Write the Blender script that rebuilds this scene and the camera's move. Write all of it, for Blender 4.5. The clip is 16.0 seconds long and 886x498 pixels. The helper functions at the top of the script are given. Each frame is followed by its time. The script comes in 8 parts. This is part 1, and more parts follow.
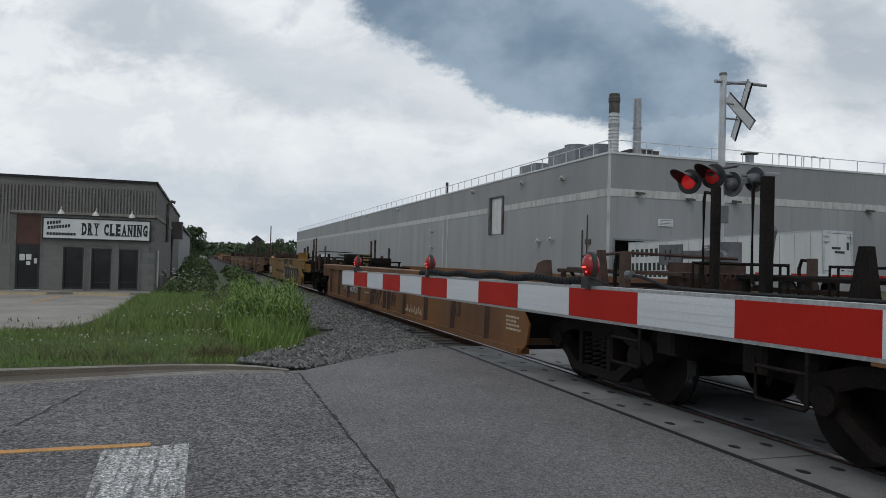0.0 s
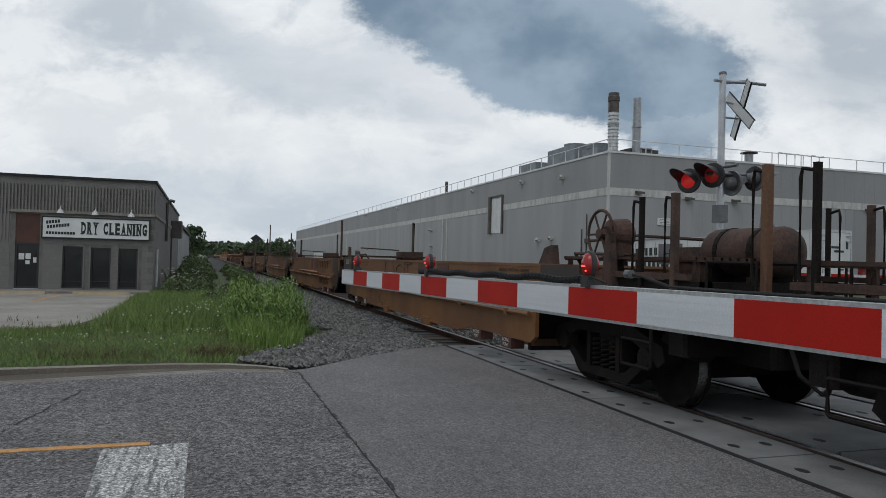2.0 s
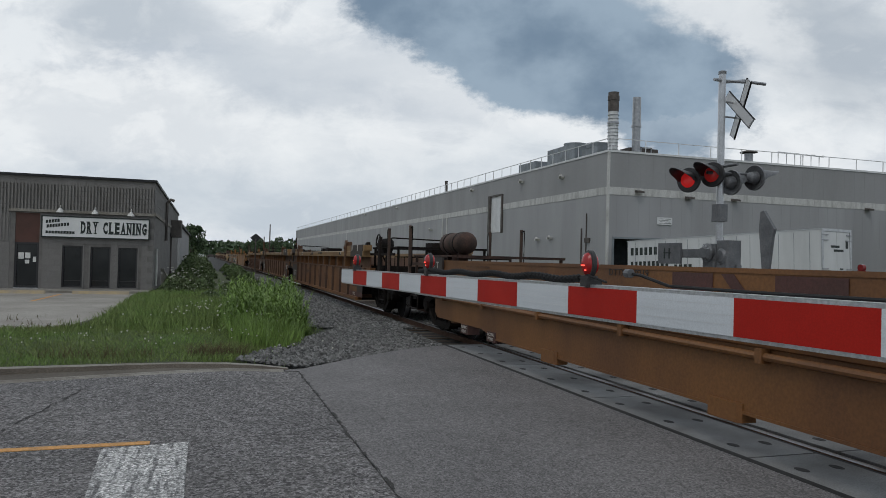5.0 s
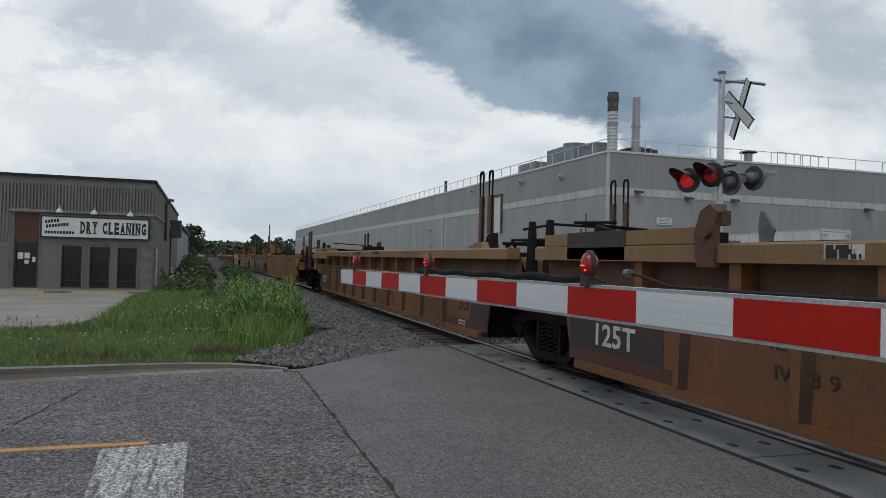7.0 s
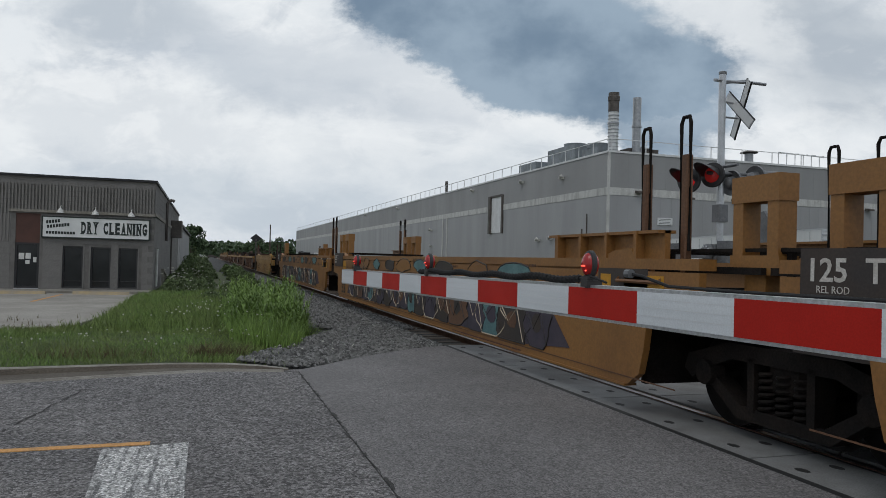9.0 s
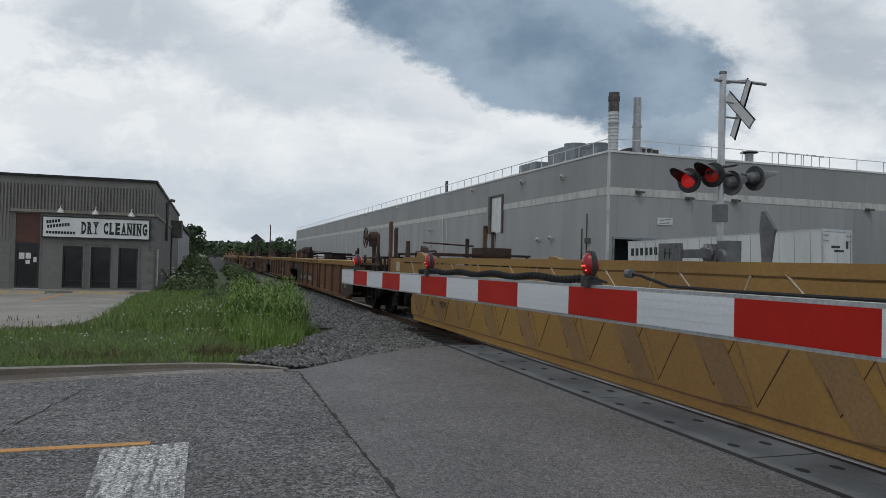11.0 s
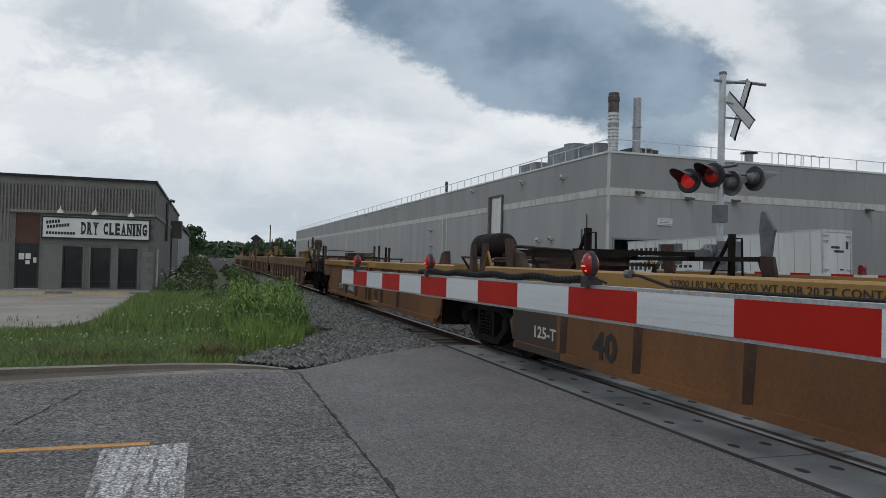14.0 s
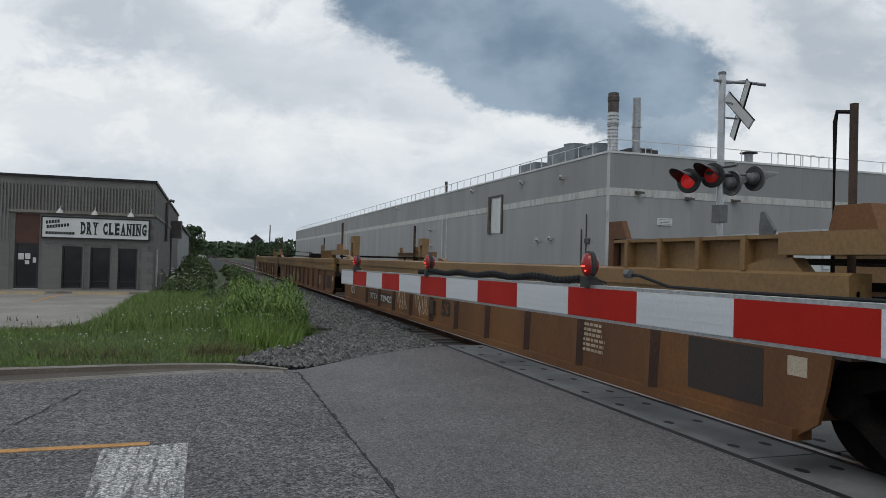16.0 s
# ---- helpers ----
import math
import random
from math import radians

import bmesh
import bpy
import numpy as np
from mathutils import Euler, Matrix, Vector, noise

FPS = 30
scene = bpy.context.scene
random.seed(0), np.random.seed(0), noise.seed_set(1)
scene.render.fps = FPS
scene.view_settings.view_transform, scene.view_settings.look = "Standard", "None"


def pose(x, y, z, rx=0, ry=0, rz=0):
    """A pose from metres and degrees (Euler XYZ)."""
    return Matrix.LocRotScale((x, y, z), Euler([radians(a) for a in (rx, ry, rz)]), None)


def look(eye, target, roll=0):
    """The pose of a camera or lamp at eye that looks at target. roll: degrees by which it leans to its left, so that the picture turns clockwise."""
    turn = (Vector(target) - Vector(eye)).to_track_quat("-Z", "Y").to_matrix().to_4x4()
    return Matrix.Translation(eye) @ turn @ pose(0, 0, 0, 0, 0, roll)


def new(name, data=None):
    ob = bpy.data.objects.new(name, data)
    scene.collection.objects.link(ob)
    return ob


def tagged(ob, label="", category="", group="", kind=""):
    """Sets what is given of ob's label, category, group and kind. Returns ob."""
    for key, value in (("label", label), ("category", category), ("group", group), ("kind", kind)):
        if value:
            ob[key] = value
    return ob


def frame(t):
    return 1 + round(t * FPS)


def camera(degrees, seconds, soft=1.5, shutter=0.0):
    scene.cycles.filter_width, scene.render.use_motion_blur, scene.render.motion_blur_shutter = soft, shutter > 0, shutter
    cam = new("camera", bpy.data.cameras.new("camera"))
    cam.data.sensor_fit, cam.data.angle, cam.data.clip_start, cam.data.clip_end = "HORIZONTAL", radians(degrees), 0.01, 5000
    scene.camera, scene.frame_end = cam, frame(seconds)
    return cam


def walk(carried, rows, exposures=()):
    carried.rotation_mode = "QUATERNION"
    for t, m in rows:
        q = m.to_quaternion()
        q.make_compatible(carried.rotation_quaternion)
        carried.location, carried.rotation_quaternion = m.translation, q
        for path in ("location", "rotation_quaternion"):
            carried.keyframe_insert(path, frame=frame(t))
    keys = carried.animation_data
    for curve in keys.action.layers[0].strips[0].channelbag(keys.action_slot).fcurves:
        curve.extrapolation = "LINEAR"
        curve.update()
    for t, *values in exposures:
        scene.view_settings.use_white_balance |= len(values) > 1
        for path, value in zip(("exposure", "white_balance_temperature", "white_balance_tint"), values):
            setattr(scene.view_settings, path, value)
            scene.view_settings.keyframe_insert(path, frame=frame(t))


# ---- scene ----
cam = camera(62.65, 16.0, 0.55, 0.0)


def aim(dx, dy):
    """The hand-held camera's pose with a small sway."""
    return pose(0, 0, 1.45, 90.94 + dy * 0.0445, 0, -18.037 + dx * 0.0445) @ pose(0, 0, 0, 0, 0, 1.51)


SWAY = [(0, 1, 1.5), (0.5, 0, 0), (1, 0, -1), (1.5, .7, 0), (2, 0, 0), (2.5, 0, -.3), (3, 1, -.3), (3.5, 0, -1), (4, 0, -1.3), (5.2, -.6, -1.2),
        (6.5, -1.2, -1), (7, -1.3, -1), (7.5, 0, -2.7), (8, -1.3, -1.5), (8.5, -1.2, -1), (9, 0, -.5), (10.2, .2, -.6), (11.5, .3, -.8), (12, 2.5, -.5),
        (12.5, 0, 0), (13, 0, -.7), (13.5, 0, -.5), (14, 0, 0), (14.5, 0, -1), (15, .5, .2), (15.5, .3, -1), (16, -.5, 0)]
walk(cam, [(t, aim(a, b)) for t, a, b in SWAY])

# ---------------- world and light ----------------
world = bpy.data.worlds.new("overcast_sky")
scene.world = world
world.use_nodes = True
wt = world.node_tree
wt.nodes.clear()
w_out = wt.nodes.new("ShaderNodeOutputWorld")
w_bg = wt.nodes.new("ShaderNodeBackground")
w_sky = wt.nodes.new("ShaderNodeTexSky")
w_sky.sky_type = "NISHITA"
w_sky.sun_disc = False
w_sky.sun_elevation, w_sky.sun_rotation = radians(55), radians(200)
w_sc = wt.nodes.new("ShaderNodeVectorMath")
w_sc.operation = "SCALE"
w_sc.inputs["Scale"].default_value = 0.08
w_mix = wt.nodes.new("ShaderNodeMix")
w_mix.data_type = "RGBA"
w_mix.inputs[0].default_value = 0.85
w_mix.inputs[7].default_value = (0.60, 0.655, 0.72, 1)
wt.links.new(w_sky.outputs[0], w_sc.inputs[0])
wt.links.new(w_sc.outputs[0], w_mix.inputs[6])
wt.links.new(w_mix.outputs[2], w_bg.inputs[0])
w_bg.inputs[1].default_value = 0.92
wt.links.new(w_bg.outputs[0], w_out.inputs[0])

sun_data = bpy.data.lights.new("sun", "SUN")
sun_data.energy, sun_data.angle, sun_data.color = 0.7, radians(30), (1.0, 0.96, 0.9)
sun = new("sun", sun_data)
sun.matrix_world = look((-31, -33, 70), (0, 0, 0))
scene.view_settings.exposure = 0.0


# ---------------- materials ----------------
def node(nt, kind, **values):
    n = nt.nodes.new(kind)
    for key, value in values.items():
        n.inputs[key].default_value = value
    return n


def mat(name, col, col2=None, rough=0.7, metal=0.0, scale=2.0, bump=0.15, bscale=60.0, stretch=(1, 1, 1), low=0.35, high=0.65, grain=0.15, spec=0.5,
        vary=0.0, islands=False, speck=None):
    """A surface of two tones mixed by large noise, with fine grain, relief and roughness."""
    m = bpy.data.materials.new(name)
    m.use_nodes = True
    nt = m.node_tree
    bs = nt.nodes["Principled BSDF"]
    bs.inputs["Metallic"].default_value = metal
    bs.inputs["Specular IOR Level"].default_value = spec
    tc = node(nt, "ShaderNodeTexCoord")
    mp = node(nt, "ShaderNodeMapping", Scale=stretch)
    nt.links.new(tc.outputs["Object"], mp.inputs[0])
    big = node(nt, "ShaderNodeTexNoise", Scale=scale, Detail=7.0, Roughness=0.62)
    fine = node(nt, "ShaderNodeTexNoise", Scale=bscale, Detail=4.0, Roughness=0.6)
    nt.links.new(mp.outputs[0], big.inputs["Vector"])
    nt.links.new(tc.outputs["Object"], fine.inputs["Vector"])
    ramp = node(nt, "ShaderNodeMapRange")
    ramp.inputs[1].default_value, ramp.inputs[2].default_value = low, high
    nt.links.new(big.outputs[0], ramp.inputs[0])
    mix = node(nt, "ShaderNodeMix")
    mix.data_type = "RGBA"
    c2 = col2 or tuple(c * 0.7 for c in col)
    mix.inputs[6].default_value, mix.inputs[7].default_value = (*col, 1), (*c2, 1)
    nt.links.new(ramp.outputs[0], mix.inputs[0])
    g = node(nt, "ShaderNodeMapRange")
    g.inputs[1].default_value, g.inputs[2].default_value = 0.36, 0.64
    g.inputs[3].default_value, g.inputs[4].default_value = 1 - grain, 1 + grain
    nt.links.new(fine.outputs[0], g.inputs[0])
    tone = g.outputs[0]
    if vary:
        r = node(nt, "ShaderNodeNewGeometry") if islands else node(nt, "ShaderNodeObjectInfo")
        rr = node(nt, "ShaderNodeMapRange")
        rr.inputs[3].default_value, rr.inputs[4].default_value = 1 - vary, 1 + vary
        nt.links.new(r.outputs["Random Per Island" if islands else "Random"], rr.inputs[0])
        mu = node(nt, "ShaderNodeMath")
        mu.operation = "MULTIPLY"
        nt.links.new(tone, mu.inputs[0])
        nt.links.new(rr.outputs[0], mu.inputs[1])
        tone = mu.outputs[0]
    for size, lo, hi in speck or ():
        vo = node(nt, "ShaderNodeTexVoronoi", Scale=size)
        nt.links.new(tc.outputs["Object"], vo.inputs["Vector"])
        bw = node(nt, "ShaderNodeRGBToBW")
        nt.links.new(vo.outputs["Color"], bw.inputs[0])
        sr = node(nt, "ShaderNodeMapRange")
        sr.inputs[1].default_value, sr.inputs[2].default_value = 0.2, 0.8
        sr.inputs[3].default_value, sr.inputs[4].default_value = lo, hi
        nt.links.new(bw.outputs[0], sr.inputs[0])
        mu = node(nt, "ShaderNodeMath")
        mu.operation = "MULTIPLY"
        nt.links.new(tone, mu.inputs[0])
        nt.links.new(sr.outputs[0], mu.inputs[1])
        tone = mu.outputs[0]
    sc = node(nt, "ShaderNodeVectorMath")
    sc.operation = "SCALE"
    nt.links.new(mix.outputs[2], sc.inputs[0])
    nt.links.new(tone, sc.inputs["Scale"])
    nt.links.new(sc.outputs[0], bs.inputs["Base Color"])
    rg = node(nt, "ShaderNodeMapRange")
    rg.inputs[3].default_value, rg.inputs[4].default_value = max(rough - 0.12, 0.05), min(rough + 0.12, 1.0)
    nt.links.new(big.outputs[0], rg.inputs[0])
    nt.links.new(rg.outputs[0], bs.inputs["Roughness"])
    if bump:
        b = node(nt, "ShaderNodeBump", Strength=bump, Distance=0.02)
        nt.links.new(fine.outputs[0], b.inputs["Height"])
        nt.links.new(b.outputs[0], bs.inputs["Normal"])
    return m


def glow(name, col, strength):
    m = bpy.data.materials.new(name)
    m.use_nodes = True
    bs = m.node_tree.nodes["Principled BSDF"]
    bs.inputs["Base Color"].default_value = (*col, 1)
    bs.inputs["Emission Color"].default_value = (*col, 1)
    bs.inputs["Emission Strength"].default_value = strength
    bs.inputs["Roughness"].default_value = 0.25
    return m


def glass(name, col, rough=0.06):
    m = bpy.data.materials.new(name)
    m.use_nodes = True
    bs = m.node_tree.nodes["Principled BSDF"]
    bs.inputs["Base Color"].default_value = (*col, 1)
    bs.inputs["Roughness"].default_value = rough
    bs.inputs["Transmission Weight"].default_value = 0.6
    return m


M_ASPHALT = mat("worn_asphalt", (0.168, 0.161, 0.159), (0.124, 0.12, 0.121), 0.85, scale=0.45, bscale=80, grain=0.3, bump=1.0, speck=((48, 0.4, 1.65), (95, 0.6, 1.4), (14, 0.86, 1.14), (2.2, 0.95, 1.06)))
M_APRON = mat("smooth_asphalt", (0.168, 0.162, 0.161), (0.136, 0.131, 0.131), 0.85, scale=0.8, bscale=120, grain=0.3, bump=0.6, speck=((80, 0.6, 1.4), (30, 0.88, 1.12)))
M_GUTTER = mat("gutter_concrete", (0.1, 0.085, 0.066), (0.065, 0.054, 0.042), 0.9, scale=1.2, bscale=60, grain=0.3)
M_KERB = mat("kerb_concrete", (0.27, 0.26, 0.23), (0.17, 0.155, 0.13), 0.9, scale=2.5, bscale=70, grain=0.25, bump=0.4)
M_TAR = mat("crack_tar", (0.03, 0.028, 0.026), None, 0.8, scale=8, bscale=80)
M_WHITEPAINT = mat("worn_white_road_paint", (0.46, 0.46, 0.45), (0.15, 0.15, 0.152), 0.8, scale=4.5, bscale=90, low=0.5, high=0.64, grain=0.45, stretch=(5.0, 0.3, 1), speck=((52, 0.4, 1.3), (90, 0.6, 1.3)))
M_YELLOWLINE = mat("yellow_road_paint", (0.52, 0.27, 0.085), (0.3, 0.18, 0.08), 0.8, scale=4, bscale=90, low=0.5, high=0.75, grain=0.25)
M_FADED = mat("faded_yellow_concrete", (0.4, 0.31, 0.17), (0.28, 0.25, 0.2), 0.85, scale=3, bscale=60)
M_GROUND = mat("dry_grass_ground", (0.05, 0.075, 0.02), (0.075, 0.07, 0.032), 0.95, scale=0.35, bscale=25, grain=0.4, bump=0.5)
M_LAWN = mat("lawn_soil", (0.035, 0.06, 0.014), (0.06, 0.065, 0.025), 0.95, scale=1.1, bscale=40, grain=0.4, bump=0.6)
M_PARK = mat("parking_concrete", (0.3, 0.285, 0.255), (0.21, 0.195, 0.17), 0.9, scale=0.7, bscale=50, grain=0.2)
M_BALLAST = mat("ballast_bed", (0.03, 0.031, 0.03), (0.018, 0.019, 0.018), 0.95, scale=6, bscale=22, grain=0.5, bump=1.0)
M_STONE = mat("ballast_stone", (0.165, 0.165, 0.16), (0.09, 0.09, 0.087), 0.85, scale=5, bscale=60, grain=0.25, vary=0.65, islands=True)
M_TIE = mat("weathered_tie", (0.1, 0.075, 0.055), (0.05, 0.038, 0.03), 0.9, scale=4, bscale=40, stretch=(0.3, 3, 3), vary=0.3)
M_RAIL = mat("rusty_rail", (0.11, 0.055, 0.032), (0.06, 0.03, 0.02), 0.75, metal=0.2, scale=6, bscale=50)
M_RAILTOP = mat("polished_rail_head", (0.42, 0.43, 0.45), (0.3, 0.3, 0.31), 0.32, metal=1.0, scale=3, bscale=20, stretch=(1, 0.05, 1))
M_PANEL = mat("crossing_panel_concrete", (0.22, 0.225, 0.225), (0.14, 0.14, 0.138), 0.85, scale=1.5, bscale=80, grain=0.2, vary=0.08)
M_RUBBER = mat("black_rubber", (0.012, 0.012, 0.0125), None, 0.8, scale=5, bscale=60)
M_LEAF = mat("weed_leaf", (0.185, 0.285, 0.06), (0.13, 0.21, 0.045), 0.6, scale=0.9, bscale=8, grain=0.2, vary=0.35, islands=True, bump=0)
M_GRASS = mat("grass_blade", (0.128, 0.212, 0.045), (0.145, 0.188, 0.052), 0.65, scale=0.7, bscale=6, grain=0.2, vary=0.4, islands=True, bump=0)
M_DRYWEED = mat("dry_weed", (0.14, 0.11, 0.055), (0.085, 0.07, 0.035), 0.9, scale=2, bscale=20, vary=0.3, islands=True, bump=0)
M_FLOWER = mat("white_clover", (0.62, 0.62, 0.55), None, 0.7, bump=0)
M_SCRUB = mat("scrub_leaf", (0.1, 0.15, 0.052), (0.085, 0.11, 0.048), 0.7, scale=0.8, bscale=8, vary=0.45, islands=True, bump=0)
M_TREELEAF = mat("tree_leaf", (0.055, 0.092, 0.035), (0.035, 0.062, 0.026), 0.7, scale=0.3, bscale=2, vary=0.4, islands=True, bump=0)
M_BARK = mat("bark", (0.09, 0.07, 0.055), None, 0.9, scale=4, bscale=30, bump=0.6)

M_BLOCK = mat("split_face_block", (0.182, 0.176, 0.168), (0.155, 0.15, 0.143), 0.9, scale=1.5, bscale=45, grain=0.2, bump=0.4, vary=0.045)
M_MORTAR = mat("mortar", (0.165, 0.159, 0.15), None, 0.95, scale=4, bscale=60)
M_CORR = mat("ribbed_concrete", (0.195, 0.188, 0.178), (0.155, 0.148, 0.138), 0.9, scale=1.2, bscale=40, stretch=(1, 1, 0.3))
M_PARAPET = mat("dark_parapet_metal", (0.03, 0.03, 0.032), None, 0.5, metal=0.5)
M_BROWNPANEL = mat("brown_red_panel", (0.085, 0.035, 0.025), (0.065, 0.03, 0.022), 0.7, scale=2)
M_SIGNWHITE = mat("sign_white", (0.72, 0.73, 0.72), (0.64, 0.65, 0.64), 0.5, scale=2, grain=0.03, bump=0)
M_INK = mat("sign_dark_green", (0.012, 0.022, 0.018), None, 0.5, bump=0, grain=0.02)
M_DARKFRAME = mat("dark_frame", (0.018, 0.018, 0.02), None, 0.45, bump=0.05)
M_WINDOW = mat("dark_window_glass", (0.012, 0.014, 0.016), (0.02, 0.022, 0.024), 0.06, scale=1.5, bump=0, grain=0.02)
M_PAPER = mat("paper_notice", (0.7, 0.7, 0.68), None, 0.8, bump=0)
M_LAMPWHITE = mat("lamp_white_enamel", (0.65, 0.65, 0.62), None, 0.35, bump=0)

M_FACT = mat("grey_metal_cladding", (0.328, 0.333, 0.338), (0.272, 0.275, 0.278), 0.55, scale=0.25, bscale=14, grain=0.06, bump=0.05, stretch=(1.5, 1.5, 0.12))
M_FACTTOP = mat("grey_upper_cladding", (0.29, 0.292, 0.293), (0.245, 0.246, 0.246), 0.6, scale=0.3, bscale=16, grain=0.08, bump=0.05, stretch=(1, 1, 0.15))
M_BAND = mat("pale_band", (0.52, 0.52, 0.5), (0.33, 0.325, 0.31), 0.6, scale=1.6, bscale=20, low=0.45, high=0.7, stretch=(1.5, 1.5, 0.3))
M_WHITEMETAL = mat("white_painted_metal", (0.68, 0.69, 0.69), (0.55, 0.56, 0.56), 0.5, scale=1.5, grain=0.05, bump=0.03)
M_GALV = mat("galvanised_steel", (0.4, 0.41, 0.42), (0.3, 0.31, 0.32), 0.42, metal=0.75, scale=4, bscale=30, grain=0.1)
M_HVAC = mat("hvac_grey", (0.25, 0.28, 0.3), (0.17, 0.19, 0.2), 0.55, metal=0.3, scale=1.5, bscale=20)
M_STACKDARK = mat("sooted_steel", (0.12, 0.105, 0.095), (0.065, 0.058, 0.052), 0.7, metal=0.2, scale=2, bscale=20)
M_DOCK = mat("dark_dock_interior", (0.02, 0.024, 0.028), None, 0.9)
M_TRAILER = mat("white_trailer_skin", (0.62, 0.63, 0.63), (0.52, 0.53, 0.53), 0.4, scale=0.8, grain=0.04, bump=0.02, stretch=(1, 1, 0.2))

M_RED = mat("red_reflective_sheet", (0.42, 0.014, 0.007), (0.35, 0.012, 0.006), 0.55, scale=3, bscale=220, grain=0.08, bump=0.05, spec=0.2)
M_WHITE = mat("white_reflective_sheet", (0.66, 0.69, 0.71), (0.56, 0.59, 0.61), 0.4, scale=3, bscale=220, grain=0.06, bump=0.05, stretch=(1, 0.2, 4))
M_ALU = mat("brushed_aluminium", (0.55, 0.56, 0.57), (0.42, 0.43, 0.44), 0.38, metal=0.8, scale=4, bscale=80, stretch=(1, 0.1, 1))
M_BLACK = mat("black_housing", (0.016, 0.016, 0.017), (0.03, 0.028, 0.027), 0.5, scale=5, bscale=60)
M_GREYBOX = mat("grey_casting", (0.17, 0.175, 0.18), (0.11, 0.115, 0.12), 0.5, metal=0.4, scale=4, bscale=40)
M_LENS = glow("lit_red_lens", (0.7, 0.025, 0.025), 0.25)
M_LENSHALF = glow("fading_red_lens", (0.42, 0.02, 0.018), 0.12)
M_ARMLENS = glow("red_arm_lens", (0.28, 0.012, 0.012), 0.06)
M_LENSHOT = glow("lamp_hot_spot", (1.0, 0.09, 0.06), 1.6)
M_LENSDIM = glow("dim_red_lens", (0.16, 0.012, 0.012), 0.05)

M_TTX = mat("weathered_orange_brown_paint", (0.182, 0.077, 0.021), (0.088, 0.036, 0.0155), 0.6, scale=0.9, bscale=35, grain=0.14, bump=0.08, stretch=(1, 0.8, 0.35), low=0.4, high=0.72)
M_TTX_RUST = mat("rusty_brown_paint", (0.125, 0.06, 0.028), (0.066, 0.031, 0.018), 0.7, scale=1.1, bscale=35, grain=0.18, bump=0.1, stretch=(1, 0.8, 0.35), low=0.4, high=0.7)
M_YEL = mat("yellow_freight_paint", (0.3, 0.168, 0.04), (0.2, 0.105, 0.03), 0.5, scale=0.8, bscale=35, grain=0.1, bump=0.06, stretch=(1, 0.6, 0.4), low=0.42, high=0.75)
M_TAN = mat("tan_yellow_paint", (0.24, 0.142, 0.055), (0.15, 0.083, 0.036), 0.55, scale=0.8, bscale=35, grain=0.12, bump=0.06, stretch=(1, 0.6, 0.4), low=0.42, high=0.75)
M_SAND = mat("orange_tan_freight_paint", (0.238, 0.11, 0.026), (0.15, 0.066, 0.02), 0.55, scale=0.8, bscale=35, grain=0.12, bump=0.06, stretch=(1, 0.6, 0.4), low=0.42, high=0.75)
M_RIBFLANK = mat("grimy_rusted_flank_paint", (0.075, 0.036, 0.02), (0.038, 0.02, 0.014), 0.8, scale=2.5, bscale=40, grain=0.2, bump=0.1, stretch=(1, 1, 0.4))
M_POST = mat("dull_brown_post_paint", (0.085, 0.05, 0.033), (0.04, 0.026, 0.02), 0.8, scale=3, bscale=45, grain=0.2, bump=0.15)
M_DARKPAINT = mat("dark_brown_panel_paint", (0.027, 0.022, 0.021), (0.044, 0.03, 0.022), 0.6, scale=1.5, bscale=40, bump=0.06)
M_MAROON = mat("maroon_panel_paint", (0.085, 0.03, 0.024), (0.06, 0.026, 0.02), 0.6, scale=1.5, bscale=40)
M_IRON = mat("grimy_black_iron", (0.0105, 0.0095, 0.009), (0.02, 0.0155, 0.013), 0.8, metal=0.0, spec=0.12, scale=4, bscale=50, grain=0.25, bump=0.2)
M_RUSTIRON = mat("rusty_iron", (0.075, 0.038, 0.026), (0.03, 0.02, 0.016), 0.85, metal=0.0, scale=4, bscale=45, grain=0.25, bump=0.2)
M_WHEEL = mat("wheel_steel", (0.014, 0.012, 0.011), (0.009, 0.008, 0.0075), 0.85, metal=0.0, spec=0.15, scale=5, bscale=40)
M_TREAD = mat("worn_wheel_tread", (0.5, 0.49, 0.48), (0.3, 0.29, 0.28), 0.3, metal=1.0, scale=5)
M_LETTER = mat("white_stencil_paint", (0.6, 0.58, 0.54), (0.4, 0.37, 0.33), 0.6, scale=6, bump=0)
M_LETTERDARK = mat("black_stencil_paint", (0.025, 0.02, 0.018), None, 0.6, bump=0)
M_CREAM = mat("cream_spray_paint", (0.5, 0.43, 0.33), (0.38, 0.31, 0.22), 0.6, scale=5, bump=0)
M_TEAL = mat("teal_spray_paint", (0.1, 0.2, 0.2), (0.06, 0.13, 0.14), 0.6, scale=3, bump=0)
M_PURPLE = mat("dark_violet_spray_paint", (0.05, 0.038, 0.055), (0.035, 0.03, 0.045), 0.6, scale=3, bump=0)
M_AMBER = mat("amber_panel", (0.52, 0.25, 0.01), None, 0.5, bump=0)


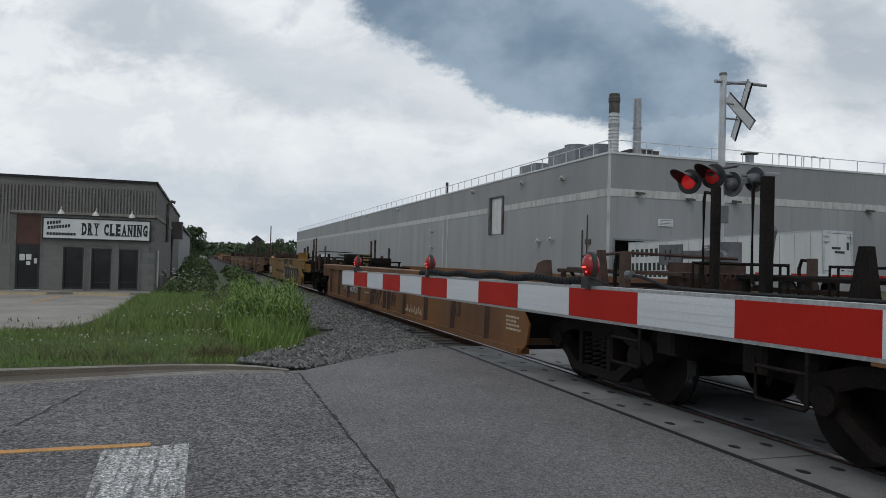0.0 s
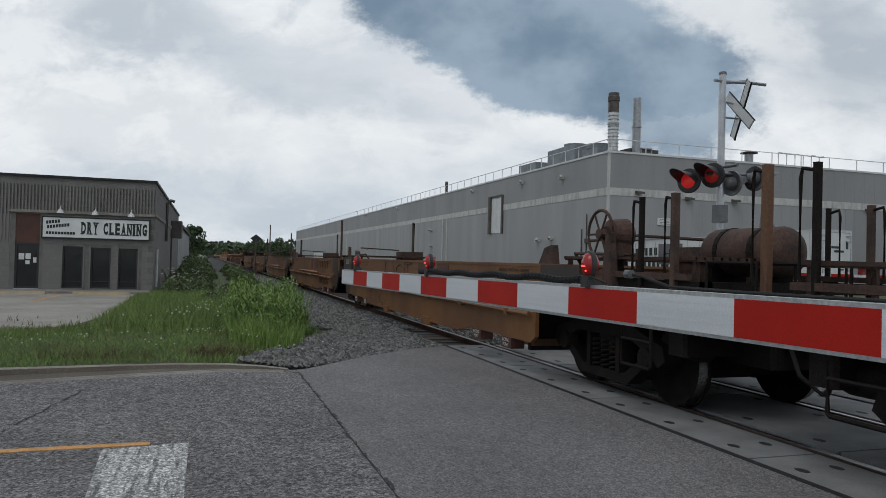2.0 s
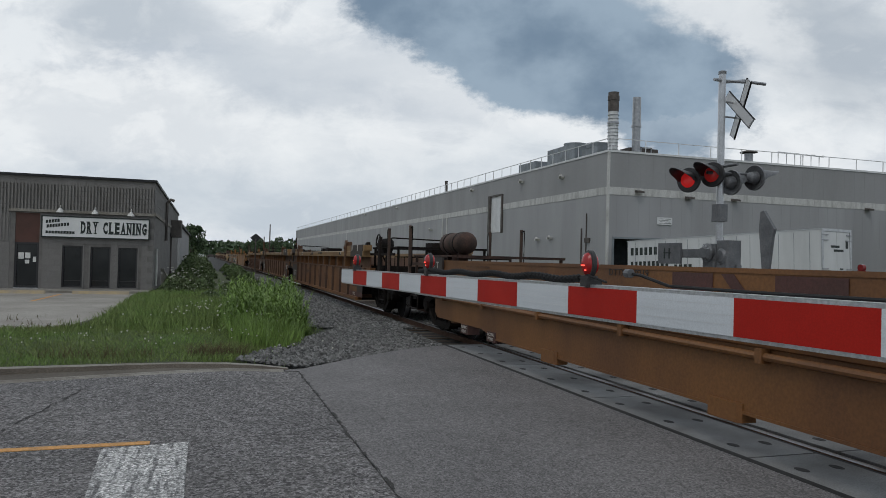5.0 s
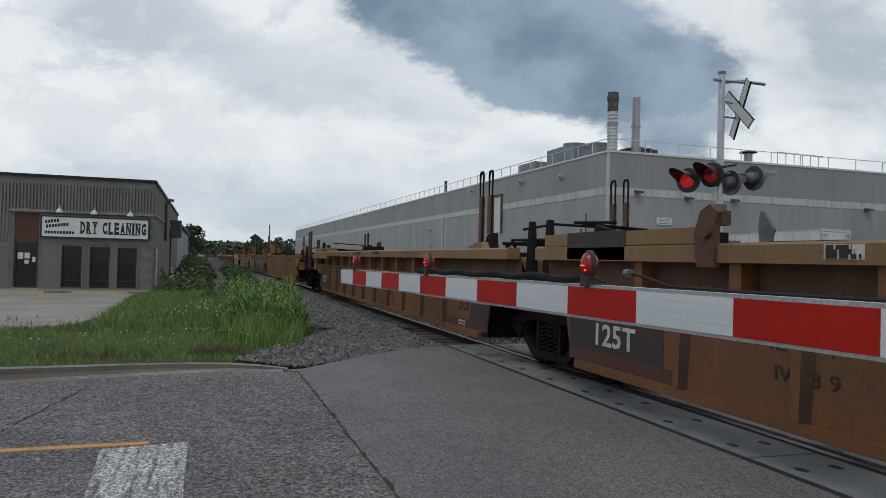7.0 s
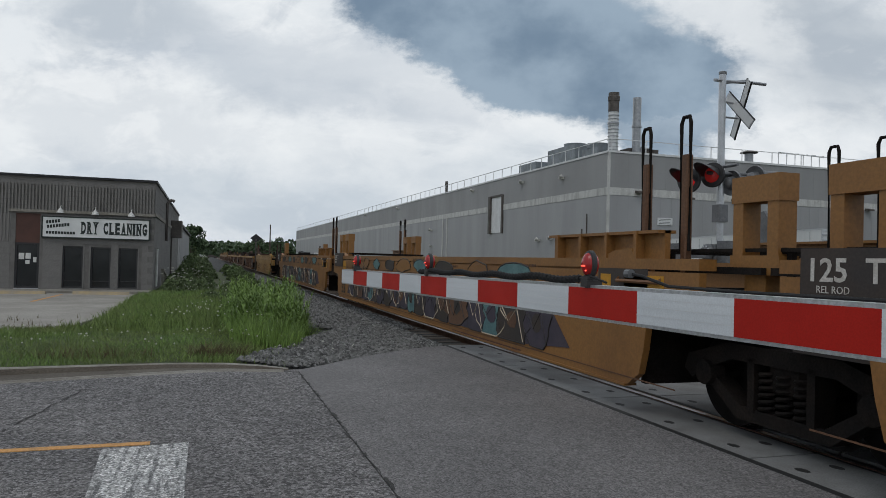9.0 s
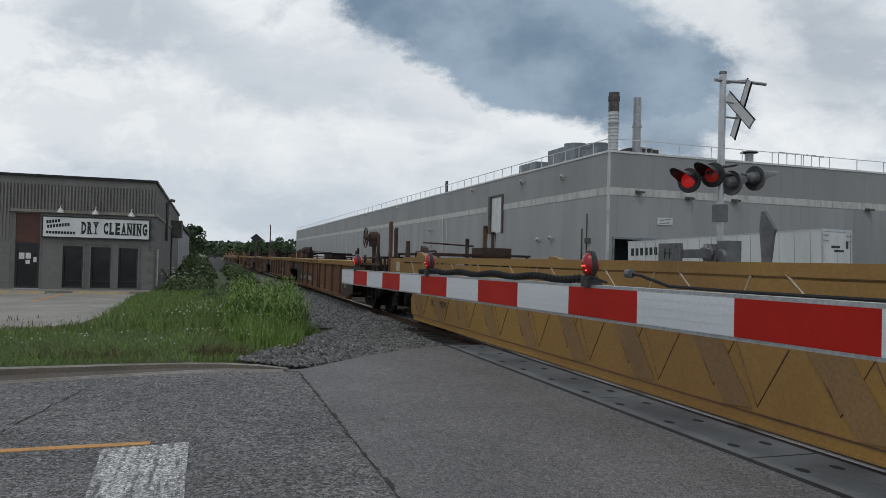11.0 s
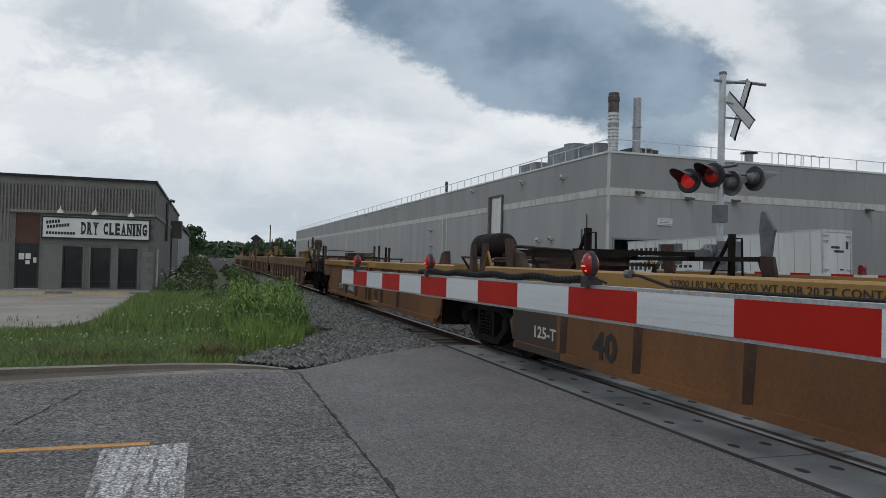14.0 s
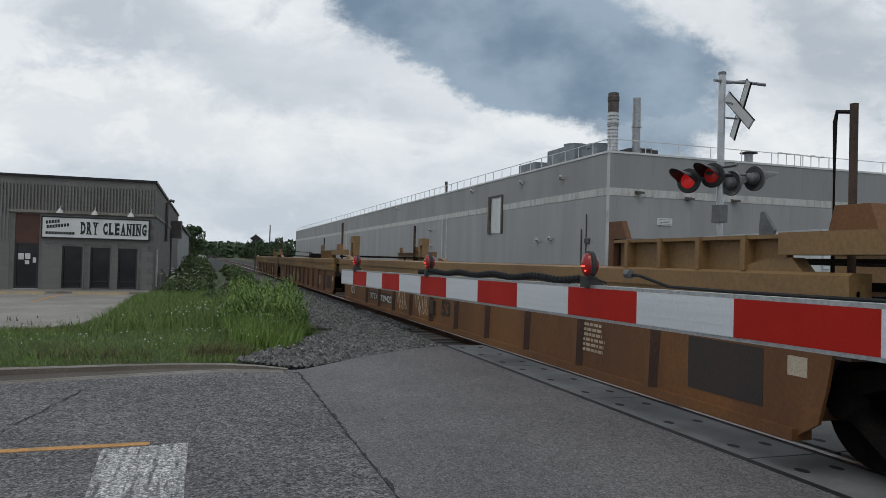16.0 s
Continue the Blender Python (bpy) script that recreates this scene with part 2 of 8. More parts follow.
# ---------------- mesh helpers ----------------
class Mesh:
    """Collects vertices and faces of one part."""

    def __init__(self):
        self.v, self.f, self.m = [], [], []

    def add(self, verts, faces, slot=0):
        n = len(self.v)
        self.v += [tuple(p) for p in verts]
        self.f += [tuple(i + n for i in q) for q in faces]
        self.m += [slot] * len(faces)
        return self

    def box(self, x0, x1, y0, y1, z0, z1, slot=0, ch=0.0):
        if ch:
            c = ch
            ring = [(x0 + c, y0), (x1 - c, y0), (x1, y0 + c), (x1, y1 - c), (x1 - c, y1), (x0 + c, y1), (x0, y1 - c), (x0, y0 + c)]
            return self.prism(ring, "z", z0, z1, slot)
        v = [(x, y, z) for z in (z0, z1) for y in (y0, y1) for x in (x0, x1)]
        return self.add(v, [(0, 2, 3, 1), (4, 5, 7, 6), (0, 1, 5, 4), (2, 6, 7, 3), (0, 4, 6, 2), (1, 3, 7, 5)], slot)

    def prism(self, ring, axis, a, b, slot=0):
        """A polygon (in the two other axes, in order) drawn out along an axis from a to b."""
        put = {"x": lambda p, c: (c, p[0], p[1]), "y": lambda p, c: (p[0], c, p[1]), "z": lambda p, c: (p[0], p[1], c)}[axis]
        n = len(ring)
        v = [put(p, a) for p in ring] + [put(p, b) for p in ring]
        f = [tuple(range(n - 1, -1, -1)), tuple(range(n, 2 * n))]
        f += [(i, (i + 1) % n, n + (i + 1) % n, n + i) for i in range(n)]
        return self.add(v, f, slot)

    def tube(self, path, r, n=8, slot=0, closed=False):
        pts = [Vector(p) for p in path]
        rings = []
        for i, p in enumerate(pts):
            a = pts[i - 1] if i or closed else p
            b = pts[(i + 1) % len(pts)] if i + 1 < len(pts) or closed else p
            d = (b - a).normalized()
            side = d.cross(Vector((0, 0, 1)))
            if side.length < 1e-3:
                side = d.cross(Vector((0, 1, 0)))
            side.normalize()
            up = side.cross(d)
            rr = r[i] if isinstance(r, (list, tuple)) else r
            rings.append([p + (side * math.cos(k * math.tau / n) + up * math.sin(k * math.tau / n)) * rr for k in range(n)])
        v = [q for ring in rings for q in ring]
        f = []
        m = len(rings)
        for i in range(m if closed else m - 1):
            j = (i + 1) % m
            f += [(i * n + k, i * n + (k + 1) % n, j * n + (k + 1) % n, j * n + k) for k in range(n)]
        if not closed:
            f += [tuple(range(n - 1, -1, -1)), tuple(range((m - 1) * n, m * n))]
        return self.add(v, f, slot)

    def turn(self, profile, centre, axis="x", n=24, slot=0, caps=True):
        """A profile of (along, radius) turned round an axis through the centre."""
        v = []
        for a, r in profile:
            for k in range(n):
                c, s = r * math.cos(k * math.tau / n), r * math.sin(k * math.tau / n)
                v.append({"x": (a, c, s), "y": (c, a, s), "z": (c, s, a)}[axis])
        v = [(p[0] + centre[0], p[1] + centre[1], p[2] + centre[2]) for p in v]
        m = len(profile)
        f = [(i * n + k, i * n + (k + 1) % n, (i + 1) * n + (k + 1) % n, (i + 1) * n + k) for i in range(m - 1) for k in range(n)]
        if caps:
            f += [tuple(range(n)), tuple(range((m - 1) * n, m * n))]
        return self.add(v, f, slot)

    def data(self, name, *mats, smooth=False):
        me = bpy.data.meshes.new(name)
        me.from_pydata(self.v, [], self.f)
        for mt in mats:
            me.materials.append(mt)
        for p, s in zip(me.polygons, self.m):
            p.material_index = s
            p.use_smooth = smooth
        bm = bmesh.new()
        bm.from_mesh(me)
        bmesh.ops.recalc_face_normals(bm, faces=bm.faces)
        bm.to_mesh(me)
        bm.free()
        if smooth:
            me.set_sharp_from_angle(angle=radians(40))
        return me


def part(name, mesh, material, parent, label="", at=None, smooth=False):
    """ONE mesh object under a thing or a part."""
    me = mesh if isinstance(mesh, bpy.types.Mesh) else mesh.data(name, *(material if isinstance(material, (list, tuple)) else (material,)), smooth=smooth)
    ob = new(name, me)
    ob.parent = parent
    if at is not None:
        ob.matrix_basis = at
    return tagged(ob, label)


def thing(name, label, category, m=None, group="", kind=""):
    ob = new(name)
    ob.empty_display_size = 0.2
    if m is not None:
        ob.matrix_basis = m
    return tagged(ob, label, category, group, kind)


def solid(name, mesh, material, label="", category="", kind="", group="", m=None, smooth=False):
    me = mesh if isinstance(mesh, bpy.types.Mesh) else mesh.data(name, *(material if isinstance(material, (list, tuple)) else (material,)), smooth=smooth)
    ob = new(name, me)
    if m is not None:
        ob.matrix_basis = m
    return tagged(ob, label, category, group, kind)


def letters(text, size, material, squeeze=1.0, depth=0.002, bold=0.0, shear=0.0):
    """Text as a mesh, in the x-y plane, from the left end of its base line."""
    cu = bpy.data.curves.new("lettering", "FONT")
    cu.body, cu.size, cu.extrude, cu.offset, cu.shear = text, size, depth, bold, shear
    cu.resolution_u = 2
    ob = new("lettering", cu)
    dg = bpy.context.evaluated_depsgraph_get()
    me = bpy.data.meshes.new_from_object(ob.evaluated_get(dg))
    bpy.data.objects.remove(ob)
    me.transform(Matrix.Diagonal((squeeze, 1, 1, 1)))
    me.materials.clear()
    me.materials.append(material)
    return me


FACE_W = Matrix(((0, 0, -1, 0), (-1, 0, 0, 0), (0, 1, 0, 0), (0, 0, 0, 1)))   # writing that faces -x, read along -y
FACE_S = Matrix(((1, 0, 0, 0), (0, 0, -1, 0), (0, 1, 0, 0), (0, 0, 0, 1)))    # writing that faces -y, read along +x


def quads(name, arr, material, label, category, kind="stuff"):
    """Many small triangles or quads as one object. arr: pieces x corners x 3."""
    n, k = arr.shape[:2]
    me = bpy.data.meshes.new(name)
    me.from_pydata(arr.reshape(-1, 3).tolist(), [], np.arange(n * k).reshape(n, k).tolist())
    me.materials.append(material)
    return tagged(new(name, me), label, category, "", kind)


RNG = np.random.default_rng(7)

# ---------------- sky backdrop ----------------
def sky_backdrop():
    m = bpy.data.materials.new("clouded_sky")
    m.use_nodes = True
    nt = m.node_tree
    nt.nodes.clear()
    out = nt.nodes.new("ShaderNodeOutputMaterial")
    em = nt.nodes.new("ShaderNodeEmission")
    nt.links.new(em.outputs[0], out.inputs[0])
    tc = nt.nodes.new("ShaderNodeTexCoord")
    sep = nt.nodes.new("ShaderNodeSeparateXYZ")
    nt.links.new(tc.outputs["Object"], sep.inputs[0])

    def math_(op, a, b=None, c=None):
        n = nt.nodes.new("ShaderNodeMath")
        n.operation = op
        for i, s in enumerate((a, b, c)):
            if s is None:
                continue
            if isinstance(s, (int, float)):
                n.inputs[i].default_value = s
            else:
                nt.links.new(s, n.inputs[i])
        return n.outputs[0]

    depth = math_("MULTIPLY", sep.outputs[2], -1.0)
    u = math_("DIVIDE", sep.outputs[0], depth)
    v = math_("DIVIDE", sep.outputs[1], depth)

    def noise_(scale, sx, sy, detail=8.0, rough=0.6, ox=0.0, oy=0.0, warp=0.0):
        cb = nt.nodes.new("ShaderNodeCombineXYZ")
        nt.links.new(math_("MULTIPLY_ADD", u, sx, ox), cb.inputs[0])
        nt.links.new(math_("MULTIPLY_ADD", v, sy, oy), cb.inputs[1])
        n = nt.nodes.new("ShaderNodeTexNoise")
        n.inputs["Scale"].default_value, n.inputs["Detail"].default_value, n.inputs["Roughness"].default_value = scale, detail, rough
        n.inputs["Distortion"].default_value = warp
        nt.links.new(cb.outputs[0], n.inputs["Vector"])
        return n.outputs[0]

    wob_u = math_("MULTIPLY_ADD", noise_(6.0, 1, 1.5, 10.0, 0.66), 0.2, -0.1)
    wob_v = math_("MULTIPLY_ADD", noise_(6.0, 1, 1.5, 10.0, 0.66, 5.3), 0.15, -0.075)

    def blob(cx, cy, rx, ry, ang, soft, wob=1.0):
        """1 inside an ellipse with a ragged, soft rim."""
        a = math_("ADD", u, math_("MULTIPLY", wob_u, wob))
        b = math_("ADD", v, math_("MULTIPLY", wob_v, wob))
        a, b = math_("SUBTRACT", a, cx), math_("SUBTRACT", b, cy)
        ca, sa = math.cos(radians(ang)), math.sin(radians(ang))
        p = math_("ADD", math_("MULTIPLY", a, ca / rx), math_("MULTIPLY", b, sa / rx))
        q = math_("SUBTRACT", math_("MULTIPLY", b, ca / ry), math_("MULTIPLY", a, sa / ry))
        d = math_("SQRT", math_("ADD", math_("MULTIPLY", p, p), math_("MULTIPLY", q, q)))
        mr = nt.nodes.new("ShaderNodeMapRange")
        mr.interpolation_type = "SMOOTHSTEP"
        mr.inputs[1].default_value, mr.inputs[2].default_value = 1.0 + soft, 1.0 - soft
        nt.links.new(d, mr.inputs[0])
        return mr.outputs[0]

    def ramp(fac, a, b):
        mr = nt.nodes.new("ShaderNodeMapRange")
        mr.interpolation_type = "SMOOTHSTEP"
        mr.inputs[1].default_value, mr.inputs[2].default_value = a, b
        nt.links.new(fac, mr.inputs[0])
        return mr.outputs[0]

    def blend(fac, a, b):
        n = nt.nodes.new("ShaderNodeMix")
        n.data_type = "RGBA"
        for i, s in ((0, fac), (6, a), (7, b)):
            if isinstance(s, tuple):
                n.inputs[i].default_value = (*s, 1)
            elif isinstance(s, float):
                n.inputs[i].default_value = s
            else:
                nt.links.new(s, n.inputs[i])
        return n.outputs[2]

    big = noise_(3.2, 1.0, 2.3, 9.0, 0.58, 1.7, 0.4, 0.35)
    puff = noise_(9.0, 1.0, 1.7, 9.0, 0.6, 3.1, 2.2, 0.4)
    col = blend(ramp(big, 0.4, 0.58), (0.475, 0.525, 0.585), (0.69, 0.725, 0.755))
    col = blend(math_("MULTIPLY", ramp(noise_(5.5, 1.0, 2.0, 10.0, 0.62, 6.6, 1.1, 0.5), 0.52, 0.66), 0.6), col, (0.44, 0.49, 0.55))
    col = blend(math_("MULTIPLY", ramp(puff, 0.48, 0.62), 0.55), col, (0.79, 0.81, 0.825))
    # blue-grey veil low over the horizon, bright bank above it
    col = blend(math_("MULTIPLY", blob(-0.15, 0.075, 0.62, 0.055, 0, 0.7), 0.7), col, (0.47, 0.53, 0.59))
    col = blend(math_("MULTIPLY", blob(-0.38, 0.175, 0.45, 0.06, -7, 0.6), 0.55), col, (0.76, 0.785, 0.80))
    col = blend(math_("MULTIPLY", blob(-0.2, 0.245, 0.23, 0.045, -14, 0.7), 0.75), col, (0.42, 0.475, 0.54))
    col = blend(math_("MULTIPLY", blob(-0.42, 0.315, 0.1, 0.04, -8, 0.7), 0.5), col, (0.43, 0.48, 0.53))
    col = blend(math_("MULTIPLY", blob(0.3, 0.16, 0.5, 0.05, -12, 0.6), 0.6), col, (0.74, 0.765, 0.785))
    # the dark rain cloud and its neighbour
    dark = blob(0.135, 0.31, 0.31, 0.12, -21, 0.1, 0.9)
    dark2 = blob(0.29, 0.21, 0.145, 0.077, -22, 0.14, 0.9)
    shade = blend(ramp(noise_(5.0, 1, 1.3, 8.0, 0.55, 8.0), 0.35, 0.65), (0.155, 0.22, 0.3), (0.275, 0.355, 0.44))
    col = blend(math_("MAXIMUM", dark, math_("MULTIPLY", dark2, 0.9)), col, shade)
    col = blend(math_("MULTIPLY", blob(0.545, 0.285, 0.13, 0.09, -20, 0.6), 0.65), col, (0.36, 0.41, 0.465))
    col = blend(math_("MULTIPLY", blob(0.41, 0.315, 0.12, 0.04, -28, 0.5), 0.75), col, (0.68, 0.71, 0.735))
    nt.links.new(col, em.inputs[0])
    em.inputs[1].default_value = 1.13
    ring, rows = 48, 16
    me = Mesh()
    v_, f_ = [], []
    for j in range(rows + 1):
        el = radians(-4 + 50 * j / rows)
        for i in range(ring + 1):
            az = radians(-58 + 116 * i / ring)
            v_.append((3000 * math.sin(az) * math.cos(el), 3000 * math.sin(el), -3000 * math.cos(az) * math.cos(el)))
    for j in range(rows):
        for i in range(ring):
            a = j * (ring + 1) + i
            f_.append((a, a + 1, a + ring + 2, a + ring + 1))
    me.add(v_, f_)
    ob = solid("backdrop", me, m, "overcast sky with bright cloud and a dark rain cloud", "sky", "structure", smooth=True)
    return ob


SKY = sky_backdrop()

TRACK = 5.48          # the track's middle line
RAILS = (TRACK - 0.72, TRACK + 0.72)
ROAD_END = 11.9       # where the crossing ends along the track


# ---------------- ground and road ----------------
def ground():
    solid("ground", Mesh().add([(-3000, -3000, -0.16), (3000, -3000, -0.16), (3000, 4000, -0.16), (-3000, 4000, -0.16)], [(0, 1, 2, 3)]), M_GROUND,
          "rough dry grass and gravel ground", "ground", "structure")
    # road: old asphalt lane, smoother apron next to the rails
    road = Mesh()
    road.prism([(-60, -9), (1.155, -9), (1.155, 9.25), (0.9, 9.36), (0.3, 9.5), (-0.4, 9.4), (-2.06, 8.95), (-60, 5.2)], "z", -0.15, 0.0)
    solid("road", road, M_ASPHALT, "old grey asphalt road with coarse stones showing", "road", "structure")
    apron = Mesh()
    apron.prism([(1.165, -9), (3.96, -9), (3.96, 11.8), (3.3, 11.5), (2.3, 10.65), (1.25, 9.52), (1.0, 9.46), (1.0, 9.34), (1.165, 9.3)], "z", -0.15, 0.004)
    solid("road_apron", apron, M_APRON, "smoother dark asphalt apron beside the rails", "road", "structure")
    far = Mesh().prism([(7.1, -9), (60, -9), (60, 26), (7.1, 11.8)], "z", -0.15, 0.0)
    solid("road_far_side", far, M_APRON, "asphalt road beyond the rails", "road", "structure")
    # joint filled with tar, wandering crack
    rnd = random.Random(3)
    tar = Mesh()
    ys = [9.3 - i * 0.09 for i in range(190)]
    xs = [1.16 + rnd.uniform(-0.016, 0.016) for _ in ys]
    for i in range(len(ys) - 1):
        w = rnd.choice((0.0, 0.003, 0.006, 0.01, 0.016))
        tar.add([(xs[i] - w, ys[i], 0.008), (xs[i] + w, ys[i], 0.008), (xs[i + 1] + w, ys[i + 1], 0.008), (xs[i + 1] - w, ys[i + 1], 0.008)], [(0, 1, 2, 3)])
    solid("road_joint", tar, M_TAR, "dark tarred joint between two asphalt lanes", "joint", "structure")
    cr = Mesh()
    x, y = -1.15, 8.6
    while y > 6.2:
        x2, y2, w = x - 0.014 + rnd.uniform(-0.022, 0.022), y - 0.075, rnd.choice((0.0, 0.004, 0.007, 0.012))
        cr.add([(x - w, y, 0.006), (x + w, y, 0.006), (x2 + w, y2, 0.006), (x2 - w, y2, 0.006)], [(0, 1, 2, 3)])
        x, y = x2, y2
    solid("road_crack", cr, M_TAR, "thin dark crack in the asphalt", "crack", "structure")
    # painted lines
    solid("stop_bar", Mesh().prism([(-0.68, 5.84), (-0.08, 5.93), (-0.08, 4.0), (-0.6, 4.0)], "z", 0.0, 0.006), M_WHITEPAINT, "worn white stop bar, scraped in streaks", "road marking", "structure")
    solid("centre_line", Mesh().prism([(-0.36, 5.93), (-0.36, 6.02), (-30, 5.45), (-30, 5.33)], "z", 0.0, 0.005), M_YELLOWLINE, "thin worn orange-yellow road line", "road marking", "structure")
    # gutter pan and kerb, sweeping into the crossing
    back = [(-60, 6.0), (-12, 8.7), (-2.2, 9.5), (-0.39, 9.8), (0.3, 9.72), (0.7, 9.58), (1.05, 9.42)]
    front = [(-60, 5.25), (-12, 8.0), (-2.06, 8.98), (-0.37, 9.42), (0.3, 9.53), (0.66, 9.45), (0.98, 9.36)]
    gut = Mesh()
    for i in range(len(back) - 1):
        a, b, c, d = back[i], back[i + 1], front[i + 1], front[i]
        gut.add([(*a, 0.004), (*b, 0.004), (*c, 0.012), (*d, 0.012)], [(0, 1, 2, 3)])
    solid("gutter", gut, M_GUTTER, "brown dirty concrete gutter pan", "gutter", "structure")
    lip = Mesh()
    for i in range(len(front) - 1):
        a, b = front[i], front[i + 1]
        lip.add([(a[0], a[1] - 0.08, 0.002), (b[0], b[1] - 0.08, 0.002), (b[0], b[1] + 0.06, 0.016), (a[0], a[1] + 0.06, 0.016)], [(0, 1, 2, 3)])
    solid("gutter_edge", lip, M_KERB, "pale concrete edge of the gutter", "gutter", "structure")
    kerb = Mesh()
    for i in range(len(back) - 1):
        a, b = back[i], back[i + 1]
        h0, h1 = ((0.08, 0.08), (0.08, 0.075), (0.075, 0.055), (0.055, 0.05), (0.05, 0.04), (0.04, 0.015))[i]
        v = []
        for (px, py), h in ((a, h0), (b, h1)):
            v += [(px, py, 0.0), (px, py + 0.05, h * 0.85), (px, py + 0.07, h), (px, py + 0.15, h), (px, py + 0.15, -0.1)]
        kerb.add(v, [(1, 2, 7, 6), (2, 3, 8, 7), (3, 4, 9, 8), (0, 4, 3, 2, 1), (5, 6, 7, 8, 9)])
        kerb.add(v, [(0, 1, 6, 5)], 1)
    solid("kerb", kerb, (M_KERB, M_GUTTER), "weathered concrete kerb curving into the crossing", "kerb", "structure")
    # verge with a gentle swell
    nx, ny = 60, 50
    v, f = [], []
    for j in range(ny + 1):
        for i in range(nx + 1):
            x, y = -30 + 33 * i / nx, 9.7 + 55 * j / ny
            y -= max(0.0, -x - 2) * 0.09 * (1 - j / ny)
            y = max(y, float(np.interp(x, [-30, -12, -2.2, -0.39, 0.3, 0.7, 1.05], [7.85, 8.85, 9.65, 9.95, 9.87, 9.73, 9.57])) - 0.02 * (j == 0))
            z = 0.06 + 0.08 * noise.noise((x * 0.3, y * 0.3, 0)) * max(0, min(1, (y - 10.1) / 2))
            if x > 0.6:
                z = min(z, 0.06 - (x - 0.6) * 0.14)
            if y < 11.6:
                z = min(z, 0.06 - max(0, x + 0.2) * 0.1)
            if y > 14 and x < -2.2:
                z = -0.03
            v.append((x, y, z))
    for j in range(ny):
        for i in range(nx):
            a = j * (nx + 1) + i
            f.append((a, a + 1, a + nx + 2, a + nx + 1))
    solid("verge", Mesh().add(v, f), M_LAWN, "uneven green grass verge", "verge", "structure", smooth=True)
    park = Mesh().prism([(-40, 13.3), (-3.3, 14.4), (-2.35, 15.6), (-2.1, 18), (-2.0, 24.5), (-1.8, 27.0), (-40, 27.0)], "z", -0.1, 0.03)
    solid("parking_lot", park, M_PARK, "pale cracked concrete parking lot", "parking lot", "structure")
    walkw = Mesh().box(-40, -1.85, 27.0, 28.4, -0.1, 0.1)
    solid("pavement", walkw, M_KERB, "concrete walk in front of the shop", "pavement", "structure")
    for x0, x1 in ((-6.4, -4.9), (-4.1, -2.4)):
        bump = Mesh().prism([(26.35, 0.03), (26.39, 0.13), (26.47, 0.13), (26.51, 0.03)], "x", x0, x1)
        solid("wheel_stop", bump, M_FADED, "worn yellow concrete wheel stop on the lot", "wheel stop", group="wheel stops")
    solid("parking_line", Mesh().prism([(-4.55, 22.5), (-4.45, 22.5), (-4.35, 26.2), (-4.45, 26.2)], "z", 0.03, 0.035), M_YELLOWLINE, "faded yellow parking line", "road marking", "structure")


ground()


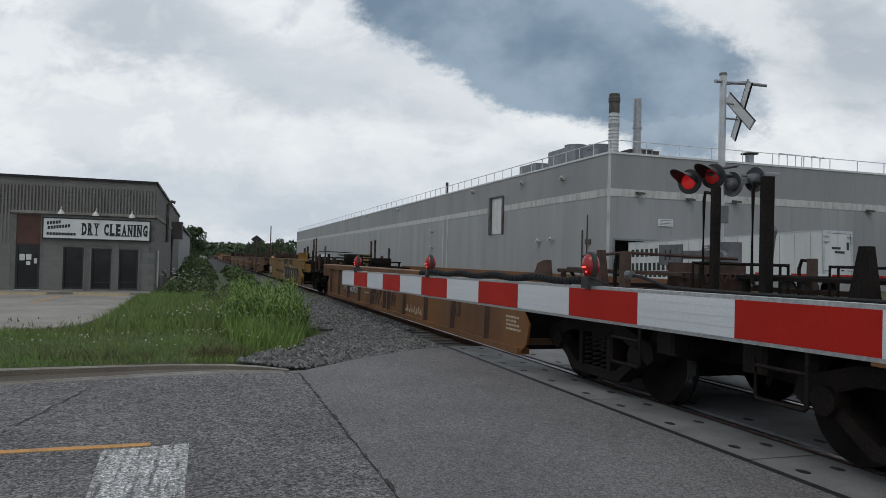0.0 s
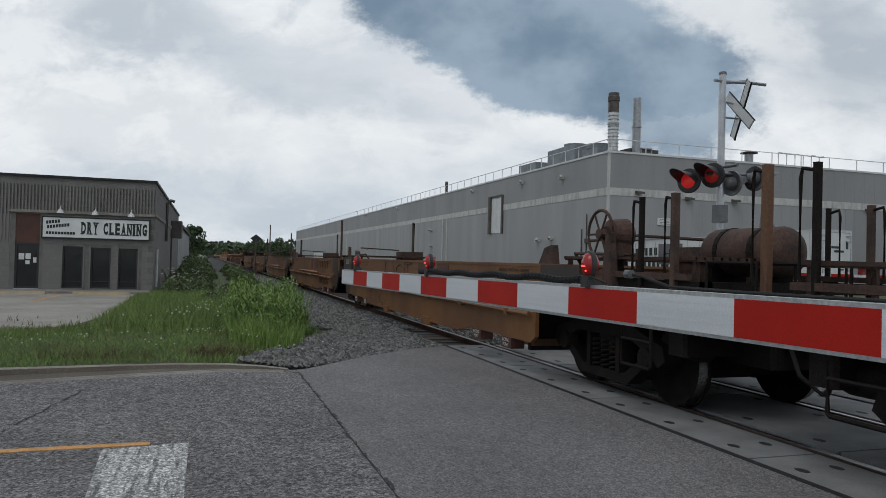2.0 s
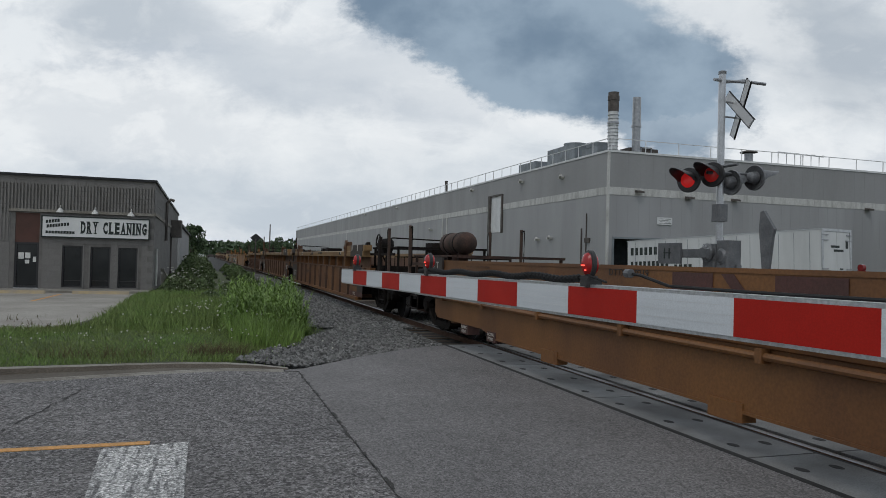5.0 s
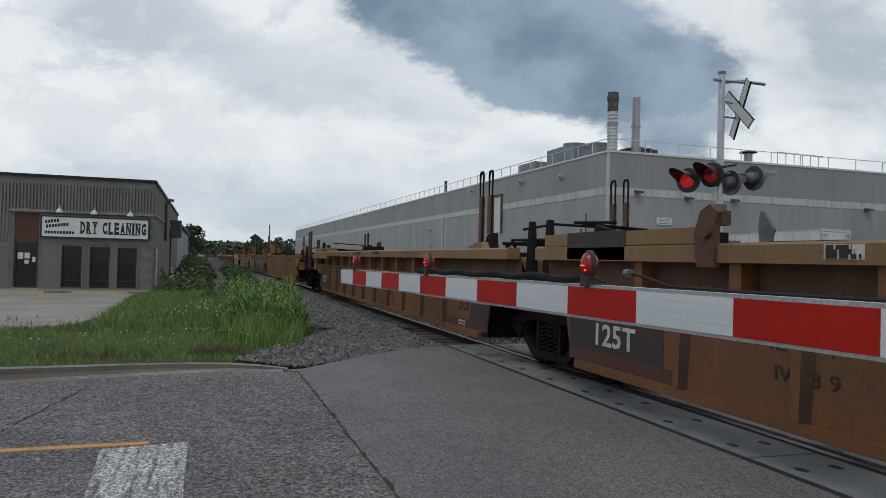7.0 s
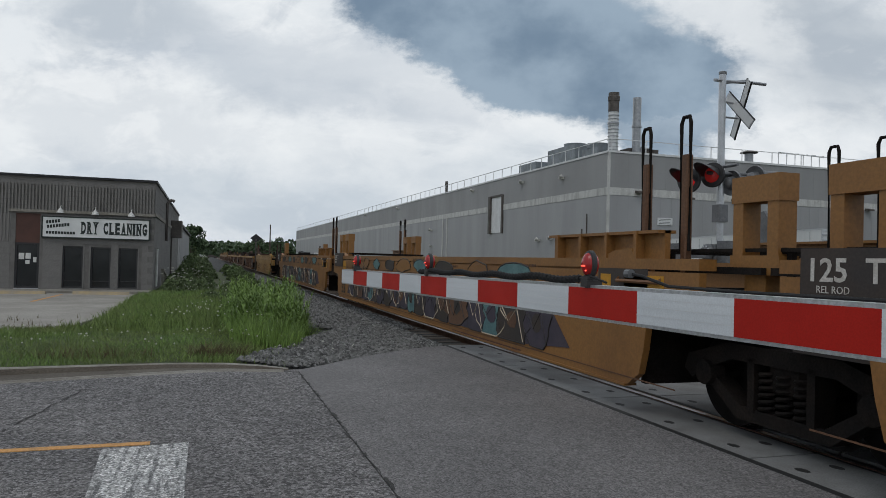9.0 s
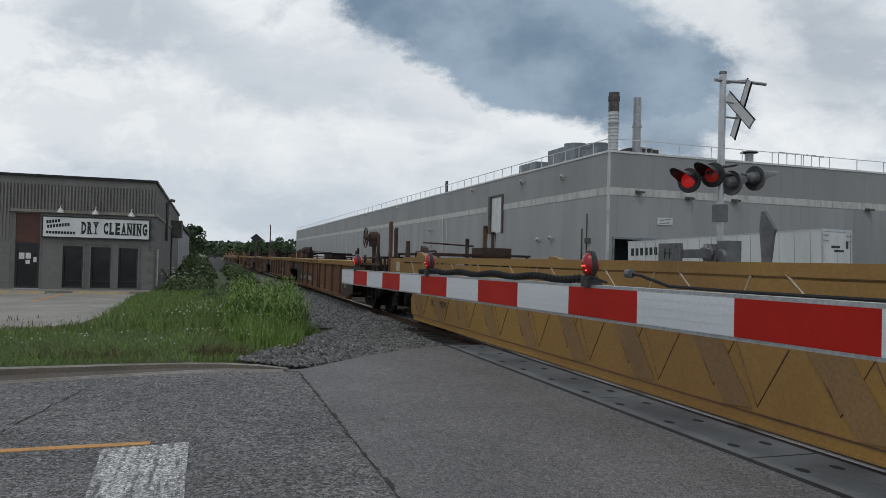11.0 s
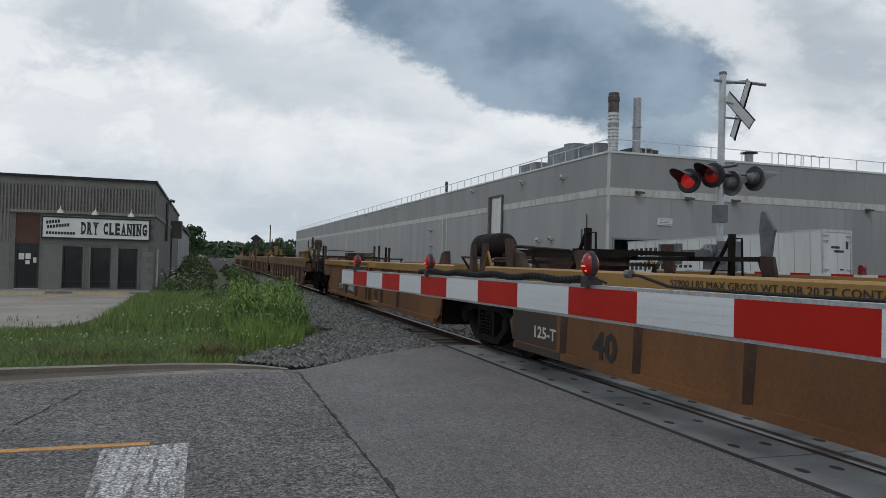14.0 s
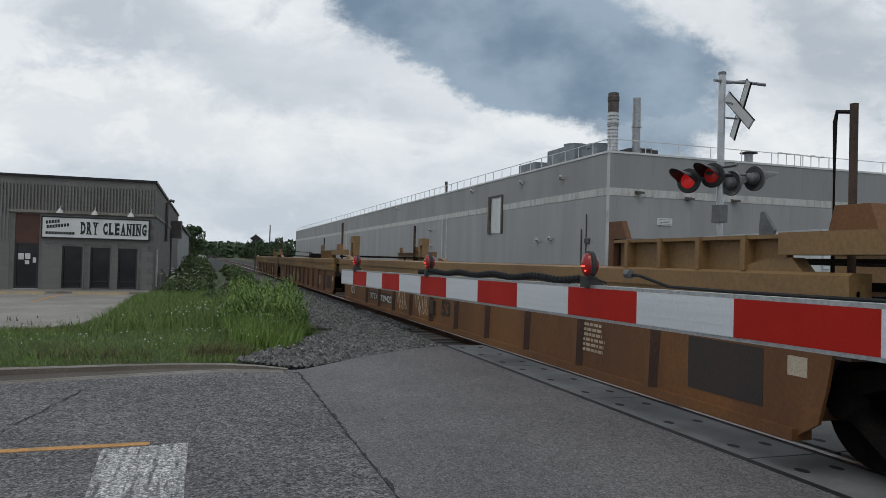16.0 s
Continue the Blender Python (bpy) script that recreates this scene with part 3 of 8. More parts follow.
# ---------------- track ----------------
def rail_track():
    bed = Mesh()
    prof = [(-0.6, -0.01), (1.0, -0.02), (2.6, -0.1), (TRACK - 1.75, -0.12), (TRACK + 1.75, -0.12), (TRACK + 3.2, -0.14), (TRACK + 6, -0.15)]
    v = [(x, y, z) for y in (-90, 700) for x, z in prof]
    n = len(prof)
    bed.add(v, [(i, i + 1, n + i + 1, n + i) for i in range(n - 1)])
    # bed colour is near-black to stand for shade in the gaps between stones
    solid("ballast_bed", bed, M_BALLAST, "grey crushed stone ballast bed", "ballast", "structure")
    for x in RAILS:
        web = Mesh()
        web.prism([(x - 0.075, -0.17), (x + 0.075, -0.17), (x + 0.075, -0.155), (x + 0.012, -0.14), (x + 0.012, -0.04), (x + 0.036, -0.03), (x + 0.036, -0.004),
                   (x - 0.036, -0.004), (x - 0.036, -0.03), (x - 0.012, -0.04), (x - 0.012, -0.14), (x - 0.075, -0.155)], "y", -90, 700, 0)
        rail = solid("rail", web, M_RAIL, "rusty steel rail with a polished head", "rail", "structure")
        part("rail_head", Mesh().prism([(x - 0.03, -0.003), (x + 0.03, -0.003), (x + 0.024, 0.003), (x - 0.024, 0.003)], "y", -90, 700), M_RAILTOP, rail, "polished running surface")
    tie = Mesh().box(-1.3, 1.3, -0.115, 0.115, -0.3, -0.105, ch=0.012).data("tie", M_TIE)
    rnd = random.Random(5)
    bedob = tagged(new("ties"), "weathered dark wooden ties under the rails", "ties", "", "structure")
    for i in range(150):
        y = ROAD_END + 0.45 + i * 0.53
        part("tie", tie, None, bedob, at=pose(TRACK + rnd.uniform(-0.03, 0.03), y, rnd.uniform(-0.012, 0.004), 0, 0, rnd.uniform(-0.8, 0.8)))
    far = Mesh()
    for i in range(150, 900):
        y = ROAD_END + 0.45 + i * 0.53
        far.box(TRACK - 1.3, TRACK + 1.3, y - 0.11, y + 0.11, -0.3, -0.105)
    part("distant_ties", far, M_TIE, bedob)["kind"] = "stuff"
    # concrete crossing panels with lifting holes
    deck = tagged(new("crossing_deck"), "grey concrete crossing panels with lifting holes between rubber seals", "crossing deck", "", "structure")
    for k in range(9):
        y0, y1 = ROAD_END - 2.44 * (k + 1) + 0.012, ROAD_END - 2.44 * k - 0.012
        for x0, x1 in ((3.985, RAILS[0] - 0.115), (RAILS[0] + 0.115, RAILS[1] - 0.115), (RAILS[1] + 0.115, RAILS[1] + 0.8)):
            p = Mesh().box(x0, x1, y0, y1, -0.14, 0.0, ch=0.012)
            for hx in (x0 + 0.17, x1 - 0.17):
                for hy in (y0 + 0.35, y0 + 1.22, y1 - 0.35):
                    ring = [(hx + 0.042 * math.cos(a), hy + 0.065 * math.sin(a)) for a in [q * math.tau / 10 for q in range(10)]]
                    p.prism(ring, "z", 0.0, 0.0015, 1)
            part("panel", p, (M_PANEL, M_RUBBER), deck)
    seal = Mesh()
    for x in (*RAILS,):
        seal.box(x - 0.112, x - 0.04, -10, ROAD_END, -0.14, -0.012)
        seal.box(x + 0.04, x + 0.112, -10, ROAD_END, -0.14, -0.03)
    seal.box(3.915, 3.984, -10, ROAD_END, -0.14, 0.006)
    part("rubber_seal", seal, M_RUBBER, deck, "black rubber flangeway seal")


rail_track()


def stones():
    """Loose crushed stone beside the track, each piece a squashed octahedron."""
    def scatter(n, x0, x1, y0, y1, s0, s1, keep=None):
        p = np.stack([RNG.uniform(x0, x1, n), RNG.uniform(y0, y1, n), np.zeros(n)], 1)
        if keep is not None:
            p = p[keep(p)]
        return p, RNG.uniform(s0, s1, len(p))
    sets = [scatter(17000, 0.3, 4.1, 9.6, 15.5, 0.018, 0.042, lambda p: (p[:, 1] > np.interp(p[:, 0], [0.3, 0.9, 1.1, 2.3, 3.3, 4.0], [10.05, 9.75, 9.45, 10.75, 11.6, 12.0])) & (p[:, 0] > 0.35 + np.maximum(0, p[:, 1] - 9.9) * 0.42)),
            scatter(10000, 2.0, 4.5, 15.5, 30, 0.022, 0.048, lambda p: p[:, 0] > 1.9 + (p[:, 1] - 13) * 0.06),
            scatter(2600, 4.85, 6.1, 12.0, 22, 0.025, 0.045), scatter(3000, 2.8, 4.4, 30, 60, 0.04, 0.07)]
    base = np.array([(1, 0, 0), (0, 1, 0), (-1, 0, 0), (0, -1, 0), (0, 0, 1), (0, 0, -1)], float)
    tri = np.array([(0, 1, 4), (1, 2, 4), (2, 3, 4), (3, 0, 4), (1, 0, 5), (2, 1, 5), (3, 2, 5), (0, 3, 5)])
    vs, fs, off = [], [], 0
    for p, s in sets:
        n = len(p)
        d = base[None] * (s[:, None, None] * RNG.uniform(0.6, 1.4, (n, 6, 1)))
        d[:, :, 2] *= 0.75
        a = RNG.uniform(0, math.tau, n)
        ca, sa = np.cos(a)[:, None], np.sin(a)[:, None]
        x = d[:, :, 0] * ca - d[:, :, 1] * sa
        y = d[:, :, 0] * sa + d[:, :, 1] * ca
        z = d[:, :, 2] + RNG.uniform(0, 0.03, (n, 1)) + (x * RNG.uniform(-0.6, 0.6, (n, 1)))
        base_z = np.interp(p[:, 0], [0.3, 2.6, 3.7, 7.2], [0.05, -0.09, -0.1, -0.1]) + 0.012
        v = np.stack([x + p[:, :1], y + p[:, 1:2], z + base_z[:, None]], 2)
        vs.append(v.reshape(-1, 3))
        fs.append((tri[None] + (np.arange(n) * 6)[:, None, None] + off).reshape(-1, 3))
        off += n * 6
    me = bpy.data.meshes.new("ballast_stones")
    me.from_pydata(np.concatenate(vs).tolist(), [], np.concatenate(fs).tolist())
    me.materials.append(M_STONE)
    tagged(new("ballast_stones", me), "loose grey crushed stones beside the rails", "ballast", "", "stuff")


stones()


# ---------------- dry cleaning shop ----------------
def shop():
    x1, y0, h = -1.8, 28.4, 4.08
    house = thing("dry_cleaning_shop", "low grey block shop with ribbed upper wall and dark parapet", "shop")
    holes = [(-6.25, -5.5, 0.1, 2.72), (-4.77, -4.12, 0.15, 1.62), (-3.87, -3.22, 0.15, 1.6), (-2.97, -2.33, 0.15, 1.59)]
    w = Mesh()
    # front wall up to the eaves band, with openings
    edges = [-26.0]
    for a, b, c, d in holes:
        w.box(edges[-1], a, y0, y0 + 0.22, 0.0, 2.72)
        if c > 0.12:
            w.box(a, b, y0, y0 + 0.22, 0.0, c)
        if d < 2.7:
            w.box(a, b, y0, y0 + 0.22, d, 2.72)
        edges.append(b)
    w.box(edges[-1], x1, y0, y0 + 0.22, 0.0, 2.72)
    w.box(x1 - 0.22, x1, y0 + 0.22, 52.0, -0.05, h - 0.1)
    w.box(-26, x1, 51.8, 52.0, 0, h - 0.1)
    w.box(-26.2, -26, y0, 52, 0, h - 0.1)
    part("wall", w, M_MORTAR, house)
    up = Mesh()
    up.box(-26, x1, y0 + 0.02, y0 + 0.22, 2.72, h - 0.08)
    part("upper_wall", up, M_CORR, house)
    i = 0
    x = x1 - 0.06
    ribs = Mesh()
    while x > -7.6:
        if i < 62:
            zz = 2.85 if x > -5.45 else 1.75
            if x > -5.45 or x < -6.4:
                ribs.box(x - 0.026, x + 0.026, y0 - 0.03, y0 + 0.03, zz, h - 0.33)
            elif x > -6.4:
                ribs.box(x - 0.026, x + 0.026, y0 - 0.03, y0 + 0.03, 2.85, h - 0.33)
        x -= 0.105
        i += 1
    part("ribbed_cladding", ribs, M_CORR, house, "narrow vertical ribs of grey concrete")
    lines = Mesh()
    for k in range(5):
        lines.box(-7.6, x1 - 0.01, y0 - 0.034, y0 - 0.03, 3.0 + 0.18 * k, 3.012 + 0.18 * k)
    part("rib_course", lines, M_MORTAR, house)
    band = Mesh().box(-6.45, x1 + 0.03, y0 - 0.07, y0 + 0.0, 2.76, 2.86)
    band.box(x1, x1 + 0.05, y0 - 0.07, 52, 2.78, 2.9)
    part("eaves_band", band, M_KERB, house, "pale concrete band")
    par = Mesh().box(-26.1, x1 + 0.06, y0 - 0.06, y0 + 0.3, h - 0.08, h)
    par.box(x1 - 0.3, x1 + 0.06, y0 + 0.3, 52.1, h - 0.1, h)
    part("parapet", par, M_PARAPET, house, "dark metal roof edge")
    part("roof", Mesh().box(-26, x1 - 0.1, y0 + 0.2, 51.9, h - 0.3, h - 0.15), M_PARAPET, house)
    # blocks proud of the mortar
    blk = Mesh().box(0.004, 0.396, -0.008, 0.004, 0.004, 0.196).data("block", M_BLOCK)
    half = Mesh().box(0.004, 0.196, -0.008, 0.004, 0.004, 0.196).data("block", M_BLOCK)
    for r in range(13):
        z = 0.1 + r * 0.2
        x = x1 - 0.4 - (0.2 if r % 2 else 0.0)
        while x > -7.4:
            for a, me, wd in ((x, blk, 0.4),):
                free = all(x + wd <= p + 0.02 or x >= q - 0.02 or z + 0.2 <= c + 0.02 or z >= d - 0.02 for p, q, c, d in holes)
                if free and not (-6.25 > x > -6.7):
                    part("block", me, None, house, at=pose(x, y0, z))
                elif not free:
                    for hx in (x, x + 0.2):
                        if all(hx + 0.2 <= p + 0.02 or hx >= q - 0.02 or z + 0.2 <= c + 0.02 or z >= d - 0.02 for p, q, c, d in holes):
                            part("block", half, None, house, at=pose(hx, y0, z))
            x -= 0.4
    # side wall block courses, joined
    side = Mesh()
    for r in range(20):
        z = 0.02 + r * 0.2
        y = y0 + (0.2 if r % 2 else 0)
        while y < 51:
            side.box(x1 - 0.004, x1 + 0.008, y + 0.004, y + 0.396, z + 0.004, z + 0.196)
            y += 0.4
    part("side_block_course", side, M_BLOCK, house)["kind"] = "stuff"
    # windows and door
    for k, (a, b, c, d) in enumerate(holes[1:]):
        win = part("window", Mesh().box(a + 0.05, b - 0.05, y0 + 0.1, y0 + 0.12, c + 0.05, d - 0.05), M_WINDOW, house, "tall dark window pane")
        fr = Mesh()
        fr.box(a, a + 0.05, y0 + 0.03, y0 + 0.13, c, d).box(b - 0.05, b, y0 + 0.03, y0 + 0.13, c, d)
        fr.box(a + 0.05, b - 0.05, y0 + 0.03, y0 + 0.13, d - 0.05, d).box(a + 0.05, b - 0.05, y0 + 0.03, y0 + 0.13, c, c + 0.05)
        fr.box(a + 0.05, b - 0.05, y0 + 0.04, y0 + 0.1, c + 0.23, c + 0.25)
        part("frame", fr, M_DARKFRAME, win)
        part("sill", Mesh().box(a - 0.03, b + 0.03, y0 - 0.03, y0 + 0.04, c - 0.06, c), M_BLOCK, win)
        part("trim", Mesh().box(a - 0.05, a, y0 - 0.022, y0 + 0.02, c, d + 0.03).box(b, b + 0.05, y0 - 0.022, y0 + 0.02, c, d + 0.03), M_BLOCK, win)
    a, b, c, d = holes[0]
    part("door_panel", Mesh().box(a, b, y0 + 0.02, y0 + 0.08, 1.7, 2.72), M_BROWNPANEL, house, "brown-red panel above the door")
    door = part("door", Mesh().box(a + 0.07, b - 0.07, y0 + 0.06, y0 + 0.09, 0.2, 1.64), M_WINDOW, house, "dark glass door with notices")
    fr = Mesh().box(a, a + 0.07, y0 + 0.02, y0 + 0.11, 0.1, 1.7).box(b - 0.07, b, y0 + 0.02, y0 + 0.11, 0.1, 1.7)
    fr.box(a + 0.07, b - 0.07, y0 + 0.02, y0 + 0.11, 1.64, 1.7).box(a + 0.07, b - 0.07, y0 + 0.02, y0 + 0.11, 0.1, 0.2)
    part("frame", fr, M_DARKFRAME, door)
    part("threshold", Mesh().box(a, b, y0 - 0.06, y0 + 0.02, 0.1, 0.125), M_ALU, door)
    for nx, nz, nw, nh in ((-6.14, 1.12, 0.17, 0.22), (-5.93, 1.14, 0.16, 0.2), (-5.93, 0.96, 0.13, 0.13), (-5.69, 1.02, 0.1, 0.18)):
        part("notice", Mesh().box(nx, nx + nw, y0 + 0.05, y0 + 0.056, nz, nz + nh), M_PAPER, door, "white paper notice")
    # sign board
    sign = thing("shop_sign", "white shop sign board with dark green letters on the wall", "sign", pose(-5.4, y0 - 0.1, 1.93))
    part("board", Mesh().box(0, 3.42, 0, 0.07, 0, 0.68), M_SIGNWHITE, sign)
    fr = Mesh().box(-0.04, 3.46, -0.015, 0.08, -0.04, 0.0).box(-0.04, 3.46, -0.015, 0.08, 0.68, 0.72)
    fr.box(-0.04, 0, -0.015, 0.08, 0, 0.68).box(3.42, 3.46, -0.015, 0.08, 0, 0.68)
    part("frame", fr, M_INK, sign, "thin dark frame")
    # condensed capitals, one by one, each stem with slab serifs
    serif = {"D": ((0, 0), (0, 1)), "R": ((0, 0), (0, 1), (0.93, 0)), "Y": ((0.5, 0), (0.04, 1), (0.96, 1)), "L": ((0, 0), (0, 1)), "E": ((0, 0), (0, 1)),
             "A": ((0.03, 0), (0.97, 0)), "N": ((0, 0), (0, 1), (1, 1)), "I": ((0.5, 0), (0.5, 1)), "G": ((0.97, 0.4),)}
    cx = 1.21
    for ch in "DRY CLEANING":
        if ch == " ":
            cx += 0.13
            continue
        w = 0.1 if ch == "I" else 0.176
        me = letters(ch, 0.6, M_INK, 1.0, 0.004, 0.03)
        xs, ys = [q.co.x for q in me.vertices], [q.co.y for q in me.vertices]
        k, top = (0.07 if ch == "I" else w * 0.86) / (max(xs) - min(xs)), max(ys)
        me.transform(Matrix.Diagonal((k, 0.43 / (top - min(ys)), 1, 1)) @ Matrix.Translation((-min(xs), -min(ys), 0)))
        o = part("letter", me, None, sign, "dark green capital letter", at=Matrix.Translation((cx, -0.008, 0.125)) @ FACE_S)
        for fx_, fz in serif.get(ch, ()):
            q = (w * 0.86) * fx_ if ch != "I" else 0.035
            c = min(max(q, 0.03), w * 0.86 - 0.03) if ch != "I" else q
            z = fz * 0.43
            part("serif", Mesh().box(c - 0.052, c + 0.052, z - (0.035 if fz == 1 else 0.0), z + (0.0 if fz == 1 else 0.035), -0.004, 0.0045), M_INK, o)
        cx += w + 0.018
    small = Mesh()
    for bx, bz, n in ((0.1, 0.45, 5), (0.13, 0.29, 8)):
        for q in range(n):
            x0, z0 = bx + q * 0.09, bz + q * 0.0125
            small.prism([(x0, z0), (x0 + 0.068, z0 + 0.009), (x0 + 0.068, z0 + 0.119), (x0, z0 + 0.11)], "y", -0.008, 0.0)
    for q in range(10):
        small.box(0.1 + q * 0.093, 0.175 + q * 0.093, -0.008, 0, 0.1, 0.19)
    part("small_lettering", small, M_INK, sign, "small dark bars of writing")
    # goose-neck lamps
    for lx, lz in ((-4.83, 2.86), (-3.73, 2.84), (-2.56, 2.82)):
        lamp = thing("wall_lamp", "small white goose-neck wall lamp above the sign", "lamp", pose(lx, y0, lz), group="sign lamps")
        part("arm", Mesh().tube([(0, 0, 0.1), (0, -0.18, 0.16), (0, -0.3, 0.12), (0, -0.33, 0.05)], 0.014, 6), M_LAMPWHITE, lamp)
        part("shade", Mesh().turn([(0.06, 0.03), (0.03, 0.05), (-0.03, 0.1), (-0.1, 0.12)], (0, -0.33, 0), "z", 12), M_LAMPWHITE, lamp, smooth=True)
    # side fittings: pipe, boxes, stair rail
    unit = thing("wall_cabinet", "grey metal cabinet hung on the shop's side wall", "cabinet", pose(x1, 41.0, 0))
    part("case", Mesh().box(0, 0.55, 0, 1.6, 2.3, 3.2, ch=0.03), M_STACKDARK, unit)
    part("conduit", Mesh().tube([(0.05, 0.3, 0.3), (0.05, 0.3, 2.4)], 0.04, 6), M_STACKDARK, unit)
    pipe = thing("vent_pipe", "dark vent pipe bent over the side wall", "pipe", pose(x1, 35, 0))
    part("pipe", Mesh().tube([(0.1, 0, 2.0), (0.1, 0, 3.7), (0.25, 0, 3.85), (0.4, 0, 3.8)], 0.07, 8), M_STACKDARK, pipe)
    rail = thing("timber_handrail", "low grey timber handrail at a side step", "handrail", pose(x1 + 0.1, 30.0, 0))
    for k in range(4):
        part("post", Mesh().box(0.1, 0.18, k * 0.9, k * 0.9 + 0.08, -0.1, 0.8 - k * 0.1), M_KERB, rail)
    part("top_rail", Mesh().add([(0.08, -0.1, 0.78), (0.2, -0.1, 0.78), (0.2, 3.0, 0.46), (0.08, 3.0, 0.46), (0.08, -0.1, 0.86), (0.2, -0.1, 0.86), (0.2, 3.0, 0.54), (0.08, 3.0, 0.54)],
                                [(0, 1, 2, 3), (4, 7, 6, 5), (0, 4, 5, 1), (1, 5, 6, 2), (2, 6, 7, 3), (3, 7, 4, 0)]), M_KERB, rail)
    pb = thing("down_pipe", "white plastic down pipe at the shop's corner", "pipe", pose(x1, 29.4, 0))
    part("pipe", Mesh().tube([(0.06, 0, 0.2), (0.06, 0, 1.6)], 0.045, 8), M_LAMPWHITE, pb)
    # low sheds behind
    shed = thing("back_building", "low grey building behind the shop along the track", "building", pose(-4, 56, 0))
    part("wall", Mesh().box(-18, 2.2, 0, 30, -0.1, 3.4), M_FACT, shed)
    part("roof", Mesh().prism([(-18.2, 3.4), (2.4, 3.4), (2.4, 3.55), (-8, 4.4), (-18.2, 3.55)], "y", -0.2, 30.2), M_PARAPET, shed)


shop()


# ---------------- factory ----------------
def factory():
    fx, fy, h = 29.72, 50.0, 10.27
    fac = thing("factory", "long grey metal-clad factory with pale band and roof railing", "factory")
    w = Mesh()
    w.box(fx, fx + 0.3, fy + 0.3, 256, -0.2, 6.95)
    w.box(fx, fx + 0.6, fy, fy + 0.3, -0.2, 6.95)
    w.box(fx + 0.6, 44, fy, fy + 0.3, 3.5, 6.95)
    w.box(44, 75, fy, fy + 0.3, -0.2, 6.95)
    part("wall", w, M_FACT, fac)
    u = Mesh()
    u.box(fx - 0.02, fx + 0.3, fy + 0.3, 256, 7.55, h)
    u.box(fx - 0.02, 75, fy - 0.02, fy + 0.3, 7.55, h)
    u.box(fx, 75, 255.7, 256, 0, h)
    u.box(74.7, 75, fy, 256, 0, h)
    part("upper_wall", u, M_FACTTOP, fac)
    part("roof", Mesh().box(fx + 0.2, 74.8, fy + 0.2, 255.8, h - 0.3, h - 0.15), M_PARAPET, fac)
    b = Mesh()
    b.box(fx - 0.03, fx + 0.3, fy + 0.3, 71.2, 6.95, 7.55).box(fx - 0.03, fx + 0.3, 74.5, 160, 6.95, 7.55).box(fx - 0.03, fx + 0.3, 160, 256, 6.95, 7.55)
    b.box(fx - 0.03, 75, fy - 0.03, fy + 0.3, 6.95, 7.55)
    part("pale_band", b, M_BAND, fac, "pale stained band round the wall")
    part("roof_edge", Mesh().box(fx - 0.08, fx + 0.3, fy + 0.3, 256, h, h + 0.16).box(fx - 0.08, 75, fy - 0.08, fy + 0.3, h, h + 0.16), M_WHITEMETAL, fac, "pale roof flashing")
    for yy in (89.6, 91.4, 160.0):
        part("seam", Mesh().box(fx - 0.07, fx, yy, yy + 0.35, 0, 6.95), M_BAND, fac, "white vertical strip")
    seam = Mesh()
    for k in range(44):
        xx = fx + 0.8 + k * 1.0
        seam.box(xx, xx + 0.03, fy - 0.01, fy, 3.5, 6.95)
    part("panel_ribs", seam, M_FACT, fac)["kind"] = "stuff"
    seam2 = Mesh()
    for k in range(40):
        xx = fx + 0.6 + k * 1.15
        seam2.box(xx, xx + 0.02, fy - 0.028, fy - 0.02, 7.56, h)
    part("upper_seams", seam2, M_FACTTOP, fac)["kind"] = "stuff"
    part("corner_trim", Mesh().box(fx - 0.06, fx + 0.12, fy - 0.06, fy + 0.12, 0, h), M_BAND, fac)
    dr = part("upper_door", Mesh().box(fx - 0.05, fx + 0.05, 71.3, 74.3, 4.6, 8.5), M_WHITEMETAL, fac, "tall white door high in the wall")
    fr = Mesh().box(fx - 0.16, fx, 71.0, 71.35, 4.5, 8.6).box(fx - 0.3, fx, 74.25, 74.7, 4.5, 8.6).box(fx - 0.16, fx, 71.35, 74.3, 8.45, 8.65)
    part("frame", fr, M_STACKDARK, dr)
    # dock recess, its inner shade put into near-black surfaces
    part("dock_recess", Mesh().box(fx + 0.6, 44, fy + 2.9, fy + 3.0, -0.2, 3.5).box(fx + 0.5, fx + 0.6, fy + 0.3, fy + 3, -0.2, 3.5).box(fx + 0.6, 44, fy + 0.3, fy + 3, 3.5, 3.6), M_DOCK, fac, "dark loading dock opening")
    part("dock_frame", Mesh().box(fx + 0.45, fx + 0.62, fy - 0.06, fy, -0.2, 3.65).box(fx + 0.62, 44, fy - 0.06, fy, 3.5, 3.65), M_HVAC, fac)
    # sign plate, wall lamps
    sg = part("notice_plate", Mesh().box(34.2, 35.6, fy - 0.08, fy - 0.03, 4.76, 5.34), M_WHITEMETAL, fac, "small white notice plate")
    bars = Mesh()
    for k in range(4):
        bars.box(34.34 + 0.1 * (k % 2), 35.46 - 0.1 * (k % 3), fy - 0.086, fy - 0.08, 4.86 + k * 0.115, 4.89 + k * 0.115)
    part("writing", bars, M_INK, sg)
    for lx, lz in ((32.4, 7.4), (37.1, 7.15), (41.6, 7.2), (56.0, 7.1)):
        part("wall_lamp", Mesh().prism([(fy - 0.03, lz), (fy - 0.5, lz - 0.1), (fy - 0.5, lz - 0.26), (fy - 0.03, lz - 0.2)], "x", lx - 0.3, lx + 0.3), M_STACKDARK, fac)
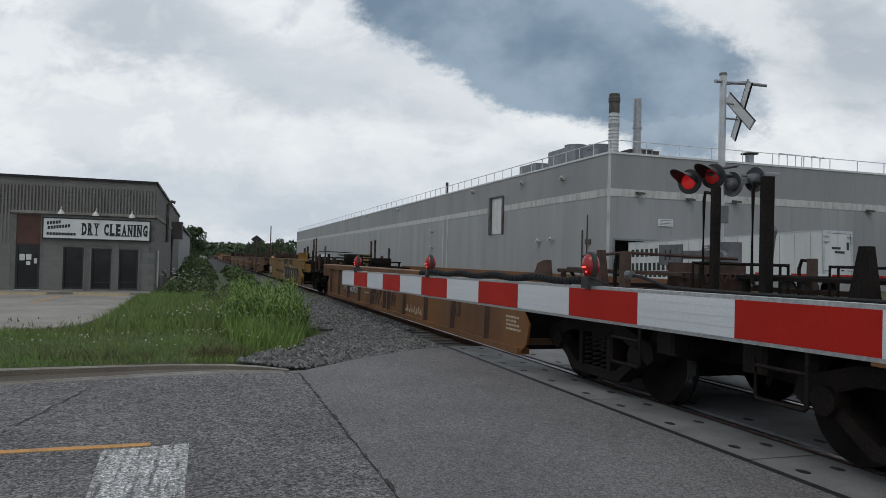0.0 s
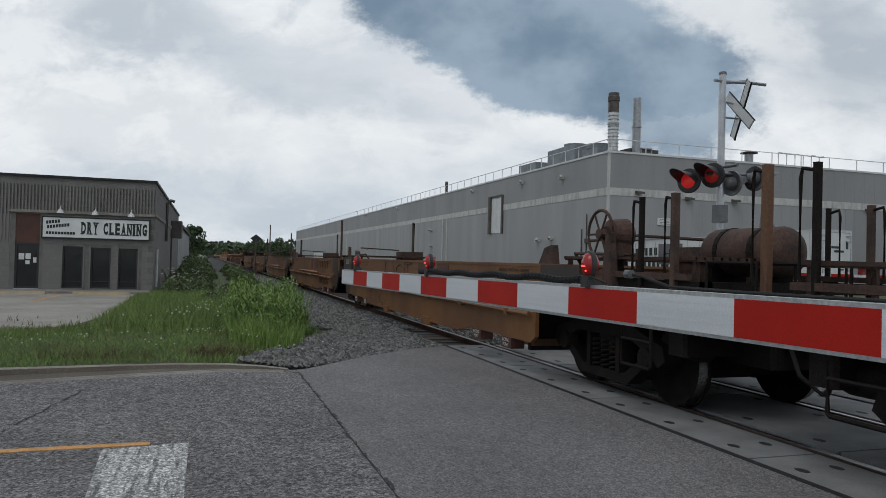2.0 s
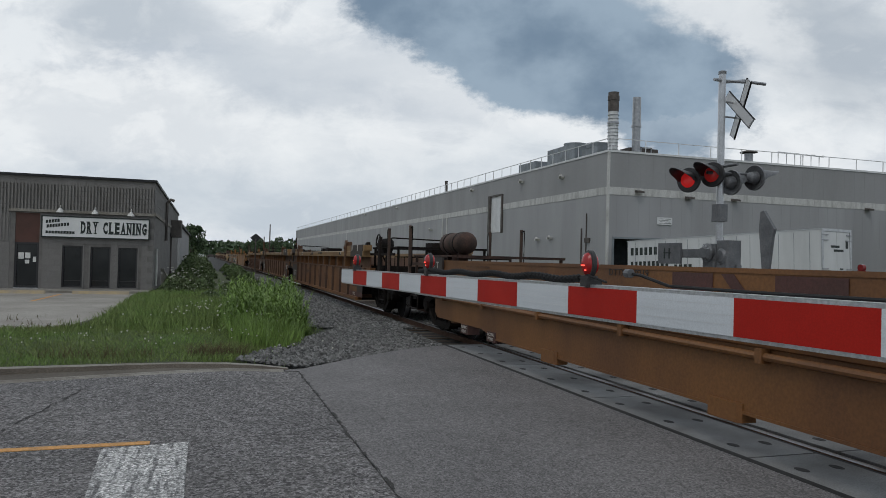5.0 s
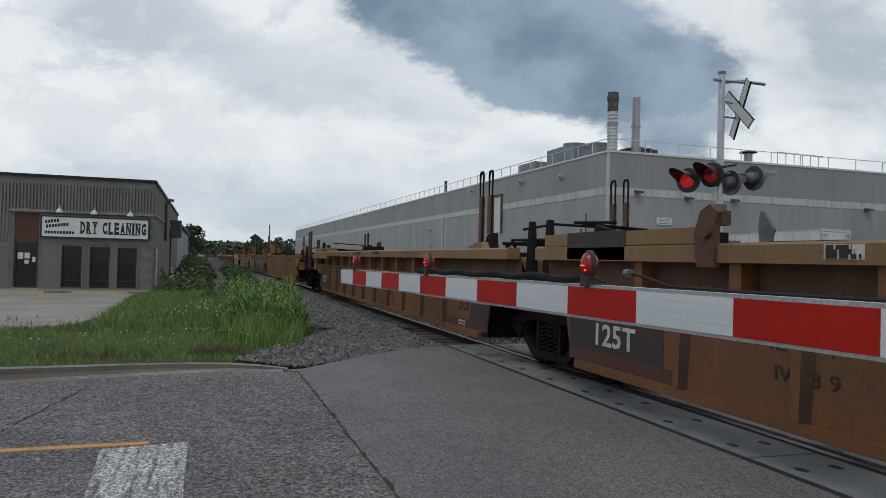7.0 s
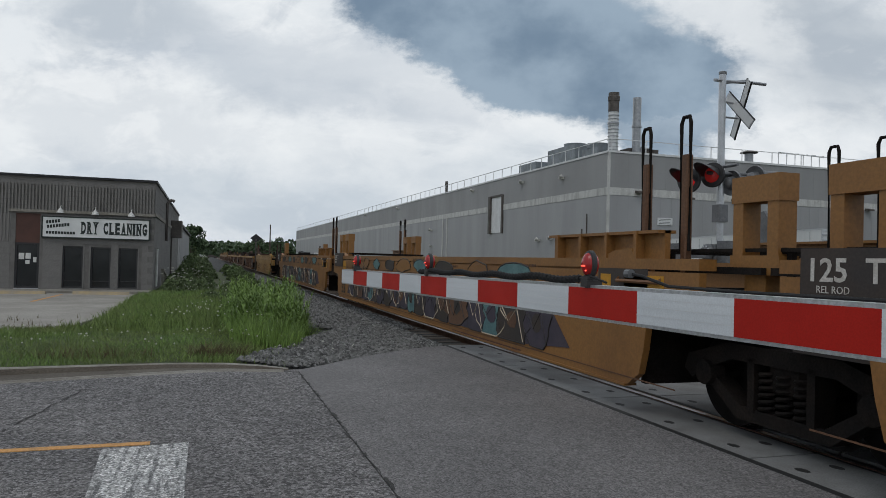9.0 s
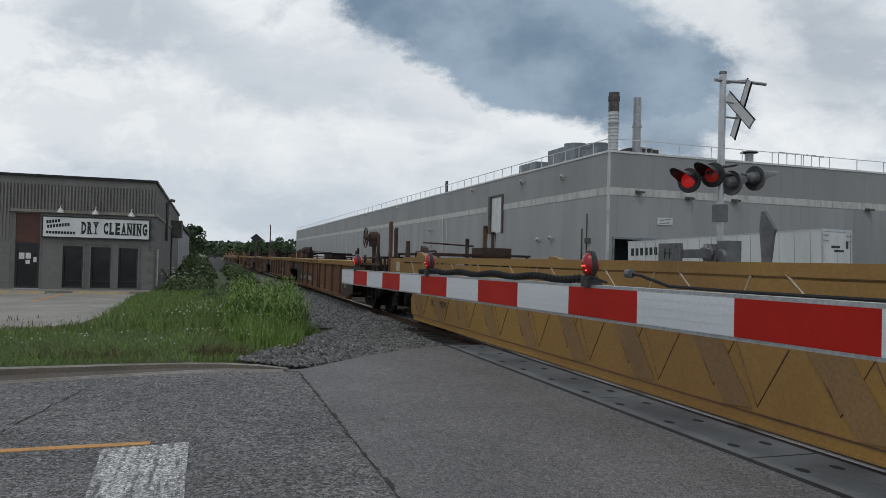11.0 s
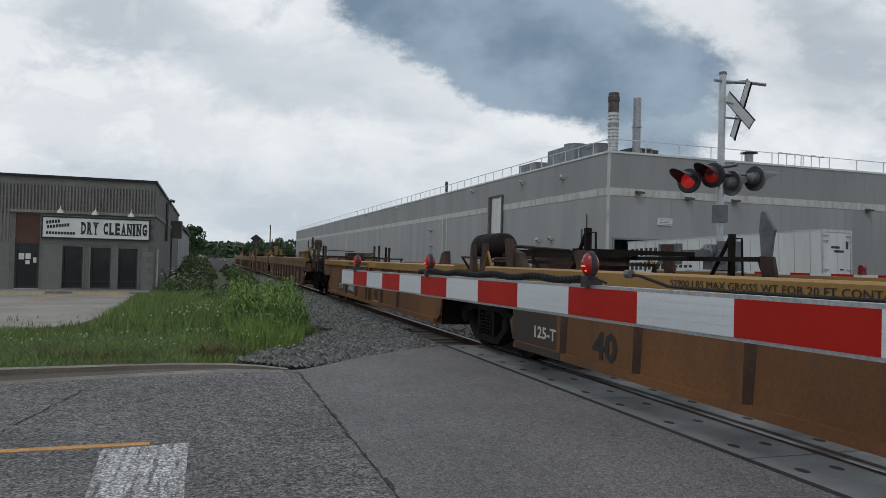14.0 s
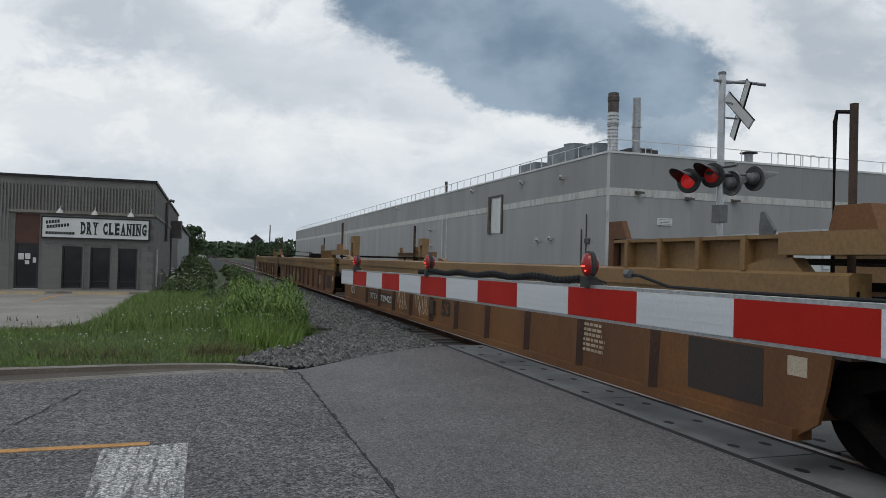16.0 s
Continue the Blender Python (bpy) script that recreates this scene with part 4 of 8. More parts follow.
    for yy, zz in ((59.4, 3.6), (62.0, 3.5), (96.3, 5.5), (96, 3.3), (57.4, 8.9), (66, 9.3), (80, 9.6), (115, 9.6), (140, 9.8)):
        part("wall_fitting", Mesh().box(fx - 0.35, fx, yy, yy + 0.5, zz, zz + 0.22).tube([(fx - 0.3, yy + 0.2, zz + 0.1), (fx - 0.5, yy - 0.3, zz + 0.25)], 0.12, 8), M_BAND, fac)
    cab = Mesh().tube([(fx - 0.05, 53.2, 0), (fx - 0.05, 53.2, 5.6)], 0.05, 6).box(fx - 0.12, fx, 52.6, 53.4, 3.2, 3.6).tube([(fx - 0.05, 54.0, 0), (fx - 0.05, 54.0, 4.4)], 0.07, 6)
    part("conduit", cab, M_STACKDARK, fac)
    # roof railing, post by post
    ry0 = h + 0.16
    post = Mesh().tube([(0, 0, 0), (0, 0, 0.95)], 0.04, 6).data("rail_post", M_WHITEMETAL)
    y = fy + 0.3
    while y < 255:
        part("rail_post", post, None, fac, at=pose(fx + 0.12, y, ry0))
        y += 2.4 if y < 110 else 3.6
    x = fx + 0.3
    while x < 75:
        part("rail_post", post, None, fac, at=pose(x, fy + 0.12, ry0))
        x += 3.1
    for z in (0.95,):
        part("hand_rail", Mesh().tube([(fx + 0.12, 255, ry0 + z), (fx + 0.12, fy + 0.12, ry0 + z), (75, fy + 0.12, ry0 + z)], 0.035, 6), M_WHITEMETAL, fac)
    # roof plant, each on its own
    def chimney(x, y, r, top, mt, label):
        c = thing("chimney", label, "chimney", pose(x, y, h - 0.15))
        part("shaft", Mesh().turn([(0, r), (top, r)], (0, 0, 0), "z", 20), mt, c, smooth=True)
        part("collar", Mesh().turn([(top * 0.52, r * 1.18), (top * 0.55, r * 1.18)], (0, 0, 0), "z", 20), M_GALV, c)
        return c
    c = chimney(31.0, 51.6, 0.4, 5.2, M_WHITEMETAL, "ringed pale chimney with sooted upper part")
    part("sooted_top", Mesh().turn([(3.7, 0.43), (4.55, 0.43), (4.6, 0.47), (4.95, 0.47), (5.0, 0.43), (5.25, 0.43)], (0, 0, 0), "z", 20), M_STACKDARK, c, "dark rusty top")
    for k in range(12):
        part("ring", Mesh().turn([(0.3 + k * 0.28, 0.45), (0.34 + k * 0.28, 0.45)], (0, 0, 0), "z", 20), M_GALV, c)
    c = chimney(33.3, 51.8, 0.34, 5.1, M_GALV, "plain grey-green steel chimney")
    hut = thing("roof_unit", "low dark louvred roof unit behind the railing", "roof unit", pose(33.4, 52.0, h - 0.15))
    part("case", Mesh().box(-0.6, 2.2, 0, 1.5, 0, 1.0, ch=0.05), M_STACKDARK, hut)
    part("rack", Mesh().box(0.4, 0.5, -0.1, 0, 0.1, 1.1).box(1.4, 1.5, -0.1, 0, 0.1, 1.1).box(0.4, 1.5, -0.1, 0, 1.0, 1.1), M_GALV, hut)
    v = thing("roof_vent", "round roof vent with a dark mushroom cap", "roof vent", pose(44.4, 51.6, h - 0.15))
    part("pipe", Mesh().turn([(0, 0.36), (1.25, 0.36)], (0, 0, 0), "z", 16), M_GALV, v, smooth=True)
    part("cap", Mesh().turn([(1.32, 0.75), (1.4, 0.7), (1.52, 0.2)], (0, 0, 0), "z", 16), M_STACKDARK, v, smooth=True)
    for (x, y, a, b, z, nm) in ((fx + 1.0, 57.5, 3.0, 5.4, 2.0, 1), (fx + 1.2, 66.0, 2.4, 4.0, 1.45, 0), (fx + 1.0, 53.6, 1.8, 2.6, 1.2, 1)):
        ac = thing("air_handler", "grey rooftop air handler with a round fan", "air handler", pose(x, y, h - 0.15), group="air handlers")
        part("case", Mesh().box(0, a, 0, b, 0, z, ch=0.06), M_HVAC, ac)
        if nm:
            part("fan_ring", Mesh().turn([(z, 1.0), (z + 0.4, 1.05), (z + 0.4, 0.95), (z, 0.9)], (a / 2, b / 2, 0), "z", 24), M_HVAC, ac, smooth=True)
    g = thing("roof_pipe", "thin dark roof pipe", "pipe", pose(fx + 0.5, 92, h - 0.15))
    part("pipe", Mesh().tube([(0, 0, 0), (0, 0, 1.9)], 0.2, 8), M_STACKDARK, g)
    # railing of a roof stair
    st = thing("roof_stair_rail", "white tubular rail round a roof stair", "railing", pose(47.0, 51.0, h - 0.15))
    for k in range(6):
        part("post", Mesh().tube([(k * 0.9, 0, 0), (k * 0.9, 0, 1.5 - 0.1 * (k % 2)), (k * 0.9 + 0.45, 0, 1.5)], 0.05, 6), M_WHITEMETAL, st)
    part("top_rail", Mesh().tube([(0, 0, 1.5), (5, 0, 1.4)], 0.05, 6), M_WHITEMETAL, st)
    an = thing("annex", "lower grey wing with a pale canopy", "building", pose(62, 40, 0))
    part("wall", Mesh().box(0, 14, 0, 10.2, -0.2, 7.0), M_FACTTOP, an)
    part("canopy", Mesh().box(-3.5, 14, -0.5, 1.0, 7.0, 7.3), M_BAND, an)


factory()


def semi_trailer():
    """White van trailer parked nose to the dock; x along its width, y towards the nose."""
    m = pose(32.3, 31.6, 0, -2.0, 0, 9.5)
    tr = thing("semi_trailer", "white box semi-trailer with dark lettering parked at the dock", "trailer", m)
    L, z0, z1 = 15.6, 1.05, 3.72
    part("box", Mesh().box(0, 2.55, 0, L, z0, z1, ch=0.06), M_TRAILER, tr)
    seams = Mesh()
    for k in range(15):
        seams.box(-0.012, 0.0, 0.7 + k * 1.0, 0.72 + k * 1.0, z0 + 0.2, z1 - 0.1)
    part("side_seams", seams, M_HVAC, tr)["kind"] = "stuff"
    part("top_rail", Mesh().box(-0.02, 2.57, 0, L, z1, z1 + 0.06), M_ALU, tr, "aluminium top rail")
    part("bottom_rail", Mesh().box(-0.02, 2.57, 0, L, z0 - 0.12, z0), M_ALU, tr)
    rear = part("rear_frame", Mesh().box(-0.02, 0.12, -0.06, 0, z0 - 0.1, z1 + 0.05).box(2.43, 2.57, -0.06, 0, z0 - 0.1, z1 + 0.05).box(0.12, 2.43, -0.06, 0, z1 - 0.1, z1 + 0.05), M_ALU, tr)
    for k in (0, 1):
        part("door", Mesh().box(0.13 + k * 1.15, 1.26 + k * 1.15, -0.04, -0.005, z0, z1 - 0.12), M_TRAILER, tr, "white rear door")
    for zz in (1.5, 3.1, 3.4):
        part("hinge", Mesh().box(-0.03, 0.5, -0.09, -0.04, zz, zz + 0.06).box(2.1, 2.58, -0.09, -0.04, zz, zz + 0.06), M_GALV, tr)
    bars = Mesh()
    for bx, bz, bw, bh in ((0.75, 2.72, 0.75, 0.13), (1.0, 2.5, 0.85, 0.13), (1.5, 1.5, 0.3, 0.08)):
        bars.box(bx, bx + bw, -0.05, -0.04, bz, bz + bh)
    bars.box(2.05, 2.25, -0.05, -0.04, 2.7, 3.15)
    part("rear_writing", bars, M_INK, tr, "dark bars of writing")
    logo = Mesh()
    for by, bz, bw, bh in ((15.2, 2.6, 3.3, 0.72), (15.2, 1.6, 3.9, 0.72), (10.9, 1.75, 1.7, 0.24), (15.2, 1.2, 5.8, 0.2)):
        n = max(4, int(bw / 0.42))
        for q in range(n):
            logo.box(-0.01, 0.0, by - (q + 0.62) * bw / n, by - q * bw / n, bz + bh * 0.12, bz + bh * 0.88)
    part("side_writing", logo, M_INK, tr, "large dark blocks of lettering")
    for wy in (1.2, 2.4):
        for wx in (0.15, 2.15):
            w = part("wheel", Mesh().turn([(0, 0.3), (0.03, 0.5), (0.25, 0.5), (0.28, 0.3)], (wx, wy, 0.5), "x", 20), M_RUBBER, tr, smooth=True)
    part("landing_gear", Mesh().box(0.3, 0.42, 12, 12.12, 0.0, 1.0).box(2.1, 2.22, 12, 12.12, 0, 1.0), M_GALV, tr)


semi_trailer()


# ---------------- near crossing gate ----------------
def gate_light(parent, at, lit=True):
    """A round red lamp in a black housing; it faces along the road, -x and +x."""
    lamp = part("gate_lamp", Mesh().box(-0.035, 0.035, -0.04, 0.04, -0.025, 0.035, ch=0.006).box(-0.05, 0.05, -0.055, -0.035, -0.03, 0.012), M_BLACK, parent, "red lamp in a black holder on the arm", at=at)
    n = 20
    rim = Mesh().turn([(-0.016, 0.062), (-0.012, 0.07), (0.012, 0.07), (0.016, 0.062)], (0, 0, 0), "x", n)
    part("housing", rim, M_BLACK, lamp, at=pose(0.004, 0, 0.1, 0, 0, 0) @ Matrix.Diagonal((1, 0.8, 1.12, 1)), smooth=True)
    for s in (-1, 1):
        lens = Mesh().turn([(0.012 * s, 0.06), (0.03 * s, 0.052), (0.042 * s, 0.034), (0.047 * s, 0.012)], (0, 0, 0), "x", n)
        part("lens", lens, M_ARMLENS, lamp, "domed red lens", at=pose(0.004, 0, 0.1) @ Matrix.Diagonal((1, 0.8, 1.12, 1)), smooth=True)
    part("filament", Mesh().box(-0.047, -0.0405, -0.02, 0.012, 0.088, 0.096).box(-0.044, -0.038, -0.03, -0.022, 0.062, 0.07), M_LENSHOT, lamp, "bright lit filament")
    return lamp


def near_gate():
    tip, right = Vector((1.086, 6.03, 0)), Vector((1.305, 1.127, 0))
    d = (right - tip).normalized()
    n = d.cross(Vector((0, 0, 1)))          # square to the arm, level
    if n.x > 0:
        n = -n
    arm = thing("crossing_gate", "lowered gate arm with red and white stripes, three red lamps", "crossing gate",
                Matrix(((-n.x, -d.x, 0, tip.x), (-n.y, -d.y, 0, tip.y), (0, 0, 1, 0), (0, 0, 0, 1))))
    # local frame: -y runs from the tip to the pivot, -x faces the road user, z up
    L, step = 9.3, 0.4095
    def zt(s):
        return 1.358 + 0.0053 * s
    def zb(s):
        return 1.238 + 0.0066 * s
    body = Mesh()
    for a, b, x0, x1, pad in ((0.0, 1.95, 0.0, 0.03, 0.0), (1.95, L, -0.004, 0.045, 0.002)):
        body.add([(x, -s, z) for s in (a, b) for x in (x0, x1) for z in (zb(s) - pad, zt(s) + pad)],
                 [(0, 1, 3, 2), (4, 6, 7, 5), (0, 4, 5, 1), (2, 3, 7, 6), (0, 2, 6, 4), (1, 5, 7, 3)])
    part("arm", body, M_ALU, arm, "aluminium channel arm")
    marks = [0.0, step]
    while marks[-1] < L - 0.5:
        marks.append(marks[-1] + step)
    lines = Mesh()
    for i in range(len(marks) - 1):
        a, b = marks[i], marks[i + 1]
        x = -0.003 if b < 1.96 else -0.0075
        red = i % 2 == 1
        st = Mesh().add([(x, -a, zb(a) + 0.008), (x, -a, zt(a) - 0.008), (x, -b, zt(b) - 0.008), (x, -b, zb(b) + 0.008)], [(0, 1, 2, 3)])
        st.add([(0.034 if b < 1.96 else 0.049, -a, zb(a) + 0.008), (0.034 if b < 1.96 else 0.049, -b, zb(b) + 0.008), (0.034 if b < 1.96 else 0.049, -b, zt(b) - 0.008), (0.034 if b < 1.96 else 0.049, -a, zt(a) - 0.008)], [(0, 1, 2, 3)])
        part("stripe", st, M_RED if red else M_WHITE, arm, "red reflective stripe" if red else "white reflective stripe")
        if not red and i > 4:
            for k in range(1, 4):
                f = k / 4
                za, zb2 = zb(a) + 0.01 + f * 0.1, zb(b) + 0.01 + f * 0.1
                lines.add([(x - 0.001, -a, za), (x - 0.001, -b, zb2), (x - 0.001, -b, zb2 + 0.0012), (x - 0.001, -a, za + 0.0012)], [(0, 1, 2, 3)])
    part("ridging", lines, M_WHITEMETAL, arm, "faint pressed ridges")["kind"] = "stuff"
    for s in (0.45, 2.13, 3.79):
        gate_light(arm, pose(0.012, -s, zt(s) + 0.01) @ Matrix.Diagonal((0.62, 0.62, 0.62, 1)))
    # ribbed hose and cable along the top
    hose = Mesh()
    for k in range(60):
        s = 1.98 + k * 0.0295
        z = zt(s) + 0.014 + 0.01 * math.sin(k * 0.23) ** 2
        hose.turn([(-0.008, 0.011), (0, 0.016), (0.008, 0.011)], (0.012, -s, z), "y", 8)
    part("ribbed_hose", hose, M_RUBBER, arm, "black ribbed cable hose")
    cab = [(0.012, -3.72, zt(3.7) + 0.02), (0.0, -3.8, zt(3.8) + 0.035), (0.01, -3.9, zt(3.9) + 0.012)]
    part("cable", Mesh().tube(cab, 0.004, 6), M_RUBBER, arm)
    cab2 = [(0.01, -4.02, zt(4) + 0.045), (0.0, -4.1, zt(4.1) + 0.04), (0.012, -4.22, zt(4.2) + 0.012), (0.015, -4.5, zt(4.5) + 0.008), (0.015, -L, zt(L) + 0.006)]
    part("cable", Mesh().tube(cab2, 0.005, 6), M_RUBBER, arm)
    part("cable_plug", Mesh().turn([(-0.012, 0.014), (0.012, 0.014)], (0.0, -4.04, zt(4) + 0.045), "y", 10), M_GREYBOX, arm)
    # pivot, counterweight and mast behind the viewer
    part("mechanism", Mesh().box(0.06, 0.5, -L - 0.3, -L + 0.25, 0.9, 1.6, ch=0.04), M_GREYBOX, arm, "grey gate mechanism case")
    part("mast", Mesh().tube([(0.3, -L, 0), (0.3, -L, 3.4)], 0.06, 12), M_ALU, arm, "aluminium mast")
    part("mast_base", Mesh().box(0.05, 0.55, -L - 0.25, -L + 0.25, -0.02, 0.1), M_KERB, arm)


near_gate()


# ---------------- far signal mast with its own gate ----------------
def far_signal():
    sx, sy = 9.05, 11.25
    sig = thing("crossing_signal", "aluminium crossing signal mast with crossbuck and red flashers", "crossing signal", pose(sx, sy, 0))
    part("mast", Mesh().turn([(0, 0.065), (5.05, 0.065)], (0, 0, 0), "z", 16), M_ALU, sig, smooth=True)
    part("mast_cap", Mesh().turn([(5.05, 0.072), (5.1, 0.07), (5.115, 0.03)], (0, 0, 0), "z", 16), M_GREYBOX, sig)
    part("foundation", Mesh().box(-0.35, 0.35, -0.35, 0.35, -0.1, 0.12), M_KERB, sig)
    # crossbuck carried on brackets, facing away along the road
    br = Mesh()
    br.tube([(-0.22, -0.05, 4.92), (0.1, 0, 4.93), (0.62, -0.04, 4.95), (0.9, -0.1, 4.93)], 0.03, 6)
    br.tube([(0.05, 0.0, 4.9), (0.5, -0.02, 4.98)], 0.025, 6)
    br.tube([(0, 0, 4.55), (0.55, 0.1, 4.55)], 0.018, 6)
    br.tube([(0, 0, 4.26), (0.55, 0.0, 4.26)], 0.018, 6)
    part("bracket", br, M_GALV, sig)
    for ang, yaw, hl in ((-57, -14, 0.56), (44, 0, 0.47)):
        bl = Mesh().box(-0.011, 0.011, -hl, hl, -0.092, 0.092)
        bl.box(-0.014, -0.011, -hl + 0.02, hl - 0.02, -0.08, 0.08, 1)
        o = part("crossbuck_blade", bl, (M_GALV, M_WHITEMETAL), sig, "crossbuck blade with a bare grey back", at=pose(0.30, -0.11, 4.40, 0, 0, yaw) @ pose(0.03 if ang < 0 else 0, 0, 0, ang, 0, 0))
        part("edge", Mesh().box(-0.016, 0.016, -hl - 0.01, hl + 0.01, -0.1, -0.092).box(-0.016, 0.016, -hl - 0.01, hl + 0.01, 0.092, 0.1), M_RUBBER, o)
    # flashers: two facing -x, two facing +x
    part("cross_arm", Mesh().tube([(0, -0.45, 3.32), (0, 0.45, 3.32)], 0.03, 8).tube([(-0.3, 0, 3.2), (0.75, -0.1, 3.2)], 0.035, 8), M_GREYBOX, sig)
    part("junction_box", Mesh().box(-0.1, 0.1, -0.12, 0.12, 2.3, 2.62, ch=0.02), M_GREYBOX, sig)
    for (lx, ly, s, lit) in ((-0.56, 0.19, -1, 2), (-0.17, 0.02, -1, 1), (0.21, -0.07, 1, 0), (0.62, -0.2, 1, 0)):
        m = pose(lx, ly, {-0.56: 3.06, -0.17: 3.17, 0.21: 3.03, 0.62: 3.13}[lx], 0, 0, 24 if s < 0 else 8) @ Matrix.Diagonal((0.9, 0.9, 0.9, 1))
        fl = part("flasher", Mesh().turn([(0.03 * s, 0.06), (-0.02 * s, 0.2), (-0.05 * s, 0.255), (0.0, 0.26), (0.015 * s, 0.25), (0.015 * s, 0.1)], (0, 0, 0), "x", 28), M_BLACK if s < 0 else M_GREYBOX, sig,
                  "round black flasher disc" if s < 0 else "grey back of a flasher", at=m, smooth=True)
        part("lens", Mesh().turn([(0.02 * s, 0.16), (0.045 * s, 0.13), (0.055 * s, 0.05)], (0, 0, 0), "x", 24), (M_LENSDIM, M_LENSHALF, M_LENS)[lit], fl, "round red lens", smooth=True)
        hood = []
        for k in range(13):
            a = radians(-10 + 200 * k / 12)
            hood.append((math.cos(a), math.sin(a)))
        h = Mesh()
        vv = []
        for ca, sa in hood:
            for r, ln in ((0.175, 0.0), (0.19, 0.62 * max(0.12, sa ** 0.6 if sa > 0 else 0.12))):
                vv.append((s * (0.02 + ln), ca * r, sa * r))
        for ca, sa in hood:
            for r, ln in ((0.167, 0.0), (0.182, 0.62 * max(0.12, sa ** 0.6 if sa > 0 else 0.12))):
                vv.append((s * (0.02 + ln), ca * r, sa * r))
        ff = []
        for k in range(12):
            a = 2 * k
            ff += [(a, a + 1, a + 3, a + 2), (26 + a, 26 + a + 2, 26 + a + 3, 26 + a + 1), (a + 1, 27 + a, 29 + a, a + 3)]
        h.add(vv, ff)
        part("hood", h, M_BLACK if s < 0 else M_GREYBOX, fl, "long curved hood", smooth=True)
        part("back_box", Mesh().turn([(-0.02 * s, 0.14), (-0.16 * s, 0.11), (-0.2 * s, 0.05)], (0, 0, 0), "x", 16), M_GREYBOX, fl, smooth=True)
    # gate mechanism and its arm
    mech = part("gate_mechanism", Mesh().turn([(-0.3, 0.13), (-0.26, 0.17), (0.06, 0.17), (0.1, 0.13)], (0, 0.02, 1.72), "x", 20).turn([(-0.26, 0.1), (-0.22, 0.14), (0.06, 0.14), (0.1, 0.1)], (0, -0.34, 1.66), "x", 18).box(-0.22, 0.1, -0.5, -0.18, 1.42, 1.94, ch=0.03).box(-0.22, 0.1, -0.16, 0.2, 1.42, 1.88, ch=0.03), M_GREYBOX, sig, "grey cast gate mechanism with bolted cover")
    for k in range(10):
        a = k * math.tau / 10
        part("bolt", Mesh().turn([(-0.02, 0.02), (0.0, 0.02)], (-0.3, 0.02 + 0.12 * math.cos(a), 1.72 + 0.12 * math.sin(a)), "x", 6), M_ALU, mech)
    part("cover", Mesh().turn([(-0.06, 0.09), (0.0, 0.12)], (-0.3, 0.02, 1.72), "x", 20), M_GREYBOX, mech)
    part("counterweight", Mesh().box(-0.5, -0.42, 0.5, 1.2, 1.5, 1.9, ch=0.02).box(-0.44, -0.36, -0.2, 0.6, 1.62, 1.78), M_GREYBOX, sig, "flat grey counterweight plate")
    part("writing", Mesh().box(-0.506, -0.5, 0.75, 1.0, 1.7, 1.72).box(-0.506, -0.5, 0.8, 0.83, 1.6, 1.8).box(-0.506, -0.5, 0.95, 0.98, 1.6, 1.8), M_INK, sig)
    part("platform", Mesh().box(-0.45, 0.35, -0.75, 0.4, 1.34, 1.4), M_ALU, sig, "small aluminium platform")
    fin = Mesh().prism([(-1.15, 1.3), (-1.05, 2.12), (-1.08, 2.42), (-1.15, 2.44), (-1.4, 2.12), (-1.36, 2.0), (-1.26, 1.3)], "x", -0.03, 0.03)
    part("arm_bracket", fin, M_GREYBOX, sig, "dark upright blade of the arm bracket")
    st = 0
    for k in range(18):
        y1, y0 = -0.55 - k * 0.406, -0.55 - (k + 1) * 0.406
        part("stripe", Mesh().box(-0.03, 0.03, y0, y1, 1.29, 1.41), M_RED if k % 2 else M_WHITE, sig, "red stripe of the arm" if k % 2 else "white stripe of the arm")
    for y in (-3.1, -5.6):
        part("gate_lamp", Mesh().turn([(-0.03, 0.05), (0.03, 0.05)], (0, y, 1.5), "x", 16).box(-0.04, 0.04, y - 0.04, y + 0.04, 1.41, 1.46), M_LENSDIM, sig, "red lamp on the arm", smooth=True)
    part("arm_root", Mesh().box(-0.05, 0.05, -0.55, -0.1, 1.3, 1.5), M_GREYBOX, sig)


far_signal()


